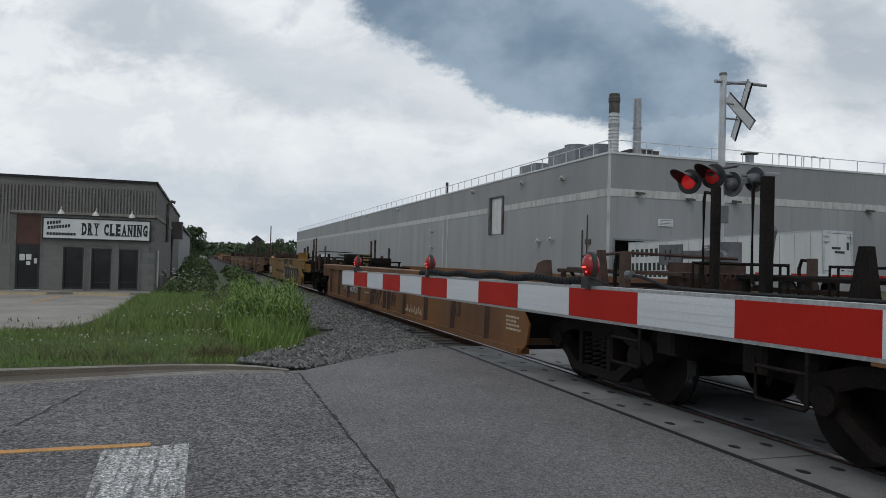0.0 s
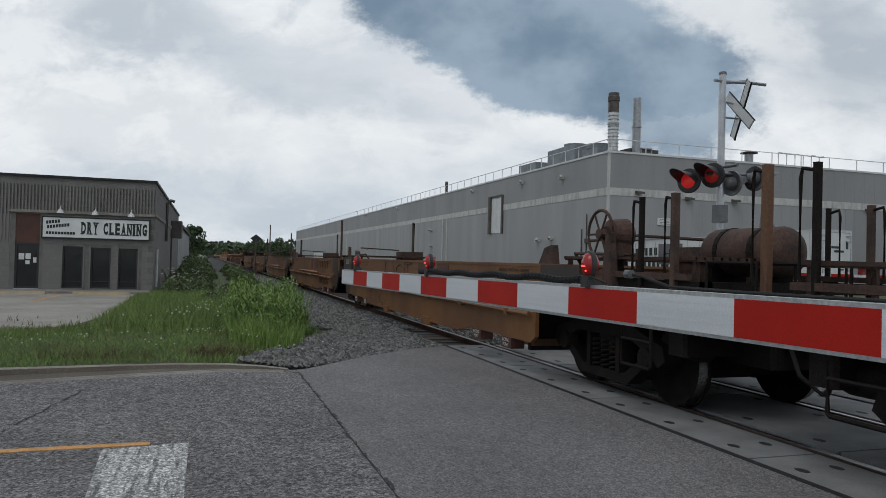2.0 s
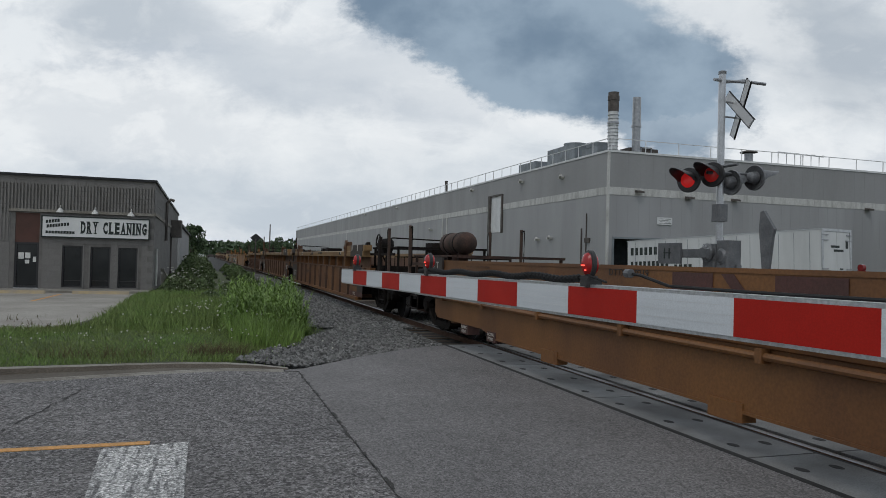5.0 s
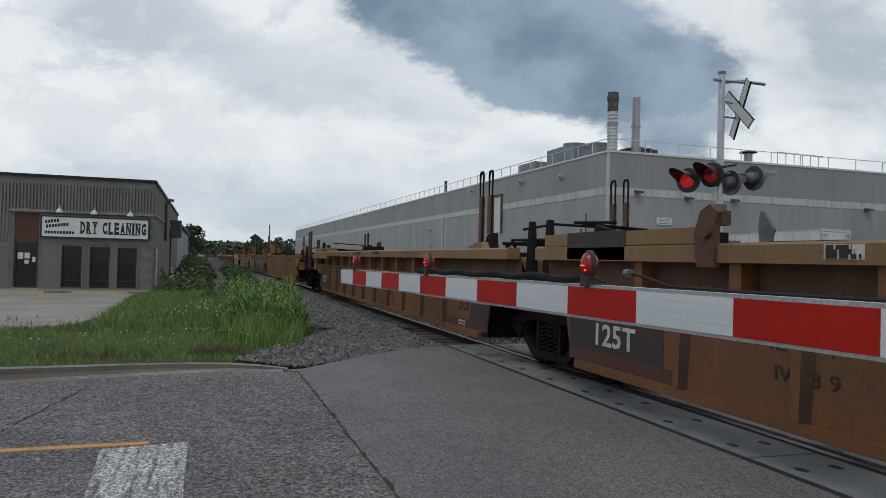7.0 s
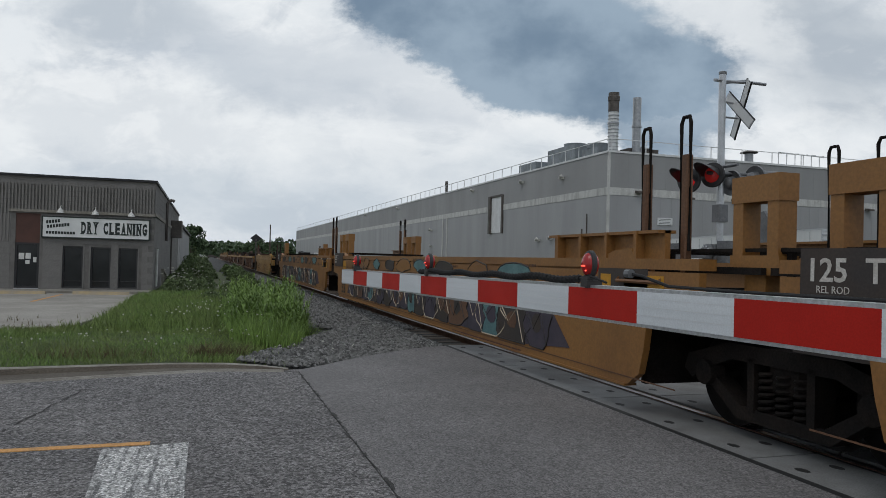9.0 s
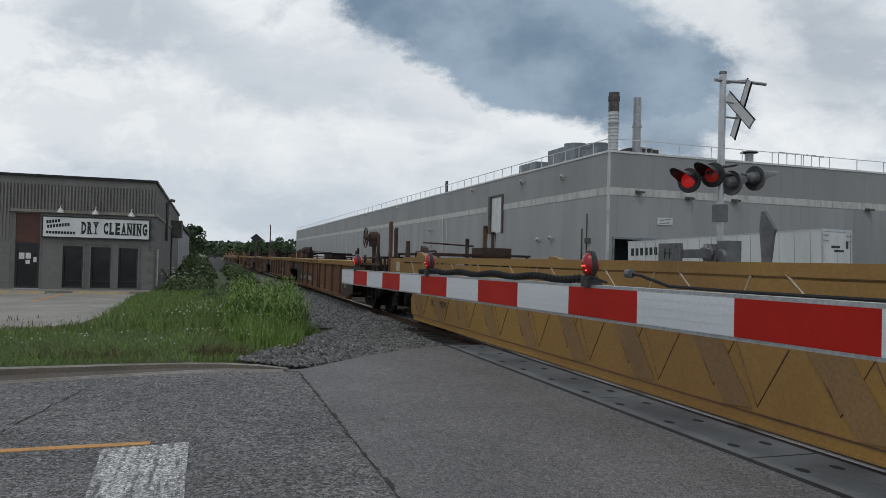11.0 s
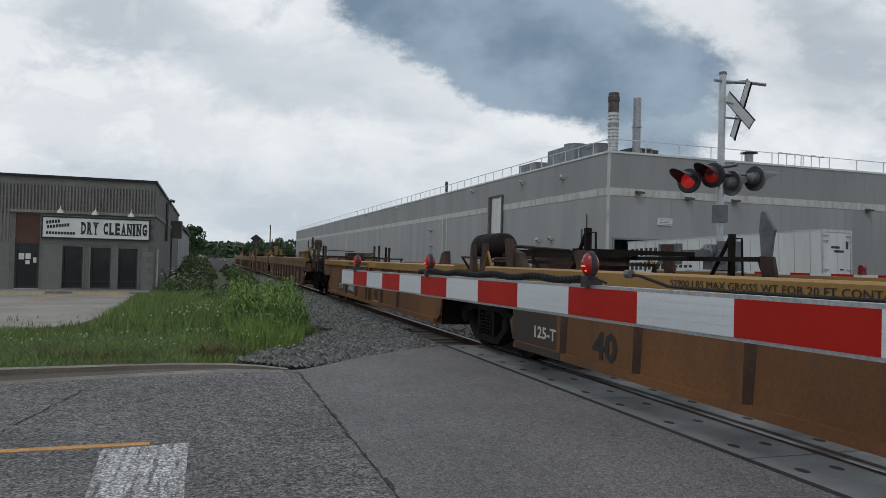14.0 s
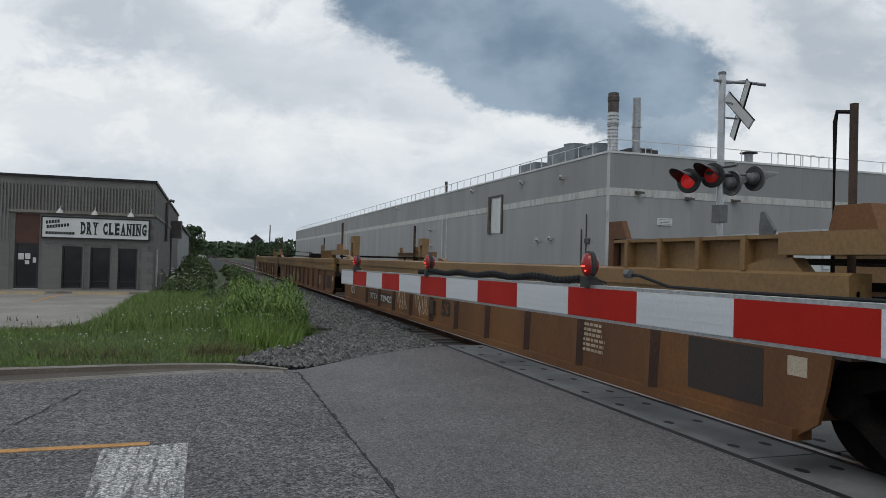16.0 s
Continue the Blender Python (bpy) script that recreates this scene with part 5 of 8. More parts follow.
# ---------------- signs and poles along the track ----------------
def trackside():
    s = thing("diamond_sign", "dark diamond sign on a thin post beside the track", "sign", pose(3.85, 61.0, -0.1))
    part("post", Mesh().tube([(0, 0, 0), (0, 0, 2.9)], 0.05, 8), M_STACKDARK, s)
    part("plate", Mesh().prism([(0, 2.62), (0.46, 2.97), (0, 3.32), (-0.46, 2.97)], "y", -0.02, 0.02), M_DARKFRAME, s)
    p = thing("utility_pole", "bare wooden utility pole", "utility pole", pose(12.5, 153.5, -0.1))
    part("pole", Mesh().tube([(0, 0, 0), (0, 0, 8.0)], [0.16, 0.1], 8), M_BARK, p)
    c = thing("relay_cabinet", "small pale relay cabinet on legs beside the track", "cabinet", pose(10.5, 70.0, -0.1))
    part("case", Mesh().box(-0.6, 0.6, -0.6, 0.6, 0.3, 2.0, ch=0.04), M_WHITEMETAL, c)
    part("legs", Mesh().box(-0.5, -0.4, -0.5, 0.5, 0, 0.3).box(0.4, 0.5, -0.5, 0.5, 0, 0.3), M_GALV, c)
    # distant cars at the next crossing
    for x, col in ((-1.5, M_WHITEMETAL), (2.5, M_STACKDARK)):
        car = thing("distant_car", "small distant car at the next crossing", "car", pose(x, 330, -0.1))
        part("body", Mesh().prism([(-2.1, 0.3), (2.1, 0.3), (2.15, 0.8), (1.3, 0.95), (0.7, 1.45), (-1.0, 1.45), (-1.6, 0.95), (-2.1, 0.85)], "y", -0.85, 0.85), col, car)
        for wx in (-1.3, 1.3):
            part("wheel", Mesh().turn([(-0.88, 0.32), (-0.7, 0.32)], (wx, 0, 0.32), "y", 14), M_RUBBER, car)


trackside()


# ---------------- plants ----------------
def blades(name, pts, hgt, wid, lean, material, label, category, segs=2):
    """Grass blades: bent, tapered strips, all in one object."""
    n = len(pts)
    h = hgt * RNG.uniform(0.55, 1.25, n)
    az = RNG.uniform(0, math.tau, n)
    ln = lean * RNG.uniform(0.2, 1.0, n) * h
    wa = RNG.uniform(0, math.pi, n)
    side = np.stack([np.cos(wa), np.sin(wa), np.zeros(n)], 1) * (wid * RNG.uniform(0.6, 1.3, n))[:, None]
    out = np.stack([np.cos(az), np.sin(az), np.zeros(n)], 1)
    rows = []
    for k in range(segs + 1):
        f = k / segs
        c = pts + out * (ln * f * f)[:, None]
        c[:, 2] += h * f
        rows.append((c - side * (1 - f * 0.92), c + side * (1 - f * 0.92)))
    qs = [np.stack([rows[k][0], rows[k][1], rows[k + 1][1], rows[k + 1][0]], 1) for k in range(segs)]
    return quads(name, np.concatenate(qs, 0), material, label, category)


def verge_z(p):
    z = np.full(len(p), 0.07)
    z = np.where(p[:, 0] > 0.6, 0.07 - (p[:, 0] - 0.6) * 0.14, z)
    return z - 0.04


def lawn(n, x0, x1, y0, y1):
    p = np.stack([RNG.uniform(x0, x1, n), RNG.uniform(y0, y1, n), np.zeros(n)], 1)
    edge = 1.05 + np.maximum(0, p[:, 1] - 10.6) * 0.33
    edge = np.minimum(edge, 2.3)
    keep = (p[:, 0] < edge) & ~((p[:, 0] < -2.0) & (p[:, 1] > 14.6 + (p[:, 0] + 2.0) * 0.15)) & ~((p[:, 0] < -1.7) & (p[:, 1] > 25))
    keep &= p[:, 1] > np.interp(p[:, 0], [-12, -2.2, -0.39, 0.3, 1.05], [8.86, 9.66, 9.96, 9.88, 9.58])
    p = p[keep]
    p = p[~((p[:, 0] > 0.35 + np.maximum(0, p[:, 1] - 9.9) * 0.42) & (RNG.uniform(0, 1, len(p)) < 0.9))]
    p[:, 2] = verge_z(p)
    return p


blades("mown_grass", lawn(80000, -9, 2.3, 8.95, 14.8), 0.1, 0.006, 0.9, M_GRASS, "short green verge grass", "grass")
blades("verge_grass", lawn(26000, -2.4, 2.4, 14, 27), 0.2, 0.011, 0.7, M_GRASS, "green verge grass", "grass")


def tall_weeds():
    def clump(n, cx, cy, rx, ry):
        a, r = RNG.uniform(0, math.tau, n), np.sqrt(RNG.uniform(0, 1, n))
        p = np.stack([cx + rx * r * np.cos(a), cy + ry * r * np.sin(a), np.zeros(n)], 1)
        p[:, 2] = verge_z(p)
        return p
    mid = np.concatenate([clump(4200, 1.15, 15.2, 0.85, 2.6), clump(2500, 1.3, 19, 0.8, 2.5), clump(1800, 1.0, 12.6, 0.6, 1.2)])
    # leafy stems: a stalk with small leaves all along it
    leaves = []
    stems = []
    st = np.concatenate([clump(400, 1.2, 15.6, 0.8, 2.3), clump(170, 1.5, 19.0, 0.7, 2.6), clump(60, 0.9, 13.2, 0.6, 0.8)])
    for s in st:
        dist = abs(s[1] - 16.5) / 6
        h = RNG.uniform(0.4, 1.25) * (1 - 0.35 * dist) * (0.85 + 0.35 * noise.noise((s[0] * 1.7, s[1] * 1.1, 2)))
        tip = s + np.array([RNG.normal(0, 0.1), RNG.normal(0, 0.1), h])
        stems.append((s, tip))
        for k in range(74):
            f = RNG.uniform(0.15, 1.0)
            c = s + (tip - s) * f
            a, up = RNG.uniform(0, math.tau), RNG.uniform(0.1, 1.6)
            d = np.array([math.cos(a), math.sin(a), up])
            ln, w = RNG.uniform(0.045, 0.1) * (1.25 - 0.6 * f), RNG.uniform(0.007, 0.014)
            t = np.array([-math.sin(a), math.cos(a), 0]) * w
            leaves.append([c, c + d * ln * 0.5 + t, c + d * ln, c + d * ln * 0.5 - t])
    quads("goldenrod_weeds", np.array(leaves), M_LEAF, "tall leafy green weeds beside the ballast", "weeds")
    sq = []
    for s, tip in stems:
        sq.append([s + (-0.004, 0, 0), s + (0.004, 0, 0), tip + (0.002, 0, 0), tip + (-0.002, 0, 0)])
    quads("weed_stalks", np.array(sq), M_LEAF, "thin green weed stalks", "weeds")
    blades("tall_grass", mid, 0.4, 0.009, 0.55, M_LEAF, "tall green grass among the weeds", "grass", 3)
    lot = np.stack([RNG.uniform(-9, -2.4, 900), np.zeros(900), np.full(900, 0.02)], 1)
    lot[:, 1] = 14.5 + (lot[:, 0] + 2.4) * 0.1 + RNG.normal(0, 0.12, 900) + np.where(RNG.uniform(0, 1, 900) < 0.25, RNG.uniform(0, 3.0, 900), 0)
    blades("lot_weeds", lot, 0.12, 0.012, 0.9, M_DRYWEED, "dry weeds along the edge of the parking lot", "weeds")
    dry = np.concatenate([clump(350, 0.2, 10.5, 0.4, 0.15), clump(260, -1.4, 10.4, 0.8, 0.12), clump(200, 0.6, 26.5, 0.6, 2)])
    blades("dry_weeds", dry, 0.2, 0.006, 0.9, M_DRYWEED, "dry brown weeds at the kerb", "weeds")
    fl = np.concatenate([clump(80, -1.2, 11.6, 4.0, 1.1), clump(70, 0.4, 13.2, 1.0, 2.0), clump(60, 0.4, 22, 1.2, 4)])
    q = []
    for p in fl:
        z = p[2] + RNG.uniform(0.14, 0.3) + (0.25 if p[1] > 12.5 else 0)
        s = RNG.uniform(0.009, 0.018)
        c = np.array([p[0], p[1], z])
        q.append([c + (s, 0, 0), c + (0, 0, s), c - (s, 0, 0), c - (0, 0, s)])
        q.append([c + (0, s, 0), c + (0, 0, s), c - (0, s, 0), c - (0, 0, s)])
    for p in clump(60, -0.7, 28.5, 0.8, 3.5):
        z, s = RNG.uniform(0.5, 0.95), RNG.uniform(0.03, 0.06)
        c = np.array([p[0], p[1], z])
        q.append([c + (s, 0, 0), c + (0, s, 0.01), c - (s, 0, 0), c + (0, -s, 0.01)])
        q.append([c + (s, 0, 0), c + (0, 0, s * 0.5), c - (s, 0, 0), c - (0, 0, s * 0.3)])
    quads("clover_flowers", np.array(q), M_FLOWER, "small white clover heads in the grass", "flowers")
    # scrub along the shop's side wall and down the line
    lv = []
    for cx, cy, r, h in ((-0.9, 26.8, 0.7, 0.7), (-0.4, 28.5, 0.8, 0.8), (-0.9, 31, 0.7, 0.9), (-0.3, 34, 0.8, 0.7), (-0.9, 38, 0.9, 1.2), (-0.4, 44, 1.1, 1.1), (-0.6, 52, 1.3, 1.6), (-0.9, 62, 1.5, 1.9), (-0.9, 74, 1.6, 1.7), (0.5, 23.5, 0.8, 0.45), (1.2, 27, 0.8, 0.5), (1.4, 32, 0.8, 0.5), (1.9, 38, 0.7, 0.55), (2.0, 45, 0.8, 0.6), (2.1, 54, 0.9, 0.7), (2.2, 66, 1.0, 0.8)):
        k = 2200
        a, rr = RNG.uniform(0, math.tau, k), np.sqrt(RNG.uniform(0, 1, k))
        z = RNG.uniform(0, 1, k) ** 0.7 * h * (1.05 - rr ** 2 * 0.8)
        c = np.stack([cx + r * rr * np.cos(a), cy + r * rr * np.sin(a), z], 1)
        d = RNG.normal(0, 1, (k, 3))
        d /= np.linalg.norm(d, axis=1)[:, None]
        e = np.cross(d, RNG.normal(0, 1, (k, 3)))
        e /= np.linalg.norm(e, axis=1)[:, None]
        c[:, 2] *= np.array([0.75 + 0.6 * noise.noise((q[0] * 2.2, q[1] * 1.3, 5)) for q in c])
        s = 0.016 + cy * 0.0008
        lv.append(np.stack([c - d * s * 1.6, c + e * s * 0.7, c + d * s * 1.6, c - e * s * 0.7], 1))
    quads("scrub", np.concatenate(lv), M_SCRUB, "low green scrub along the building and track", "scrub")


tall_weeds()


def tree(x, y, h, r, seed):
    rng = np.random.default_rng(seed)
    t = thing("tree", "dark green broadleaf tree with an uneven crown", "tree", pose(x, y, -0.15), group="trees by the track")
    tr = Mesh().tube([(0, 0, 0), (0.05 * h * 0.1, 0, h * 0.3), (0, 0.02 * h, h * 0.75)], [h * 0.028, h * 0.02, h * 0.006], 7)
    cents = []
    for k in range(9):
        a, z = rng.uniform(0, math.tau), rng.uniform(0.35, 0.9) * h
        q = r * rng.uniform(0.35, 0.8) * (1.15 - abs(z / h - 0.55))
        tip = (q * math.cos(a), q * math.sin(a), z)
        tr.tube([(0, 0, z * 0.7), tip], [h * 0.01, h * 0.003], 5)
        cents.append((*tip, r * rng.uniform(0.3, 0.5)))
    part("trunk", tr, M_BARK, t)
    qs = []
    for cx, cy, cz, cr in cents:
        n = 190
        d = rng.normal(0, 1, (n, 3))
        d /= np.linalg.norm(d, axis=1)[:, None]
        p = d * (cr * rng.uniform(0.35, 1.05, n) ** 0.6)[:, None] + (cx, cy, cz)
        e = rng.normal(0, 1, (n, 3))
        e /= np.linalg.norm(e, axis=1)[:, None]
        g = np.cross(e, rng.normal(0, 1, (n, 3)))
        g /= np.linalg.norm(g, axis=1)[:, None]
        s = 0.045 * r + 0.05
        qs.append(np.stack([p - e * s * 1.4, p + g * s, p + e * s * 1.4, p - g * s], 1))
    arr = np.concatenate(qs)
    me = bpy.data.meshes.new("crown")
    me.from_pydata(arr.reshape(-1, 3).tolist(), [], np.arange(len(arr) * 4).reshape(-1, 4).tolist())
    me.materials.append(M_TREELEAF)
    part("crown", me, None, t)


rt = random.Random(21)
for k, (x, y, h) in enumerate([(-4.0, 100, 6.0), (-5, 108, 6.6), (-3, 116, 5), (-5, 125, 6.5), (-2.6, 140, 7), (-4, 165, 8), (-3, 200, 9), (-4, 240, 9)]):
    tree(x, y, h, h * 0.33, 40 + k)
for k in range(30):
    y = 175 + k * 9 + rt.uniform(-3, 3)
    tree(14 + k * 0.25 + rt.uniform(-1, 5), y, rt.uniform(4.2, 6.2), rt.uniform(2.2, 3.2), 80 + k)


def far_woods():
    q = []
    for k in range(30000):
        x, y = RNG.uniform(-260, 420), RNG.uniform(440, 520)
        top = 9.5 + 3 * noise.noise((x * 0.03, y * 0.02, 3)) + 3 * noise.noise((x * 0.11, 0, 1))
        z = RNG.uniform(0, 1) ** 0.8 * top
        s = 0.75
        d = RNG.normal(0, 1, (2, 3)) * s
        c = np.array([x, y, z])
        q.append([c - d[0], c + d[1], c + d[0], c - d[1]])
    quads("far_woods", np.array(q), M_TREELEAF, "distant dark green treeline on the horizon", "woods")


far_woods()


# ---------------- the train ----------------
SPEED = 23.3


def bogie_meshes():
    """One freight bogie's meshes, shared by all: x across, y along, z up from the rail."""
    d = {}
    fr = Mesh()
    # frame as bars round a window: top bar, bottom bar, columns, pedestals
    fr.prism([(-1.2, 0.5), (-1.15, 0.64), (-0.6, 0.8), (0.6, 0.8), (1.15, 0.64), (1.2, 0.5), (1.08, 0.42), (0.95, 0.52), (0.55, 0.66), (-0.55, 0.66), (-0.95, 0.52), (-1.08, 0.42)], "x", -0.1, 0.1)
    fr.prism([(-0.98, 0.5), (-0.5, 0.16), (0.5, 0.16), (0.98, 0.5), (0.84, 0.52), (0.44, 0.27), (-0.44, 0.27), (-0.84, 0.52)], "x", -0.09, 0.09)
    for s in (-1, 1):
        fr.prism([(s * 0.28, 0.25), (s * 0.36, 0.25), (s * 0.36, 0.7), (s * 0.28, 0.7)], "x", -0.1, 0.1)
    d["side_frame"] = fr.data("side_frame", M_IRON)
    spr = Mesh()
    spr.tube([(0.065 * math.cos(k * math.tau / 8), 0.065 * math.sin(k * math.tau / 8), 0.27 + 0.34 * k / 48) for k in range(49)], 0.018, 5)
    # added black block: keeps lit ground from showing between the springs
    d["plank"] = Mesh().box(-0.88, 0.88, -0.32, 0.32, 0.17, 0.43).data("spring_plank", M_IRON)
    d["spring"] = spr.data("spring", M_IRON, smooth=True)
    bol = Mesh().box(-1.05, 1.05, -0.2, 0.2, 0.45, 0.68, ch=0.05).turn([(0.68, 0.3), (0.76, 0.3)], (0, 0, 0), "z", 16)
    bol.box(-0.7, 0.7, -0.95, -0.85, 0.3, 0.45).box(-0.7, 0.7, 0.85, 0.95, 0.3, 0.45)
    d["bolster"] = bol.data("bogie", M_IRON)
    w = Mesh()
    w.turn([(-0.06, 0.1), (-0.06, 0.3), (-0.065, 0.34), (-0.065, 0.44), (0.045, 0.445), (0.05, 0.47), (0.07, 0.47), (0.075, 0.44), (0.06, 0.36), (0.03, 0.3), (0.04, 0.1)], (0, 0, 0), "x", 36)
    w.turn([(-0.062, 0.4412), (0.044, 0.4462)], (0, 0, 0), "x", 36, 1, False)
    d["wheel"] = w.data("wheel", M_WHEEL, M_TREAD, smooth=True)
    ax = Mesh().turn([(-0.98, 0.075), (0.98, 0.075)], (0, 0, 0), "x", 12)
    d["axle"] = ax.data("axle", M_IRON, smooth=True)
    cap = Mesh().turn([(-0.09, 0.06), (-0.08, 0.11), (0.04, 0.13), (0.06, 0.13)], (0, 0, 0), "x", 16)
    d["cap"] = cap.data("bearing_cap", M_IRON, smooth=True)
    return d


BG = bogie_meshes()


def bogie(parent, y):
    b = part("bogie", BG["bolster"], None, parent, "black cast-steel freight bogie", at=pose(0, y, 0))
    part("spring_plank", BG["plank"], None, b)
    for s in (-1, 1):
        part("side_frame", BG["side_frame"], None, b, at=pose(s * 1.0, 0, 0))
        for cy in (-0.19, 0.0, 0.19):
            part("spring", BG["spring"], None, b, "coil spring", at=pose(s * 1.03, cy, 0))
        for a in (-0.88, 0.88):
            part("wheel", BG["wheel"], None, b, "steel wheel with a polished tread", at=pose(s * 0.72, a, 0.445) @ (pose(0, 0, 0, 0, 0, 180) if s > 0 else pose(0, 0, 0)))
            part("bearing_cap", BG["cap"], None, b, at=pose(s * 1.06, a, 0.5) @ (pose(0, 0, 0, 0, 0, 180) if s > 0 else pose(0, 0, 0)))
    for a in (-0.88, 0.88):
        part("axle", BG["axle"], None, b, at=pose(0, a, 0.445))
    return b


def post_loop(parent, x, y, z0, z1, hand, material, w=0.1):
    """An upright post with a bent round hand-hold along it."""
    w *= 0.76
    part("post", Mesh().box(x - w / 2, x + w / 2, y - w * 0.45, y + w * 0.45, z0, z1, ch=0.012), material, parent, "upright steel post")
    h = hand * 0.16
    part("hand_hold", Mesh().tube([(x, y, z1 - 0.06), (x, y + h * 0.9, z1 - 0.03), (x, y + h, z1 - 0.1), (x, y + h, z0 + 0.42), (x, y + h * 0.8, z0 + 0.34), (x, y, z0 + 0.34)], 0.016, 6), M_IRON, parent, "bent round hand-hold")


def brake_wheel(parent, x, y, z, material):
    rim = [(x, y + 0.27 * math.cos(a), z + 0.27 * math.sin(a)) for a in [k * math.tau / 22 for k in range(22)]]
    w = Mesh().tube(rim, 0.018, 6, closed=True)
    for k in range(6):
        a = k * math.tau / 6
        w.tube([(x, y, z), (x, y + 0.26 * math.cos(a), z + 0.26 * math.sin(a))], 0.013, 5)
    w.turn([(-0.03, 0.06), (0.05, 0.06)], (x, y, z), "x", 12)
    return part("brake_wheel", w, material, parent, "spoked hand-brake wheel")


def reservoir(parent, x, y, z, r, ln, material):
    c = part("air_reservoir", Mesh().turn([(-ln / 2 - 0.08, r * 0.45), (-ln / 2, r * 0.92), (-ln / 2 + 0.05, r), (ln / 2 - 0.05, r), (ln / 2, r * 0.92), (ln / 2 + 0.08, r * 0.45)], (x, y, z), "y", 20), material, parent, "round air reservoir", smooth=True)
    part("strap", Mesh().turn([(-0.03, r * 1.03), (0.03, r * 1.03)], (x, y - ln * 0.25, z), "y", 20).turn([(-0.03, r * 1.03), (0.03, r * 1.03)], (x, y + ln * 0.25, z), "y", 20), M_IRON, c)
    part("decal", Mesh().box(x - 0.0, x + 0.12, y - 0.18, y + 0.18, z + r * 0.99, z + r * 1.01), M_LETTER, c)
    return c


def grating(parent, x0, x1, y0, y1, z, material, legs=True):
    g = Mesh()
    n = max(3, int((x1 - x0) / 0.09))
    for k in range(n):
        x = x0 + (x1 - x0) * k / (n - 1)
        g.box(x - 0.012, x + 0.012, y0, y1, z - 0.03, z)
    g.box(x0, x1, y0, y0 + 0.03, z - 0.045, z + 0.004).box(x0, x1, y1 - 0.03, y1, z - 0.045, z + 0.004)
    o = part("walkway_grating", g, material, parent, "open steel walkway grating")
    if legs:
        for x in (x0 + 0.05, x1 - 0.05):
            for y in (y0 + 0.06, y1 - 0.06):
                part("leg", Mesh().box(x - 0.025, x + 0.025, y - 0.025, y + 0.025, 0.95, z - 0.045), material, o)
    return o


def step_ladder(parent, x, y, s):
    st = Mesh()
    st.tube([(x, y - 0.26, 1.0), (x, y - 0.26, 0.46), (x, y - 0.24, 0.44), (x, y + 0.24, 0.44), (x, y + 0.26, 0.46), (x, y + 0.26, 1.0)], 0.018, 6)
    st.tube([(x, y - 0.26, 0.7), (x, y + 0.26, 0.7)], 0.016, 6)
    part("stirrup_step", st, M_IRON, parent, "hanging stirrup step")


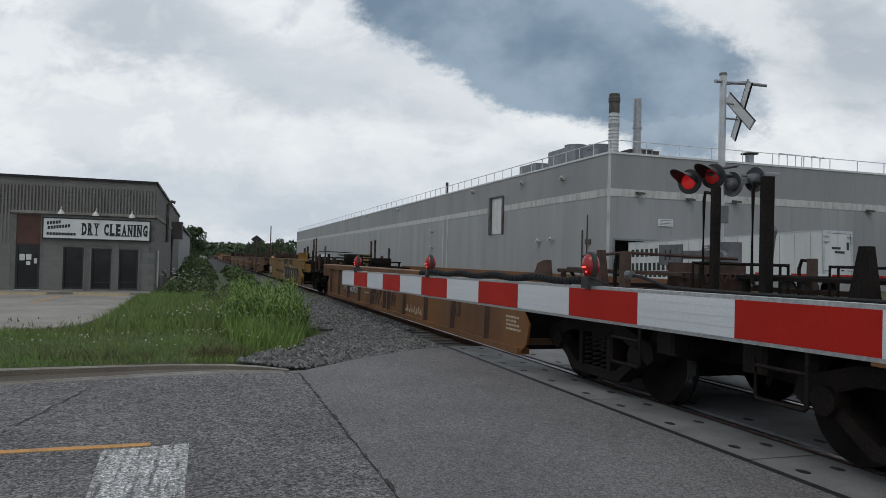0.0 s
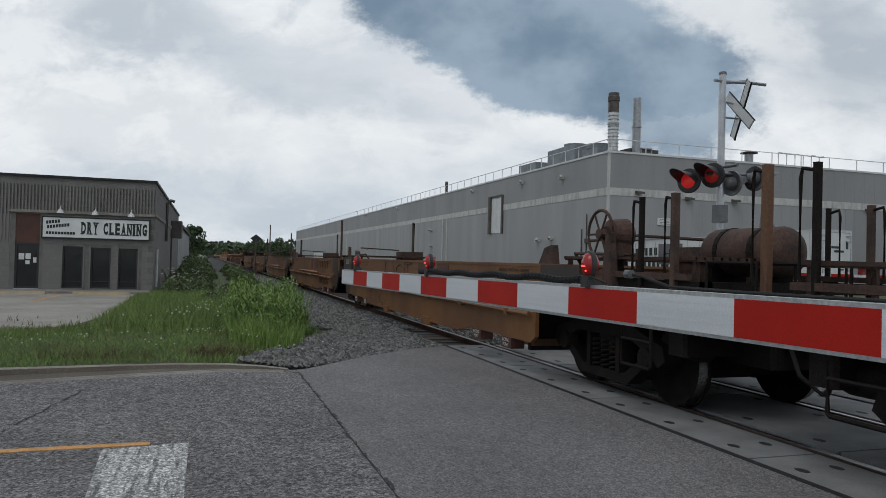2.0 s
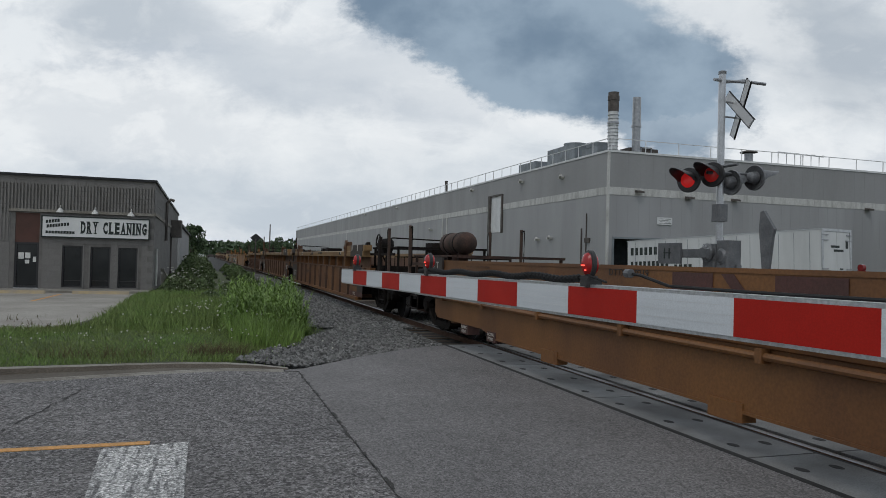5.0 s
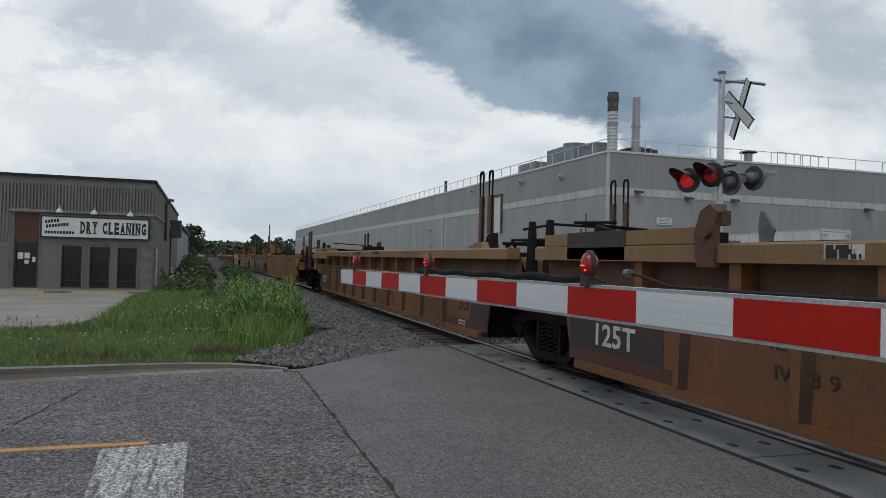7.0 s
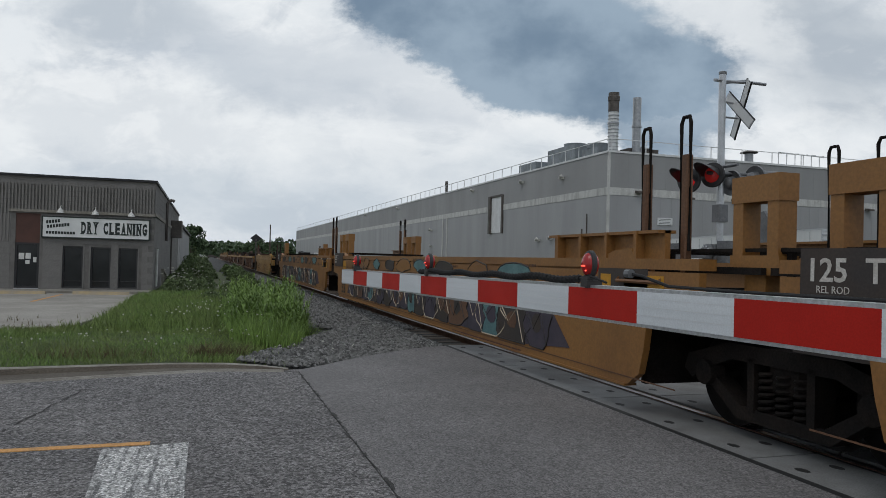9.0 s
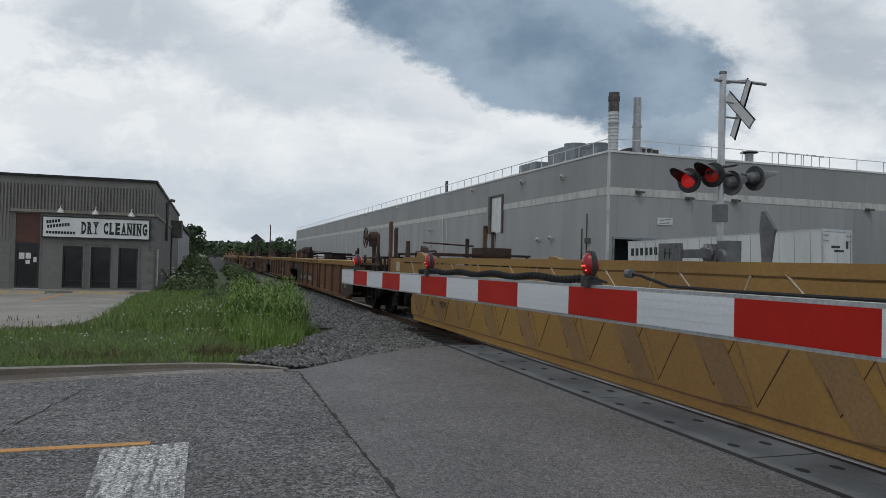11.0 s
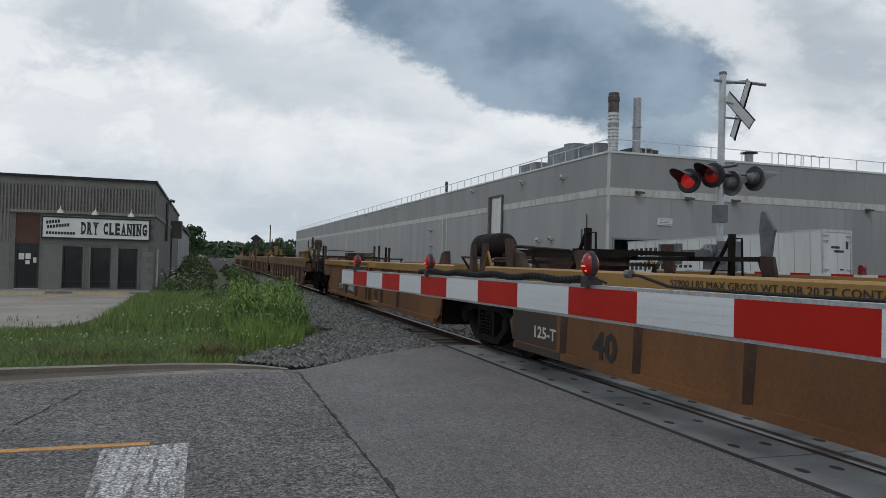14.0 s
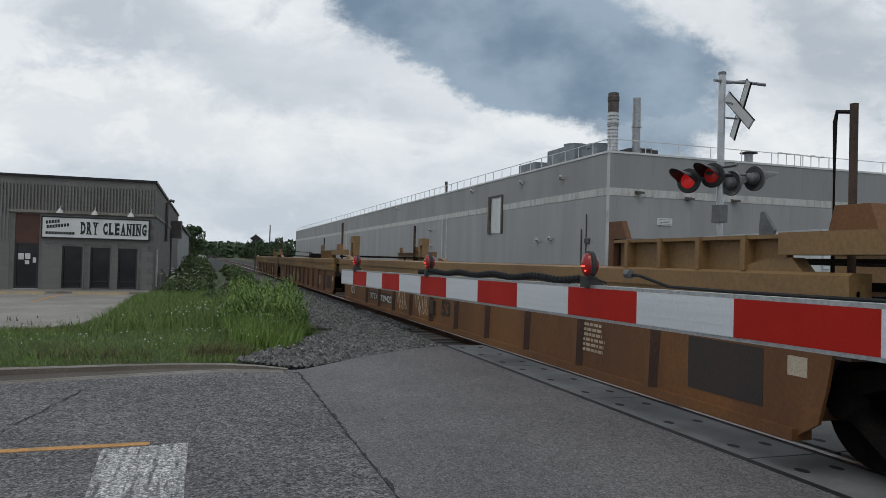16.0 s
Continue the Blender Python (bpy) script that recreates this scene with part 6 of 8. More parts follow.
def side_wall(car, P, a0, a1, zt, style, mats, sgn, last_rib, gap):
    """One side of a well: web, chords and ribs. sgn -1: the side towards -x."""
    body, chord, ribm = mats
    X = lambda u, w: (min(sgn * u, sgn * w), max(sgn * u, sgn * w))
    e0, e1 = 0.45 if a0 < 1.4 else 1.0, P - (0.45 if a1 < 1.4 else 1.0)
    b0, b1 = a0, P - a1
    if style == "low":
        x = X(1.41, 1.45)
        part("upper_plate", Mesh().prism([(e0, 0.98), (e1, 0.98), (e1, zt - 0.04), (e0, zt - 0.04)], "x", *x), body, car, "flat tan side plate")
        part("top_chord", Mesh().box(*X(1.3, 1.458), e0, e1, zt - 0.04, zt, ch=0.0), chord, car)
        part("ledge", Mesh().box(*X(1.3, 1.455), b0, b1, 0.9, 0.98), body, car)
        low = [(b0, 0.52), (b0 + 0.15, 0.43), (b0 + 2.3, 0.43), (b0 + 2.9, 0.34), (b1 - 2.9, 0.34), (b1 - 2.3, 0.43), (b1 - 0.15, 0.43), (b1, 0.52), (b1, 0.9), (b0, 0.9)]
        part("lower_sill", Mesh().prism(low, "x", *X(1.44, 1.49)), body, car, "tapered lower sill plate")
        part("bottom_flange", Mesh().box(*X(1.3, 1.5), b0 + 2.9, b1 - 2.9, 0.32, 0.345), body, car)
        pipe = Mesh().tube([(sgn * 1.54, b0 + 0.1, 0.8), (sgn * 1.54, b1 - 0.1, 0.8)], 0.03, 8)
        k = b0 + 0.8
        while k < b1:
            pipe.box(*X(1.49, 1.585), k - 0.035, k + 0.035, 0.75, 0.86, ch=0.01)
            k += 1.9
        part("rod", pipe, body, car, "long round rod in brackets")
        part("upper_pipe", Mesh().tube([(sgn * 1.51, P * 0.3, 0.9), (sgn * 1.51, P * 0.62, 0.9)], 0.045, 8), body, car, "short thick pipe on the ledge")
        for k in (P * 0.4, P * 0.6):
            part("hanging_block", Mesh().box(*X(1.34, 1.53), k - 0.2, k + 0.2, 0.25, 0.4, ch=0.03), body, car)
        for k in (b0 + 0.9, b0 + 2.05, b1 - 2.75, b1 - 1.6):
            o = part("jacking_pad", Mesh().box(*X(1.3, 1.5), k - 0.17, k + 0.17, 0.28, 0.43), M_MAROON, car, "dark jacking pad")
        return
    zb = {"smooth": 0.29, "recess": 0.32, "band": 0.27, "ribs": 0.27 if a0 > 1.4 and a1 > 1.4 else 0.35}[style]
    webtop = zt - 0.48 if style == "recess" else zt - 0.12
    ring = [(b0 + 0.05, 0.66), (b0 + 0.12, zb + 0.13), (b0 + 0.32, zb), (b1 - 0.32, zb), (b1 - 0.12, zb + 0.13), (b1 - 0.05, 0.66), (b1 - 0.4 if a1 > 1.4 else b1, 0.95), (e1, 1.0), (e1, webtop), (e0, webtop), (e0, 1.0), (b0 + 0.4 if a0 > 1.4 else b0, 0.95)]
    xw = X(1.44, 1.47) if style != "smooth" else X(1.46, 1.53)
    part("side_web", Mesh().prism(ring, "x", *xw), body, car, "steel side plate")
    if style == "smooth":
        part("top_chord", Mesh().box(*X(1.36, 1.535), e0, e1, zt - 0.1, zt, ch=0.0), chord, car)
        part("bottom_flange", Mesh().box(*X(1.4, 1.545), b0 + 0.35, b1 - 0.35, zb - 0.02, zb + 0.005), chord, car)
        part("fold_line", Mesh().box(*X(1.53, 1.536), e0 + 0.3, e1 - 0.3, zb + 0.07, zb + 0.082).box(*X(1.53, 1.536), e0 + 0.3, e1 - 0.3, zt - 0.33, zt - 0.32), M_TTX_RUST, car)
        return
    part("bottom_chord", Mesh().box(*X(1.34, 1.52), b0 + 0.3, b1 - 0.3, zb - 0.025, zb + 0.06, ch=0.0), body, car)
    part("top_chord", Mesh().prism([(sgn * 1.34, zt - 0.16), (sgn * 1.53, zt - 0.16), (sgn * 1.53, zt - 0.02), (sgn * 1.5, zt), (sgn * 1.34, zt)], "y", e0, e1), chord, car, "top chord beam")
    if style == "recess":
        # web and shelf take the darker brown, painting in the recess's shade
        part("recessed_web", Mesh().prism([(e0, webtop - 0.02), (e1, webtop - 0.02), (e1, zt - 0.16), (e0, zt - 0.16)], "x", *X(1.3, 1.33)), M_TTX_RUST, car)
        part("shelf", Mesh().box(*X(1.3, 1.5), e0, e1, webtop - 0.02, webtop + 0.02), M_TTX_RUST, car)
    if style == "band":
        part("upper_plate", Mesh().prism([(e0, 1.04), (e1, 1.04), (e1, zt - 0.16), (e0, zt - 0.16)], "x", *X(1.47, 1.51)), chord, car, "smooth upper side plate")
    top = {"recess": webtop, "band": 1.04, "ribs": zt - 0.16}[style]
    # only the -y flank is dark rusty brown: the rib's shaded side, painted in
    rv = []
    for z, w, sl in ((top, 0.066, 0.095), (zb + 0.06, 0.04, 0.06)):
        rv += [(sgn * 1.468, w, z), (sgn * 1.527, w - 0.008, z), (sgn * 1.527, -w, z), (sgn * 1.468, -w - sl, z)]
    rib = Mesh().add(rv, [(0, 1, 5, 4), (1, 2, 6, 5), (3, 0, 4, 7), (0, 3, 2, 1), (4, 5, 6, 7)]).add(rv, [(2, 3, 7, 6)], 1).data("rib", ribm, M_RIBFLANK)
    y, count = last_rib, 0
    spots = []
    while y > b0 + (0.7 if a0 > 1.4 else 1.6):
        spots.append(y)
        y -= gap
    mid = len(spots) // 2
    for k, y in enumerate(spots):
        for q in ((-0.2, 0.2) if (style == "ribs" and k == mid) else (0.0,)):
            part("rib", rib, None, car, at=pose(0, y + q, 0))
    if style == "recess":
        pst = Mesh().box(*X(1.33, 1.48), -0.07, 0.07, webtop + 0.02, zt - 0.16).data("chord_post", body)
        for y in spots:
            part("chord_post", pst, None, car, at=pose(0, y + gap / 2, 0))


FACES = {}


def face(car, z):
    """Where the painted skin of this car lies at height z, on the side towards -x."""
    low, high = FACES[car.name]
    return high if z > 1.03 else low


def write(car, text, y, z, size, material, width=None, x=None, squeeze=0.75, bold=0.0, shear=0.0, tilt=0.0, name="lettering"):
    """Writing on the side that faces -x; y is where its left end lies."""
    x = face(car, z) - 0.006 if x is None else x
    me = letters(text, size, material, squeeze, 0.001, bold, shear)
    if width:
        wd = max(q.co.x for q in me.vertices)
        me.transform(Matrix.Diagonal((width / wd, 1, 1, 1)))
    return part(name, me, None, car, at=Matrix.Translation((x, y, z)) @ FACE_W @ pose(0, 0, 0, 0, 0, tilt))


def patch(car, y0, y1, z0, z1, material, x=None, name="painted_panel", label=""):
    x = face(car, z0) - 0.001 if x is None else x
    return part(name, Mesh().box(x - 0.002, x + 0.004, y0, y1, z0, z1), material, car, label)


def shape(car, pts, material, x=-1.537, name="spray_painting", label=""):
    return part(name, Mesh().prism(pts, "x", x - 0.002, x + 0.002), material, car, label)


def line_(car, pts, material, r=0.016, x=None, name="spray_line"):
    x = face(car, pts[0][1]) + r * 0.55 if x is None else x
    return part(name, Mesh().tube([(x, p, q) for p, q in pts], r, 5), material, car, "thin sprayed line")


def small_print(car, y, z, w, rows, material, pitch=0.055, x=None):
    x = face(car, z) - 0.006 if x is None else x
    pitch = min(pitch, 0.058)
    m = Mesh()
    rnd = random.Random(int(abs(y * 10)))
    for k in range(rows):
        yy = y
        end = y - w * rnd.uniform(0.7, 1.0)
        while yy > end:
            d = rnd.uniform(0.03, 0.1)
            m.box(x, x + 0.004, max(yy - d, end), yy, z - k * pitch - 0.015, z - k * pitch + 0.015)
            yy -= d + 0.022
    part("small_print", m, material, car, "rows of small stencilled print")


FLOOR = Mesh().box(-1.35, 1.35, -0.14, 0.14, 0.36, 0.45).data("floor_bearer", M_TTX_RUST)


def well_car(u, P, style, zt, mats, first, last, gear0, gear1, label, lead=True, last_rib=None, gap=1.5):
    """An articulated or single container well; y = 0 at its leading bogie, y = P at its trailing one."""
    car = thing("well_car", label, "well car", pose(TRACK, u, 0), group="container train")
    FACES[car.name] = {"smooth": (-1.53, -1.53), "low": (-1.49, -1.45), "band": (-1.47, -1.51), "recess": (-1.47, -1.53), "ribs": (-1.47, -1.53)}[style]
    body, chord, ribm = mats
    a0, a1 = (1.6 if first else 1.2 if style != "band" else 0.62), (1.6 if last else 1.8 if style == "ribs" else 1.2)
    for s in (-1, 1):
        side_wall(car, P, a0, a1, zt, style, mats, s, last_rib or P - a1 - 0.9, gap)
    # floor of the well, cross bearers, end bulkheads
    for k in range(7):
        y = a0 + 0.5 + (P - a0 - a1 - 1.0) * k / 6
        part("floor_bearer", FLOOR, None, car, at=pose(0, y, 0))
    for y, s, a, end in ((0, 1, a0, first), (P, -1, a1, last)):
        q = max(a + 0.25, 2.0 if end else 1.42)
        ys = sorted((y + s * q, y + s * (q + 0.08)))
        part("bulkhead", Mesh().box(-1.36, 1.36, *ys, 0.3, min(zt - 0.05, 1.25)), M_IRON, car)
        ys = sorted((y - s * (1.45 if end else -0.12), y + s * (a + 0.25)))
        part("end_deck", Mesh().box(-1.3, 1.3, *ys, 0.9, 0.98).box(-0.4, 0.4, *ys, 0.74, 0.9), M_IRON, car, "black end platform")
        ys = sorted((y + s * (0.5), y + s * (a + 0.1)))
        for sx in (-1, 1):
            xs = sorted((sx * 1.3, sx * 1.45))
            part("end_sill", Mesh().box(*xs, *ys, 0.86, min(1.2, zt - 0.14)), M_DARKPAINT if not end else body, car)
        if end:
            part("draft_gear", Mesh().box(-0.5, 0.5, *sorted((y - s * 1.38, y - s * 0.35)), 0.52, 0.74, ch=0.04).box(-1.18, 1.18, *sorted((y - s * 1.0, y - s * 0.72)), 0.6, 0.9, ch=0.03).turn([(-0.3, 0.1), (-0.26, 0.15), (0.26, 0.15), (0.3, 0.1)], (-0.85, y - s * 0.62, 0.68), "y", 14), M_IRON, car, "black draft gear and brake cylinder under the platform")
            cp = Mesh().box(-0.12, 0.12, *sorted((y - s * 1.4, y - s * 1.72)), 0.72, 0.98, ch=0.03).box(-0.2, 0.2, *sorted((y - s * 1.66, y - s * 1.78)), 0.66, 1.02, ch=0.03)
            part("coupler", cp, M_IRON, car, "black knuckle coupler")
            part("air_hose", Mesh().tube([(-0.35, y - s * 1.4, 0.8), (-0.36, y - s * 1.55, 0.5), (-0.25, y - s * 1.7, 0.35), (-0.1, y - s * 1.75, 0.5)], 0.022, 6), M_RUBBER, car, "hanging air hose")
            for sx in (-1, 1):
                step_ladder(car, sx * 1.32, y - s * 0.4, s)
                part("end_rail", Mesh().tube([(sx * 1.28, y - s * 1.42, 0.98), (sx * 1.28, y - s * 1.42, 1.5), (sx * 0.3, y - s * 1.42, 1.5), (sx * 0.3, y - s * 1.42, 0.98)], 0.018, 6), M_IRON, car)
        # angled container guides on the chords
        for sx in (-1, 1) if style in ("smooth", "recess", "band") else ():
            yy = y + s * (a + 0.55)
            g = Mesh().prism([(yy - s * 0.3, zt), (yy + s * 0.42, zt), (yy + s * 0.1, zt + 0.08), (yy - s * 0.2, zt + 0.1)], "x", *sorted((sx * 1.38, sx * 1.5)))
            part("container_guide", g, chord, car, "sloped container guide")
    if lead:
        bogie(car, 0.62 if first else 0.0)
    if last:
        bogie(car, P - (0.1 if style == "recess" else 0.7))
    for y, s, gear, end in ((0, 1, gear0, first), (P, -1, gear1, last)):
        rusty = M_RUSTIRON if "r" in gear else M_IRON
        tanm = chord if "y" in gear else rusty
        hi = 2.72 if "T" in gear else 2.18
        if "g" in gear:
            zg = max(zt + 0.1, 1.4)
            ys = sorted((y - s * (1.1 if end else -0.05), y + s * 1.5))
            grating(car, -1.15, 1.15, *ys, zg, rusty)
            for sx in (-1.22, 1.22):
                part("brace_bar", Mesh().box(sx - 0.03, sx + 0.03, *ys, zg - 0.22, zg - 0.16), rusty, car)
        if "p" in gear:
            for sx in (-1, 1):
                post_loop(car, sx * 1.22, y + s * 0.35, 0.98, hi, s, tanm if "y" in gear else M_POST, 0.085)
                post_loop(car, sx * 1.22, y + s * 1.25, 0.98, hi - 0.12, -s, M_POST, 0.085)
        if "q" in gear:
            for sx in (-1, 1):
                post_loop(car, sx * 1.22, y + s * 1.69, 0.98, hi + 0.03, s, M_IRON, 0.075)
                post_loop(car, sx * 1.22, y + s * 1.17, 0.98, hi if "T" in gear else 1.9, s, M_POST, 0.085)
        if "P" in gear:
            for sx in (-1, 1):
                post_loop(car, sx * 1.3, y - s * 0.9, 0.98, hi, s, M_POST, 0.085)
        if "c" in gear:
            reservoir(car, -0.75, y + s * 0.62, zt + 0.34, 0.21, 1.15, M_IRON if "k" in gear else M_RUSTIRON)
            for q in (0.25, 0.9):
                part("saddle", Mesh().box(-0.85, -0.65, *sorted((y + s * q, y + s * (q + 0.08))), 0.98, zt + 0.18), rusty, car)
        if "b" in gear:
            zb = 2.03 if "h" in gear else 1.8
            yb = y + s * (0.73 if "h" in gear else 0.48)
            brake_wheel(car, -1.24, yb, zb, rusty)
            part("brake_housing", Mesh().turn([(-1.16, 0.1), (-1.12, 0.17), (-0.92, 0.19), (-0.86, 0.13)], (0, yb, zb), "x", 18).box(-1.12, -0.9, yb - 0.15, yb + 0.15, zb - 0.24, zb + 0.02, ch=0.03).box(-1.04, -0.95, yb - 0.045, yb + 0.045, 0.98, zb - 0.2), tanm, car, "hand-brake gear housing")
        if "x" in gear:
            for sx in (-1, 1):
                for dy in (0.2 if s > 0 else 0.82,):
                    yy = y + s * dy
                    bx = Mesh().box(sx * 1.1 - 0.09, sx * 1.1 + 0.09, yy - 0.26, yy - 0.14, zt, zt + 0.66).box(sx * 1.1 - 0.09, sx * 1.1 + 0.09, yy + 0.14, yy + 0.26, zt, zt + 0.66)
                    bx.box(sx * 1.1 - 0.1, sx * 1.1 + 0.1, yy - 0.27, yy + 0.27, zt + 0.48, zt + 0.7)
                    bx.box(sx * 1.1 - 0.1, sx * 1.1 + 0.1, yy - 0.28, yy + 0.28, zt - 0.12, zt + 0.04).box(sx * 1.1 - 0.08, sx * 1.1 + 0.08, yy - 0.12, yy + 0.12, 0.98, zt - 0.1)
                    part("box_guide", bx, chord, car, "box-shaped container guide post")
        if "f" in gear:
            for sx in (-1, 1):
                f = Mesh().prism([(y + s * 1.1, zt), (y + s * 3.35, zt), (y + s * 3.35, zt + 0.24), (y + s * 1.1, zt + 0.27)], "x", *sorted((sx * 1.36, sx * 1.42)))
                for k in range(4):
                    yy = y + s * (1.45 + k * 0.55)
                    f.prism([(yy - 0.025, zt), (yy + 0.025, zt), (yy + 0.025, zt + 0.27), (yy - 0.025, zt + 0.27)], "x", *sorted((sx * 1.42, sx * 1.52)))
                f.box(*sorted((sx * 1.3, sx * 1.5)), *sorted((y + s * 1.1, y + s * 3.35)), zt + 0.24, zt + 0.27)
                part("raised_guide", f, chord, car, "raised flared guide plate")
        if "d" in gear:
            part("valve_box", Mesh().box(0.2, 0.9, *sorted((y + s * 0.4, y + s * 1.1)), 0.98, zt + 0.25, ch=0.04), rusty, car)
            part("pipework", Mesh().tube([(-1.0, y + s * 0.1, 1.05), (-1.0, y + s * 0.1, zt + 0.12), (-1.0, y + s * 1.5, zt + 0.14), (-0.6, y + s * 1.6, 1.0)], 0.024, 6).tube([(0.4, y, zt + 0.3), (-0.9, y + s * 0.3, zt + 0.34), (-0.9, y + s * 1.3, zt + 0.3)], 0.02, 6), rusty, car, "bent brake pipework")
            part("bent_plate", Mesh().prism([(y + s * 1.5, zt), (y + s * 1.9, zt), (y + s * 1.75, zt + 0.2), (y + s * 1.55, zt + 0.24)], "x", -1.32, -1.22), rusty, car)
            part("bent_plate", Mesh().prism([(y + s * 0.1, 1.0), (y + s * 0.4, 1.0), (y + s * 0.3, zt + 0.36), (y + s * 0.24, zt + 0.36)], "x", -1.28, -1.2), rusty, car)
    return car


BR = (M_TTX, M_TTX, M_TTX_RUST)
GM = (M_TTX, M_YEL, M_TTX)
DM = (M_TTX, M_TAN, M_TTX)
HM = (M_TTX_RUST, M_TAN, M_TTX_RUST)
SM = (M_SAND, M_SAND, M_SAND)
YM = (M_YEL, M_YEL, M_YEL)
CM = (M_TTX, M_TTX, M_TTX)
CARS = []


def end_posts(car, *rows):
    """Upright posts with hand-holds at a car's end: how far along it, height, material, width; one at each side."""
    for y, top, material, w in rows:
        for sx in (-1, 1):
            post_loop(car, sx * 1.22, y, 0.98, top, 1 if sx < 0 else -1, material, w)


def tall_loops(car, y, z1, z2, material):
    """A post at each side with a long bent bar that rises above it."""
    for sx in (-1, 1):
        x = sx * 1.22
        part("post", Mesh().box(x - 0.04, x + 0.04, y - 0.04, y + 0.04, 0.98, z1, ch=0.012), material, car, "upright steel post")
        lp = [(x, y - 0.04, z1 - 0.9), (x, y - 0.04, z2 - 0.06), (x, y - 0.02, z2), (x, y + 0.07, z2), (x, y + 0.1, z2 - 0.06), (x, y + 0.08, z1 - 0.9)]
        part("hand_hold", Mesh().tube(lp, 0.02, 6), M_IRON, car, "tall bent hand-hold")


def short_loop(car, y, top, material):
    for sx in (-1, 1):
        x = sx * 1.25
        part("short_post", Mesh().box(x - 0.05, x + 0.05, y - 0.05, y + 0.05, 0.98, top, ch=0.015), material, car)
        part("hand_hold", Mesh().tube([(x, y, top - 0.03), (x, y + 0.16, top - 0.02), (x, y + 0.2, top - 0.12), (x, y + 0.2, 1.0)], 0.022, 6), M_IRON, car)


def add(u, P, *a, **k):
    c = well_car(u, P, *a, **k)
    CARS.append((c, u))
    return c


U = add(-16.0, 20.06, "ribs", 1.27, BR, False, True, "g", "gd", "empty dark rusty container well car, the last seen of it leaving")
end_posts(U, (20.06 + 1.3, 2.17, M_IRON, 0.1), (20.06 + 0.68, 2.2, M_IRON, 0.12))

A = add(7.0, 19.75, "ribs", 1.27, BR, True, True, "gdr", "gd", "empty rusty orange-brown ribbed well car with graffiti", last_rib=17.33, gap=1.575)
patch(A, 14.3, 15.1, 0.48, 0.74, M_DARKPAINT)
patch(A, 12.75, 14.1, 0.48, 0.76, M_DARKPAINT)
write(A, "DTTX", 15.0, 0.52, 0.2, M_LETTER, 0.6)
write(A, "467779", 13.97, 0.52, 0.23, M_LETTER, 1.12, bold=0.004)
write(A, "53", 4.72, 0.56, 0.36, M_LETTERDARK, 0.4, bold=0.006)
for k in range(9):
    line_(A, [(10.9 - k * 0.1, 0.95 - 0.09 * (k % 4)), (10.85 - k * 0.09, 0.36 + 0.13 * (k % 3)), (10.7 - k * 0.11, 0.84 - 0.12 * (k % 2)), (10.82 - k * 0.1, 0.6 + 0.05 * (k % 5)), (10.65 - k * 0.1, 0.38)], M_LETTERDARK, 0.016)
    line_(A, [(9.35 - k * 0.07, 0.92 - 0.05 * (k % 5)), (9.3 - k * 0.08, 0.42 + 0.1 * (k % 2)), (9.12 - k * 0.06, 0.76 - 0.07 * (k % 4)), (9.25 - k * 0.08, 0.58)], M_LETTERDARK, 0.014)
for k in range(12):
    line_(A, [(7.9 - k * 0.14, 0.46), (7.85 - k * 0.14, 0.38 + 0.02 * (k % 3)), (7.79 - k * 0.14, 0.5 + 0.05 * (k % 2)), (7.76 - k * 0.14, 0.4)], M_CREAM, 0.01)
small_print(A, 11.9, 0.6, 0.5, 1, M_CREAM)
small_print(A, 2.4, 0.72, 0.5, 4, M_CREAM)
short_loop(A, -0.25, 1.6, M_POST)
short_loop(A, 19.75 + 1.9, 1.62, M_RUSTIRON)
end_posts(A, (19.75 + 0.67, 1.92, M_POST, 0.07))

B = add(30.3, 19.65, "smooth", 1.42, YM, True, True, "gdf", "gdr", "empty yellow smooth-sided well car covered in black graffiti")
write(B, "BROKEN RECORD, IN THE BACK", 13.65, 0.66, 0.22, M_LETTERDARK, 2.9, squeeze=0.7)
write(B, "OF MY MIND", 10.6, 0.6, 0.26, M_LETTERDARK, 1.35, squeeze=0.7)
write(B, "DTTX 652118", 10.25, 1.32, 0.1, M_LETTERDARK, 0.52)
write(B, "THE WORST", 12.0, 1.22, 0.15, M_LETTERDARK, 1.1)
write(B, "53", 2.85, 0.62, 0.36, M_LETTERDARK, 0.36, bold=0.006)
small_print(B, 9.4, 1.36, 0.6, 3, M_LETTERDARK, 0.05)
end_posts(B, (0.29, 2.25, M_POST, 0.09), (-0.44, 2.28, M_RUSTIRON, 0.085), (19.65 + 1.38, 2.29, M_TTX_RUST, 0.105), (19.65 + 0.88, 2.25, M_IRON, 0.08))
part("long_cylinder", Mesh().turn([(-1.1, 0.06), (-1.04, 0.17), (1.04, 0.17), (1.1, 0.06)], (-0.9, -0.2, 1.32), "y", 16), M_IRON, B, "dark lying cylinder", smooth=True)
shape(B, [(8.75, 1.02), (8.97, 0.36), (8.2, 0.33), (6.3, 0.34), (6.1, 0.7), (6.5, 1.0)], M_LETTERDARK, -1.534, label="large black sprayed shape")
line_(B, [(8.72, 1.06), (8.99, 0.36), (8.2, 0.325), (6.4, 0.33)], M_CREAM, 0.02)
for q, z in ((10.75, 0.62), (10.2, 0.56), (9.65, 0.52), (9.3, 0.6)):
    shape(B, [(q, z), (q - 0.13, z + 0.02), (q - 0.22, z - 0.2), (q - 0.1, z - 0.2)], M_CREAM, -1.533)
rg = random.Random(11)
yy = 9.0
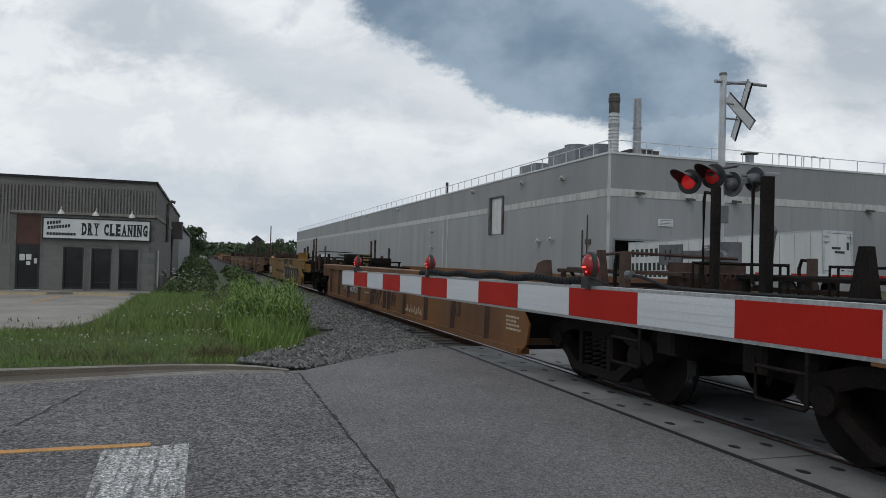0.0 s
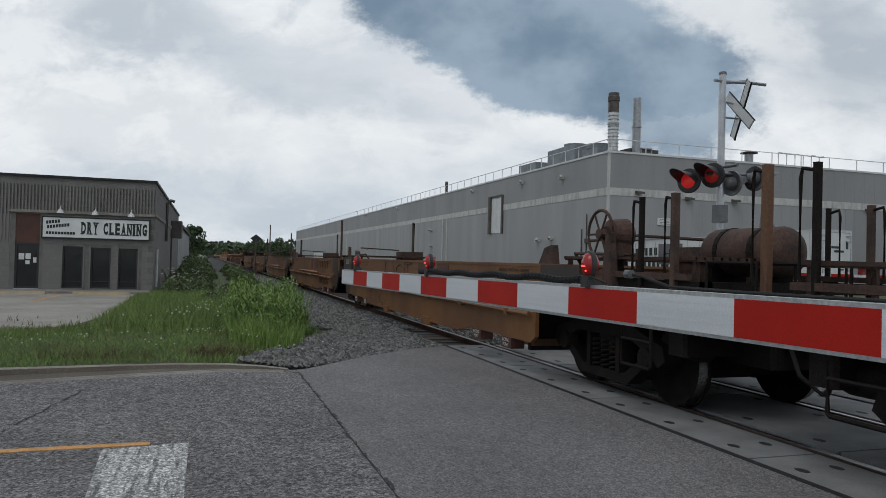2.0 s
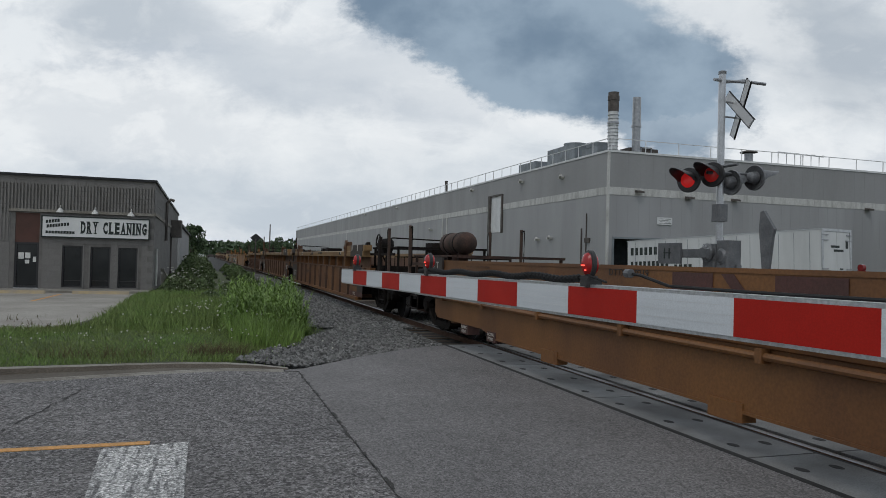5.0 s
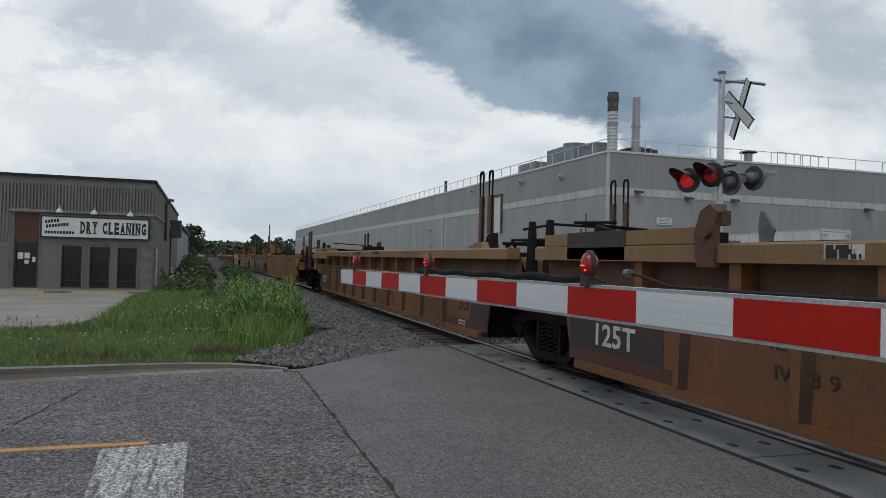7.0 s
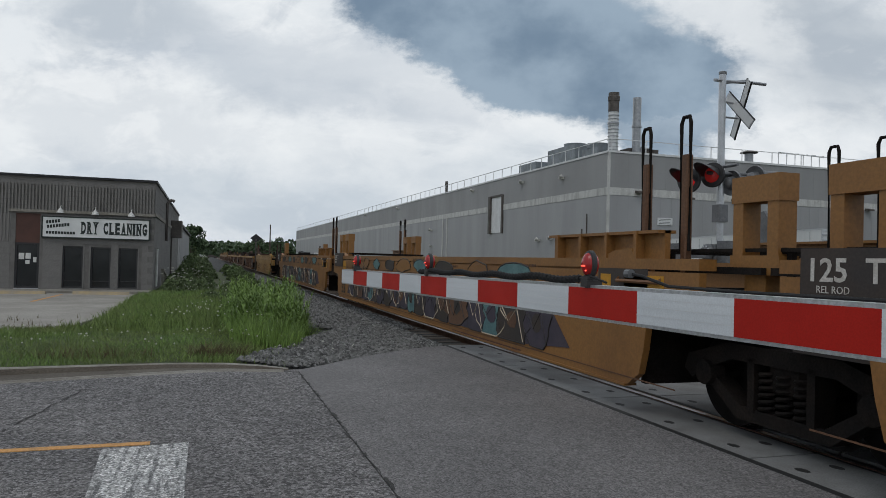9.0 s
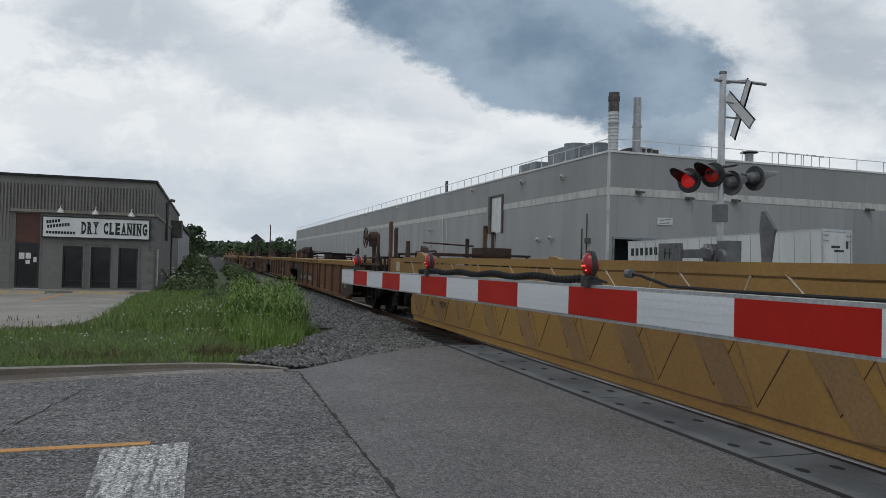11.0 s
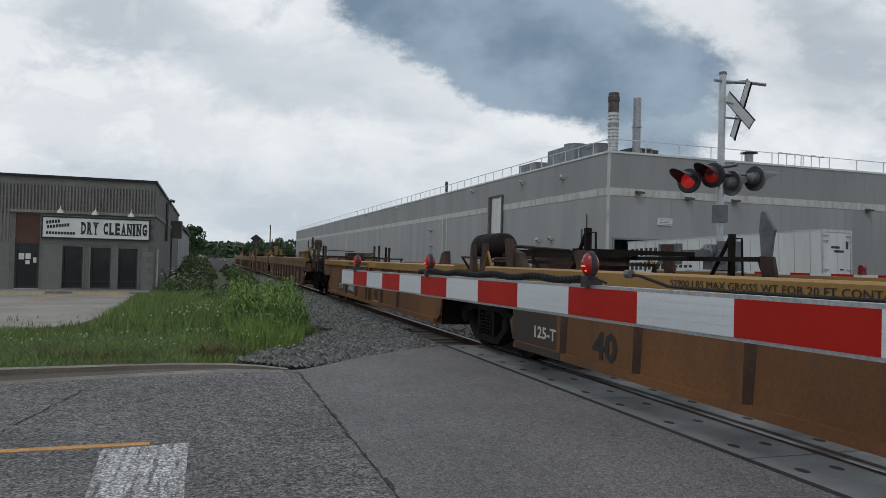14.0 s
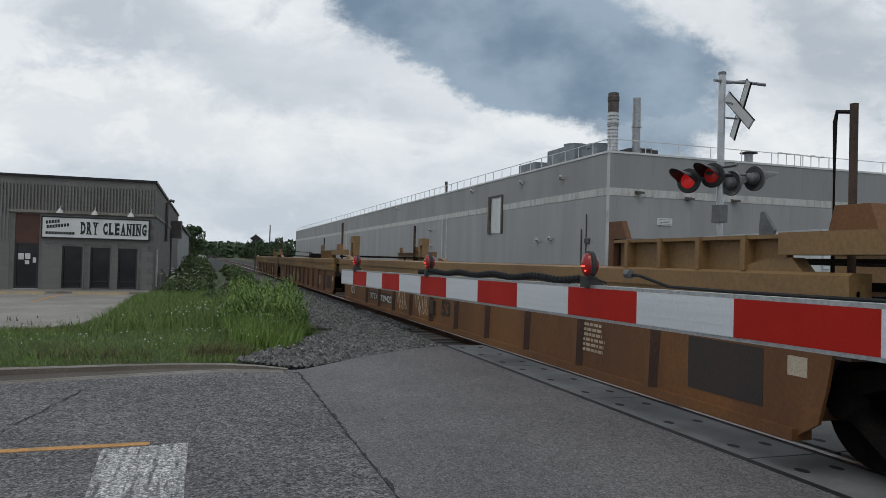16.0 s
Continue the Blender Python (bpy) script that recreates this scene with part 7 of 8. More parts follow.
while yy > 3.2:
    wd = rg.uniform(0.55, 0.95)
    shape(B, [(yy, 0.95), (yy - wd * 0.5, 1.05), (yy - wd, 0.9), (yy - wd * 0.8, 0.4), (yy - wd * 0.3, 0.32), (yy - 0.05, 0.45)], M_LETTERDARK, label="black block graffiti letter")
    shape(B, [(yy - wd * 0.2, 0.85), (yy - wd * 0.32, 0.88), (yy - wd * 0.62, 0.42), (yy - wd * 0.5, 0.4)], M_CREAM, -1.541)
    line_(B, [(yy, 0.97), (yy - wd * 0.5, 1.07), (yy - wd, 0.92), (yy - wd * 0.8, 0.38)], M_CREAM, 0.018)
    yy -= wd + 0.03
shape(B, [(18.2, 0.95), (17.2, 1.0), (16.4, 0.85), (16.3, 0.45), (17.0, 0.35), (18.0, 0.4)], M_LETTERDARK)
for k in range(8):
    line_(B, [(18.1 - k * 0.2, 0.9), (17.9 - k * 0.2, 0.5), (17.75 - k * 0.2, 0.8)], M_CREAM, 0.012, -1.545)
shape(B, [(9.4, 1.36), (7.2, 1.38), (7.6, 1.12), (9.0, 1.12)], M_LETTERDARK)
shape(B, [(6.6, 1.36), (5.2, 1.38), (5.6, 1.12), (6.4, 1.12)], M_LETTERDARK)

cu = [53.4, 69.2, 84.2, 99.55, 115.1, 130.7]
C = []
for k in range(5):
    c = add(cu[k], cu[k + 1] - cu[k], "low", 1.45, CM, k == 0, k == 4, "gbdr" if k == 0 else "gTq" if k == 3 else "g", "gPcr" if k == 4 else "gdr", "empty orange-brown low-sill container well with round side rods")
    P = cu[k + 1] - cu[k]
    if k in (1, 2, 4):
        end_posts(c, (1.32, 2.72, M_POST, 0.085))
    part("number_plate", Mesh().box(-1.5, -1.46, P - 1.95, P - 0.8, 1.14, 1.5), M_DARKPAINT, c, "black end plate")
    write(c, "125 T", P - 1.12, 1.29, 0.19, M_LETTER, 0.66, x=-1.502)
    jack0, jack1 = (2.5 if k == 0 else 2.1), (2.5 if k == 4 else 2.1)
    write(c, "DTTX 760219", P * 0.52, 1.34, 0.1, M_LETTERDARK, 0.72, x=-1.46)
    part("maroon_emblem", Mesh().box(-1.458, -1.452, P * 0.45, P * 0.45 - 0.55, 1.02, 1.4).prism([(P * 0.45 - 0.65, 1.4), (P * 0.45 - 0.8, 1.4), (P * 0.45 - 1.2, 1.02), (P * 0.45 - 1.05, 1.02)], "x", -1.458, -1.452).box(-1.458, -1.452, P * 0.45 - 1.9, P * 0.45 - 1.25, 1.02, 1.4), M_MAROON, c, "faded maroon block emblem")
    for y in (jack0, jack0 + 1.15, P - jack1 - 1.85, P - jack1 - 0.7):
        write(c, "JACKING", y + 0.14, 0.365, 0.07, M_LETTER, 0.26, x=-1.505)
        write(c, "POINT", y + 0.11, 0.30, 0.07, M_LETTER, 0.2, x=-1.505)
    small_print(c, P * 0.8, 1.36, 1.0, 2, M_TTX_RUST, 0.07, -1.46)
    patch(c, 0.55, 1.55, 0.98, 1.44, M_DARKPAINT, -1.46)
    for sx in (-1, 1):
        if k:
            part("end_skirt", Mesh().prism([(0.5, 0.96), (1.22, 0.96), (1.22, 0.4), (0.85, 0.5)], "x", *sorted((sx * 1.38, sx * 1.43))), M_DARKPAINT, c, "black painted end plate")
        if k < 4:
            part("end_skirt", Mesh().prism([(P - 0.45, 0.96), (P - 1.22, 0.96), (P - 1.22, 0.4), (P - 0.95, 0.45)], "x", *sorted((sx * 1.38, sx * 1.43))), M_DARKPAINT, c, "black painted end plate")
    if k:
        patch(c, 1.2, 1.45, 0.45, 0.89, M_DARKPAINT, -1.491)
    if k < 4:
        patch(c, P - 1.75, P - 1.2, 0.45, 0.89, M_DARKPAINT, -1.491)
    write(c, "SIDE BRG SET - UP HGT 5-1/16 + - 1/16 FEMALE", 2.92, 1.33, 0.07, M_LETTERDARK, 1.02, x=-1.458)
    write(c, "SIDE BRG SET - UP HGT 5-3/16 + - 1/16 MALE", 2.92, 1.25, 0.07, M_LETTERDARK, 0.98, x=-1.458)
c0 = CARS[3][0]
end_posts(c0, (-0.31, 2.16, M_IRON, 0.075), (-0.87, 2.16, M_POST, 0.1))
reservoir(c0, -0.2, -0.72, 1.62, 0.25, 1.0, M_RUSTIRON)
for q in (-1.05, -0.4):
    part("saddle", Mesh().box(-0.42, 0.02, q, q + 0.08, 0.98, 1.45), M_IRON, c0)
part("end_frame", Mesh().box(-1.2, 1.2, -1.3, -1.22, 1.22, 1.32).box(-1.2, -1.12, -1.3, 0.4, 1.22, 1.32).box(1.12, 1.2, -1.3, 0.4, 1.22, 1.32), M_IRON, c0, "black frame over the end platform")
for cy, cz, ry, rz in ((10.95, 0.56, 0.28, 0.17), (10.45, 0.55, 0.2, 0.15), (10.45, 0.55, 0.07, 0.05), (10.05, 0.53, 0.16, 0.16), (9.9, 0.46, 0.2, 0.08)):
    line_(c0, [(cy + ry * math.cos(a), cz + rz * math.sin(a) * (1.0 if math.cos(a) < 0.3 else 0.7)) for a in [j * math.tau / 12 for j in range(13)]], M_MAROON, 0.005, -1.491)
for pts in ([(9.95, 1.0), (9.9, 1.38)], [(9.25, 1.38), (8.95, 1.15), (8.85, 1.0)], [(8.95, 1.12), (8.8, 1.3), (8.5, 1.36), (8.2, 1.3), (8.05, 1.02)], [(7.95, 1.02), (7.95, 1.38), (7.2, 1.3), (6.9, 1.05)], [(9.3, 1.02), (9.2, 1.18), (9.1, 1.05), (9.2, 1.0)]):
    line_(c0, pts, M_MAROON, 0.008, -1.454)
cc = CARS[4][0]
for k in range(6):
    line_(cc, [(4.6 - k * 0.4, 1.1), (4.5 - k * 0.4, 1.36), (4.3 - k * 0.4, 1.34), (4.25 - k * 0.4, 1.12)], M_TTX_RUST, 0.012, -1.46)
    line_(cc, [(4.2 - k * 0.35, 0.55), (4.1 - k * 0.35, 0.82), (3.95 - k * 0.35, 0.74), (4.0 - k * 0.35, 0.52)], M_TTX_RUST, 0.012, -1.5)

du = [134.4, 153.2, 171.9, 190.8]
for k in range(3):
    P = du[k + 1] - du[k]
    c = add(du[k], P, "recess", 1.65, DM, k == 0, k == 2, ("gPdb", "gd", "gd")[k], ("gd", "gd", "gd")[k], "empty tan ribbed well car with a deep recessed top chord", last_rib=P - 3.35, gap=1.36)
    patch(c, 1.25, 2.0, 0.4, 1.08, M_DARKPAINT)
    small_print(c, 1.95, 0.98, 0.8, 4, M_LETTER)
    patch(c, P - 3.1, P - 1.3, 0.4, 1.08, M_DARKPAINT)
    patch(c, P - 3.4, P - 1.3, 0.39, 0.52, M_MAROON, -1.473)
    patch(c, 1.3, 3.2, 0.39, 0.52, M_MAROON, -1.473)
    write(c, "125T", P - 1.82, 0.6, 0.32, M_LETTER, 0.82, bold=0.006)
    write(c, "53", 2.58, 0.66, 0.34, M_LETTERDARK, 0.52, bold=0.008)
    write(c, "DTTX 788185", P * 0.476, 1.55, 0.11, M_LETTERDARK, 0.85, x=-1.536, bold=0.002)
    write(c, "IL 53 1", P - 4.4, 0.86, 0.16, M_LETTERDARK, 0.6)
    write(c, "IW 8 9", P - 4.45, 0.64, 0.16, M_LETTERDARK, 0.6)
    write(c, "LD LMT", P - 6.3, 0.82, 0.16, M_LETTERDARK, 0.8)
    write(c, "JACK IN THIS AREA", 2.55, 0.46, 0.05, M_LETTER, 0.36)
    write(c, "EMPTY CAR ONLY", 2.54, 0.41, 0.05, M_LETTER, 0.32)
    patch(c, P * 0.55, P * 0.58, 1.52, 1.63, M_LETTERDARK, -1.532)
    small_print(c, P * 0.6, 1.6, 0.9, 2, M_TTX_RUST, 0.06, -1.536)
    for j in range(4):
        shape(c, [(P * 0.5 - j * 0.7, 1.0), (P * 0.5 - 0.12 - j * 0.7, 1.0), (P * 0.5 - 0.5 - j * 0.7, 0.5), (P * 0.5 - 0.38 - j * 0.7, 0.5)], M_TTX_RUST, -1.474, "faded_emblem")
    if k == 2:
        for sx in (-1, 1):
            part("end_beam", Mesh().box(*sorted((sx * 1.25, sx * 1.54)), P - 3.0, P + 0.4, 1.4, 1.57, ch=0.01), M_TAN, c, "tan beam over the end sill")
            part("end_beam", Mesh().prism([(P - 3.0, 1.575), (P - 0.12, 1.575), (P - 0.12, 1.65), (P + 0.06, 1.7), (P + 0.06, 1.78), (P - 3.0, 1.78)], "x", *sorted((sx * 1.2, sx * 1.5))), M_TAN, c, "upper tan guide beam")
            part("beam_foot", Mesh().box(*sorted((sx * 1.28, sx * 1.5)), P - 0.05, P + 0.25, 0.98, 1.4), M_TAN, c)
            for dy in (1.3, 1.42):
                part("flared_guide", Mesh().prism([(P + dy - 0.02, 1.2), (P + dy + 0.06, 1.2), (P + dy + 0.22, 2.0), (P + dy + 0.02, 2.0)], "x", *sorted((sx * 0.9, sx * 0.96))), M_RUSTIRON, c)
        part("long_cylinder", Mesh().turn([(-1.2, 0.05), (-1.15, 0.14), (1.15, 0.14), (1.2, 0.05)], (-0.85, P + 0.6, 1.45), "y", 16), M_IRON, c, "dark lying cylinder", smooth=True)
    if k == 2:
        end_posts(c, (P + 1.43, 2.12, M_POST, 0.08), (P + 1.0, 2.13, M_POST, 0.085))
    if k == 2:
        tall_loops(c, 2.25, 2.5, 2.9, M_TTX_RUST)
        tall_loops(c, 1.85, 2.5, 2.88, M_TTX_RUST)
    if k < 2:
        for sx in (-1, 1):
            xs = sorted((sx * 1.32, sx * 1.52))
            part("raised_beam", Mesh().box(*xs, 0.9, 3.7, 1.65, 1.8), M_TAN, c, "raised guide beam")
            xs = sorted((sx * 1.31, sx * 1.53))
            part("dark_sleeve", Mesh().box(*xs, 1.1, 2.75, 1.64, 1.81), M_DARKPAINT, c, "black painted sleeve")
            part("raised_beam", Mesh().box(*sorted((sx * 1.32, sx * 1.52)), P - 3.6, P - 0.7, 1.65, 1.79), M_TAN, c, "raised guide beam")
            part("dark_sleeve", Mesh().box(*sorted((sx * 1.31, sx * 1.53)), P - 2.5, P - 1.3, 1.5, 1.8), M_DARKPAINT, c, "black painted sleeve")
            for q in (3.5, P - 3.75):
                lug = Mesh().prism([(q - 0.12, 1.45), (q + 0.1, 1.45), (q + 0.14, 1.72), (q + 0.06, 1.92), (q - 0.06, 1.97), (q - 0.16, 1.9), (q - 0.12, 1.8)], "x", *sorted((sx * 1.5, sx * 1.56)))
                lug.turn([(-0.05, 0.05), (0.05, 0.05)], (sx * 1.55, q - 0.04, 1.74), "x", 12).box(*sorted((sx * 1.36, sx * 1.5)), q - 0.1, q + 0.06, 1.8, 1.92, ch=0.02)
                part("guide_lug", lug, M_TTX_RUST, c, "bent iron lug on the chord")
        for q in (4.6, P - 4.95):
            patch(c, q - 0.32, q, 1.525, 1.625, M_LETTER, -1.532, "placard", "pale printed placard")
            small_print(c, q - 0.02, 1.605, 0.28, 3, M_LETTERDARK, 0.03, -1.539)
        patch(c, 2.5, 2.58, 1.64, 1.812, M_LETTER, -1.531)
        patch(c, 1.75, 1.82, 1.64, 1.812, M_LETTER, -1.531)
        patch(c, 1.1, 2.75, 1.5, 1.64, M_DARKPAINT)

def blot(rnd, cy, cz, ry, rz, lo, hi, n=18):
    """An uneven closed outline round a centre, kept between two heights."""
    out = []
    for q in range(n):
        a = q * math.tau / n
        r = rnd.uniform(0.72, 1.12)
        out.append((cy + ry * r * math.cos(a), min(hi, max(lo, cz + rz * r * math.sin(a)))))
    return out


def sprayed(c, seed, P):
    """Large overlapping sprayed letters in dull violet and teal with dark and cream outlines."""
    rnd = random.Random(seed)
    shape(c, [(P - 2.9, 0.45), (P - 3.4, 0.95), (P - 6, 0.99), (P * 0.5, 0.9), (5.2, 0.98), (3.2, 0.92), (2.7, 0.5), (4.0, 0.4), (P * 0.5, 0.42), (P - 5, 0.4)], M_PURPLE, -1.534, label="violet sprayed ground colour")
    y, j = P - 3.6, 0
    while y > 3.2:
        ry = rnd.uniform(0.3, 0.62)
        mt = (M_PURPLE, M_DARKPAINT, M_TTX_RUST, M_PURPLE, M_TEAL, M_DARKPAINT)[j % 6]
        ring = blot(rnd, y, rnd.uniform(0.62, 0.76), ry, 0.36, 0.4, 0.99)
        shape(c, ring, mt, -1.538 - 0.0012 * (j % 4), label="sprayed graffiti letter")
        line_(c, ring + ring[:1], M_LETTERDARK if j % 4 else M_CREAM, 0.012, -1.537)
        hole = blot(rnd, y + rnd.uniform(-0.1, 0.1), 0.7, ry * 0.35, 0.13, 0.45, 0.95, 9)
        shape(c, hole, (M_PURPLE, M_TTX_RUST, M_DARKPAINT, M_PURPLE)[j % 4], -1.5435)
        line_(c, [(y + ry * 0.8, 0.9), (y + ry * 0.2, rnd.uniform(0.55, 0.7)), (y - ry * 0.3, 0.85), (y - ry * 0.7, rnd.uniform(0.42, 0.6))], M_CREAM if j % 2 else M_LETTERDARK, 0.009, -1.541)
        if j % 2:
            up = blot(rnd, y, 1.33, ry * 1.1, 0.14, 1.16, 1.47, 12)
            shape(c, up, (M_SAND, M_DARKPAINT, M_TEAL)[j % 3], -1.538)
            line_(c, up + up[:1], M_LETTERDARK, 0.011, -1.536)
        y -= ry * 1.45
        j += 1


eu = [194.9, 214.4, 233.6, 252.8]
for k in range(3):
    P = eu[k + 1] - eu[k]
    c = add(eu[k], P, "smooth", 1.52, SM, k == 0, k == 2, ("gd", "gxf", "gxf")[k], ("gx", "gx", "gPx")[k], "empty tan-yellow smooth-sided well car" + (" with teal and violet graffiti" if k else ""))
    write(c, "DTTX 767323", P * 0.485, 1.40, 0.11, M_LETTERDARK, 0.85)
    part("number_plate", Mesh().box(-1.55, -1.5, P - 2.1, P - 0.66, 1.2, 1.6), M_DARKPAINT, c, "black end plate")
    write(c, "125  T", P - 0.71, 1.38, 0.22, M_LETTER, 0.62, x=-1.552, bold=0.004)
    write(c, "REL ROD", P - 0.8, 1.3, 0.07, M_LETTER, 0.27, x=-1.552)
    if k:
        tall_loops(c, 1.7, 2.48, 2.85, M_TTX_RUST)
        tall_loops(c, 1.06, 2.5, 2.86, M_TTX_RUST)
        part("end_loop", Mesh().tube([(-1.5, 1.7, 1.35), (-1.56, 1.7, 1.3), (-1.56, 1.0, 1.3), (-1.5, 1.0, 1.35)], 0.02, 6), M_TTX, c, "bent bar across the end")
        patch(c, 1.2, 2.1, 1.12, 1.44, M_DARKPAINT)
        patch(c, 1.85, 2.05, 1.16, 1.36, M_AMBER, -1.534)
    else:
        end_posts(c, (-0.21, 2.52, M_POST, 0.09), (-0.81, 2.54, M_POST, 0.1))
    write(c, "53", P - 1.95, 0.42, 0.42, M_LETTERDARK, 0.6, bold=0.008)
    patch(c, P - 2.5, P - 2.1, 1.1, 1.36, M_AMBER)
    patch(c, 0.95, 1.6, 1.1, 1.36, M_AMBER)
    for j, tx in enumerate(("53", "48", "45", "40")):
        write(c, tx, P - 2.7 - j * 0.75, 1.16, 0.15, M_LETTERDARK, 0.2)
        write(c, tx, 3.1 + j * 0.75, 1.16, 0.15, M_LETTERDARK, 0.2)
    small_print(c, P * 0.4, 1.36, 1.3, 1, M_TTX_RUST)
    small_print(c, 6.8, 0.3, 3.0, 1, M_MAROON)
    small_print(c, 4.6, 1.42, 1.0, 4, M_TTX_RUST, 0.06)
    line_(c, [(P * 0.46, 0.62), (P * 0.45, 0.55), (P * 0.44, 0.68)], M_TTX_RUST, 0.014)
    if k:
        sprayed(c, 70 + k, P)

F = add(256.3, 15.8, "smooth", 1.5, YM, True, True, "gPd", "gdr", "empty bright yellow smooth well car with faint outline graffiti")
for k in range(9):
    y = 14.0 - k * 1.25
    line_(F, [(y, 0.95), (y - 0.3, 0.5), (y - 0.55, 0.9), (y - 0.8, 0.42), (y - 1.1, 0.88)], M_TTX_RUST, 0.014)
    shape(F, [(y, 0.9), (y - 0.35, 0.93), (y - 0.75, 0.4), (y - 0.45, 0.38)], M_TAN)
    line_(F, [(y + 0.2, 1.42), (y - 0.1, 1.18), (y - 0.6, 1.2), (y - 0.7, 1.4)], M_CREAM, 0.014)
for sx in (-1, 1):
    part("end_plate", Mesh().box(*sorted((sx * 1.4, sx * 1.525)), 14.81, 15.95, 1.0, 1.48, ch=0.02), M_YEL, F, "rounded yellow end plate")
patch(F, 15.1, 15.4, 1.2, 1.4, M_CREAM, -1.528)
end_posts(F, (15.8 + 1.4, 2.36, M_TTX_RUST, 0.11), (15.8 + 0.86, 2.19, M_POST, 0.09))
write(F, "BOAK-MOM", 12.75, 0.62, 0.18, M_LETTERDARK, 0.9, shear=0.2)

def joint_gear(c, P):
    """Bent rusty guide plates, braced posts and a black frame over the joint between two wells."""
    for sx in (-1, 1):
        for y, z in ((P - 1.55, 1.8), (P - 3.65, 1.62)):
            part("bent_guide", Mesh().prism([(y - 0.1, 1.3), (y + 0.12, 1.3), (y + 0.26, z - 0.02), (y + 0.18, z), (y - 0.02, z - 0.01)], "x", *sorted((sx * 1.3, sx * 1.35))), M_RUSTIRON, c, "bent rusty guide plate")
        part("braced_post", Mesh().box(*sorted((sx * 1.02, sx * 1.1)), P - 3.24, P - 3.19, 0.98, 1.9).tube([(sx * 1.06, P - 3.2, 1.88), (sx * 1.06, P - 2.8, 1.32)], 0.028, 6), M_IRON, c, "black post with a slanting brace")
        part("hand_hold", Mesh().tube([(sx * 1.06, P - 3.22, 1.84), (sx * 1.06, P - 3.4, 1.84), (sx * 1.06, P - 3.43, 1.32)], 0.016, 6), M_IRON, c)
        part("frame_rail", Mesh().box(*sorted((sx * 0.9, sx * 1.0)), P - 3.8, P - 0.4, 1.54, 1.6), M_IRON, c, "black rail of the end frame")
        part("chord_tent", Mesh().tube([(sx * 1.42, P - 1.0, 1.38), (sx * 1.42, P - 0.85, 1.6), (sx * 1.42, P - 0.7, 1.38)], 0.02, 6), M_YEL, c)
    for y in (P - 2.6, P - 1.2, P - 0.5):
        part("frame_bar", Mesh().box(-0.9, 0.9, y - 0.07, y + 0.07, 1.6, 1.66), M_IRON, c)


gu = [275.6, 292.0, 306.8, 322.0, 337.3, 352.6]
for k in range(5):
    P = gu[k + 1] - gu[k]
    c = add(gu[k], P, "ribs", 1.39, GM, k == 0, k == 4, ("gbhr", "dcgr", "dckr", "dgry", "dckry")[k], ("dgr", "dgr", "dgry", "dgr", "gr")[k], "empty orange-brown ribbed 40-foot well car with a yellow top chord", last_rib={0: P - 4.05, 4: P - 4.93}.get(k, P - 3.4), gap=1.52)
    mid = P / 2
    if k < 4:
        patch(c, P - 3.45, P - 1.95, 0.415, 1.12, M_DARKPAINT, -1.471)
        patch(c, P - 3.45, P - 2.15, 0.322, 0.413, M_DARKPAINT, -1.521)
        joint_gear(c, P)
        write(c, "125-T", P - 2.6 if k else P - 3.2, 0.52, 0.2, M_LETTER, 0.64, x=-1.476, bold=0.004)
        if k != 1:
            patch(c, 1.25, 2.85, 0.415, 1.12, M_DARKPAINT, -1.471)
            patch(c, 1.5, 2.85, 0.322, 0.413, M_DARKPAINT, -1.521)
            small_print(c, 2.62, 0.8, 0.5, 5, M_CREAM, 0.055, -1.476)
    if k in (0, 4):
        q = P - 4.25 if k == 0 else P - 3.71
        patch(c, q - 0.85, q + 0.08, 0.47, 0.78, M_DARKPAINT, -1.471)
        patch(c, q - 2.75, q - 1.3, 0.45, 0.8, M_DARKPAINT, -1.471)
        write(c, "DTTX", q, 0.53, 0.22, M_LETTER, 0.68, x=-1.476)
        write(c, "740613", q - 1.48, 0.52, 0.25, M_LETTER, 1.12, x=-1.476, bold=0.006)
    if k:
        write(c, "40", P - 4.12 if k < 4 else P - 8.65, 0.46, 0.4, M_LETTERDARK, 0.48, x=-1.476, bold=0.012)
    if k == 0:
        end_posts(c, (-0.77, 2.06, M_POST, 0.09))
        part("post_brace", Mesh().tube([(-1.22, -0.77, 1.7), (-1.22, -1.35, 1.0)], 0.03, 6), M_IRON, c)
    if k == 4:
        end_posts(c, (P + 1.4, 1.92, M_IRON, 0.08), (P + 0.86, 1.9, M_POST, 0.11))
    # worn emblem plates
    if k in (1, 2, 3):
        patch(c, mid - 3.4, mid - 1.2, 0.36, 1.0, M_DARKPAINT, -1.471)
        q = mid - 1.36
        strokes = []
        # three slanted blocks, each worn into stripes
        for j in range(3):
            x0 = q - j * 0.7
            for r, (w0, w1) in enumerate(((0.0, 0.62), (0.04, 0.6), (0.2, 0.44), (0.22, 0.46), (0.24, 0.48), (0.26, 0.52))):
                z1, dx = 0.84 - r * 0.072, 0.025 * r
                strokes.append([(x0 - w0 - dx, z1), (x0 - w1 - dx, z1), (x0 - w1 - dx - 0.02, z1 - 0.052), (x0 - w0 - dx - 0.02, z1 - 0.052)])
        for ring in strokes:
            shape(c, ring, M_CREAM, -1.476, "worn_emblem", "worn cream block emblem")
    write(c, "52900 LBS MAX GROSS WT FOR 20 FT CONTAINERS", mid + 2.1, 1.28, 0.085, M_LETTERDARK, 2.5, x=-1.536)
    patch(c, mid - 1.4, mid - 0.6, 1.26, 1.36, M_AMBER, -1.532)
    small_print(c, mid - 1.0, 0.42, 0.5, 1, M_CREAM, 0.05, -1.476)

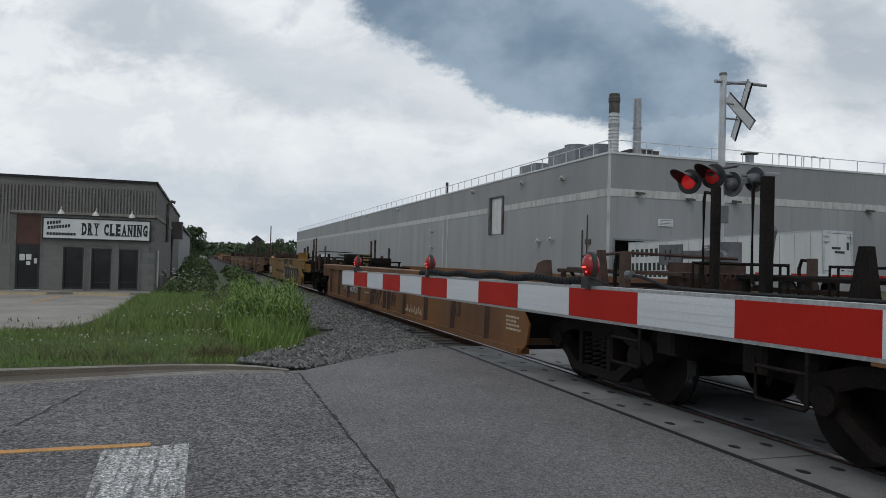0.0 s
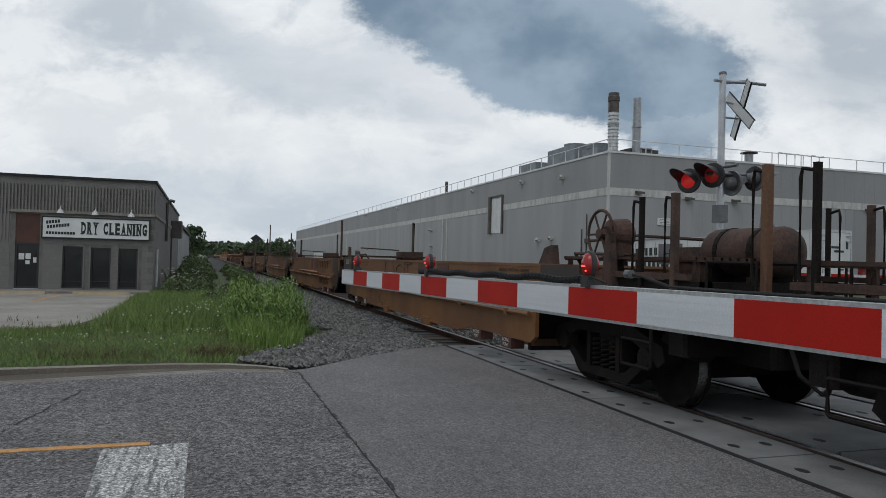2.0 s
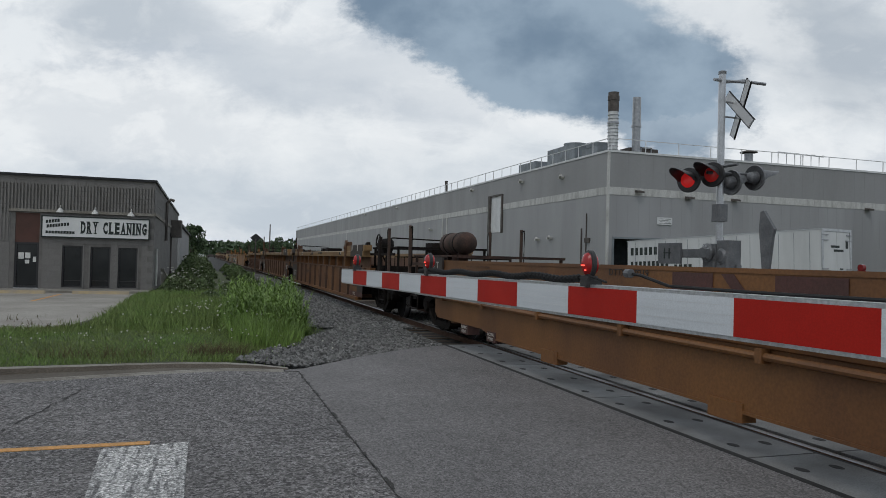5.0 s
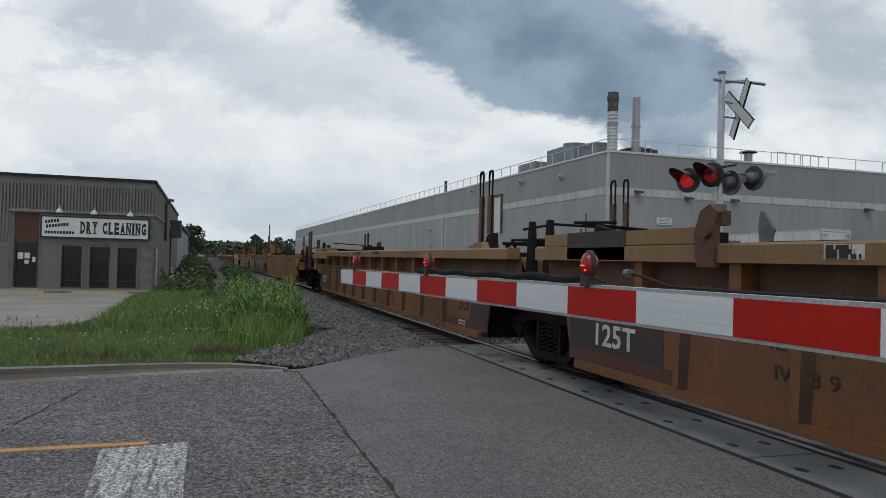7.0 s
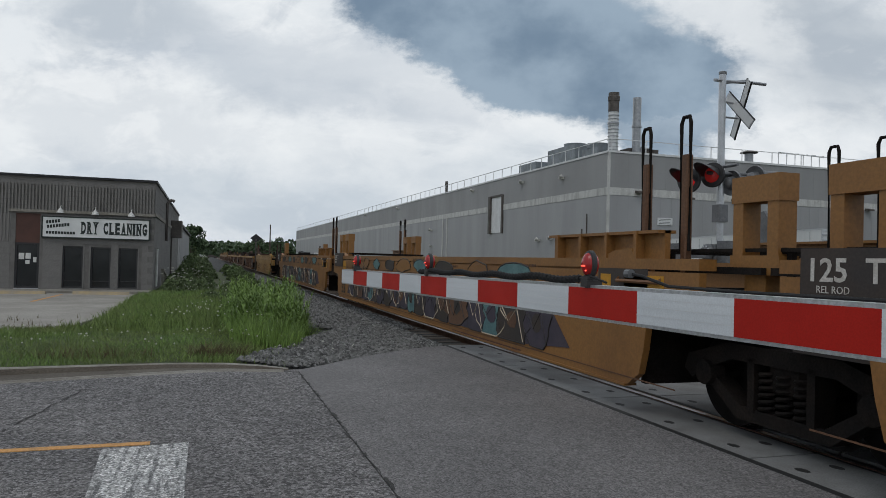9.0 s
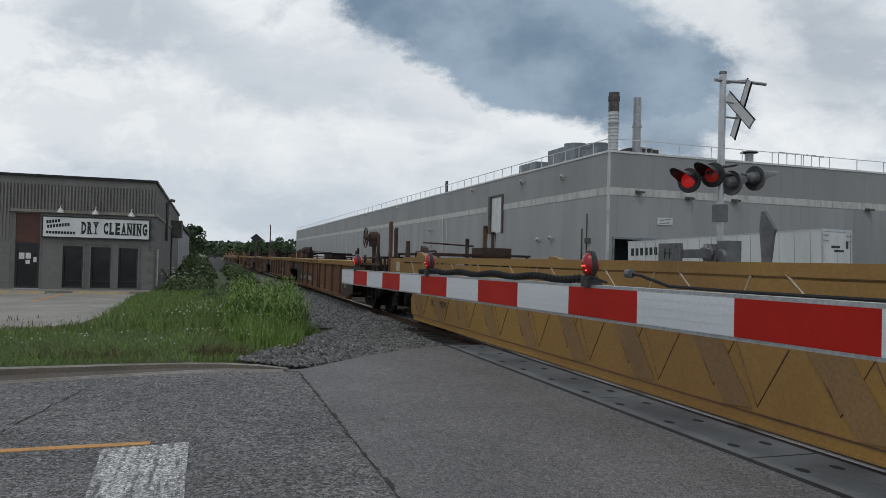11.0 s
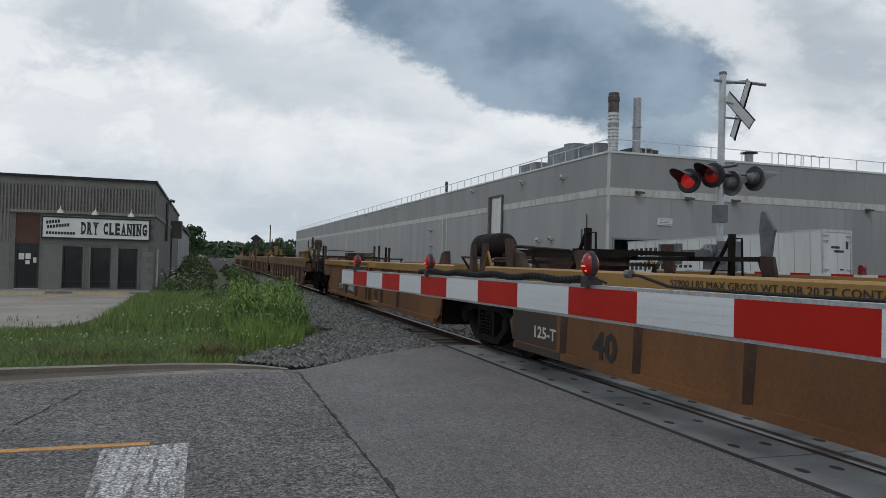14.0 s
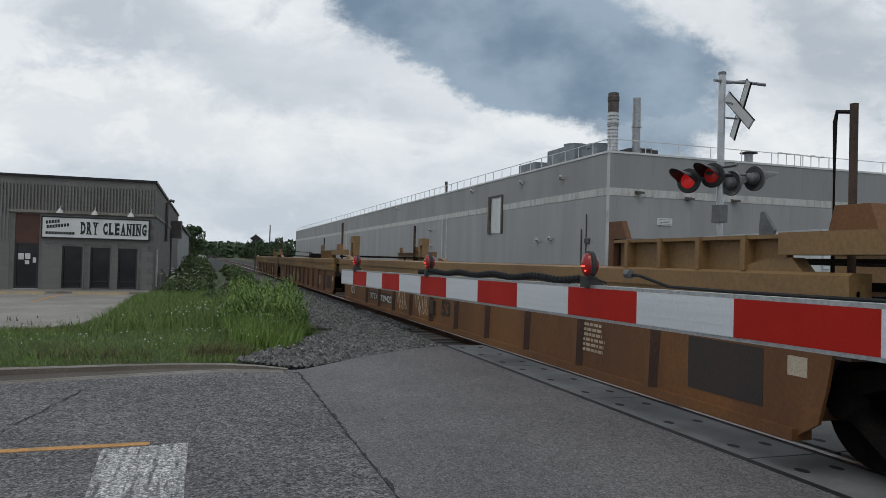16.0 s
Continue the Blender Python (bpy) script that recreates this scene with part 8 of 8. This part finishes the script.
hu = [356.1, 376.0, 395.8, 415.5, 435.3]
for k in range(4):
    P = hu[k + 1] - hu[k]
    c = add(hu[k], P, "band", 1.44, HM if k == 0 else (M_TTX, M_TAN, M_TTX), k == 0, k == 3, ("gbhdfr", "gf", "gf", "gf")[k], ("gx", "gx", "gd", "gPd")[k], "empty rusty brown ribbed well car with tan top plates", last_rib=P - 4.5, gap=1.4)
    write(c, "DTTX", P - 4.8, 0.47, 0.2, M_LETTER, 0.9)
    patch(c, P - 7.2, P - 5.9, 0.44, 0.66, M_DARKPAINT)
    patch(c, P - 5.8, P - 4.7, 0.44, 0.66, M_DARKPAINT)
    write(c, "729423", P - 6.0, 0.47, 0.2, M_LETTER, 1.1, bold=0.004)
    write(c, "125", P - 2.25, 0.48, 0.28, M_LETTER, 0.6)
    write(c, "53", P - 10.7, 0.5, 0.36, M_LETTERDARK, 0.5, bold=0.008)
    for q, n in ((P - 7.4, 5), (P - 8.9, 6)):
        for j in range(n):
            w, hh, ph = 0.1 + 0.05 * (j % 3), 0.13 + 0.05 * ((j * 2) % 3), 0.9 * j
            line_(c, [(q - 0.1 - j * 0.19 + w * math.cos(ph + a * 0.55), 0.64 - 0.03 * (j % 4) + hh * math.sin(ph + a * 0.8)) for a in range(9)], M_CREAM, 0.009)
    write(c, "52900 LBS MAX GROSS WT FOR 20 FT CONTAINER", P - 6.6, 1.27, 0.1, M_LETTERDARK, 2.5)
    patch(c, P - 10.6, P - 9.9, 1.14, 1.24, M_AMBER)
    for j, tx in enumerate(("53", "48", "45", "40")):
        write(c, tx, 2.2 + j * 0.75, 1.16, 0.13, M_LETTERDARK, 0.2)
    patch(c, 1.5, 2.0, 1.28, 1.4, M_AMBER)
    patch(c, 0.6, 1.12, 1.2, 1.4, M_AMBER)
    small_print(c, 4.1, 0.8, 0.6, 6, M_CREAM, 0.055)
    patch(c, 0.84, 1.02, 0.7, 0.84, M_CREAM)
    if k:
        patch(c, 1.26, 2.15, 0.42, 0.86, M_DARKPAINT)
        end_posts(c, (0.72, 2.62, M_POST, 0.07))
        for sx in (-1, 1):
            part("end_beam", Mesh().box(*sorted((sx * 1.3, sx * 1.53)), -0.9, 1.08, 1.56, 1.72, ch=0.01), M_TAN, c, "tan beam over the joint")
            part("stop_plate", Mesh().prism([(3.36, 1.3), (3.46, 1.3), (3.46, 1.9), (3.22, 1.9), (3.12, 1.72), (3.36, 1.72)], "x", *sorted((sx * 1.44, sx * 1.5))), M_TTX, c, "upright end plate of the guide")
            part("stop_box", Mesh().prism([(0.35, 1.72), (0.75, 1.72), (0.7, 1.9), (0.42, 1.9)], "x", *sorted((sx * 1.25, sx * 1.4))), M_TTX, c)
    else:
        end_posts(c, (-0.04, 2.0, M_POST, 0.09), (-0.92, 2.0, M_POST, 0.1))
    part("side_pocket", Mesh().box(-1.52, -1.47, P - 10.35, P - 10.05, 0.48, 0.72), M_DARKPAINT, c)


# ---------------- what moves ----------------
def motions():
    for c, u in CARS:
        walk(c, [(t, pose(TRACK, u - SPEED * t, 0)) for t in (0.0, 4.0, 8.0, 12.0, 16.0)])
    # the clouds drift slowly to the left
    base = pose(0, 0, 1.45, 90.94, 0, -18.037) @ pose(0, 0, 0, 0, 0, 1.51)
    walk(SKY, [(t, pose(0, 0, 0, 0, 0, 0.2 + 1.6 * t / 16) @ base) for t in (0.0, 4.0, 8.0, 12.0, 16.0)])


motions()
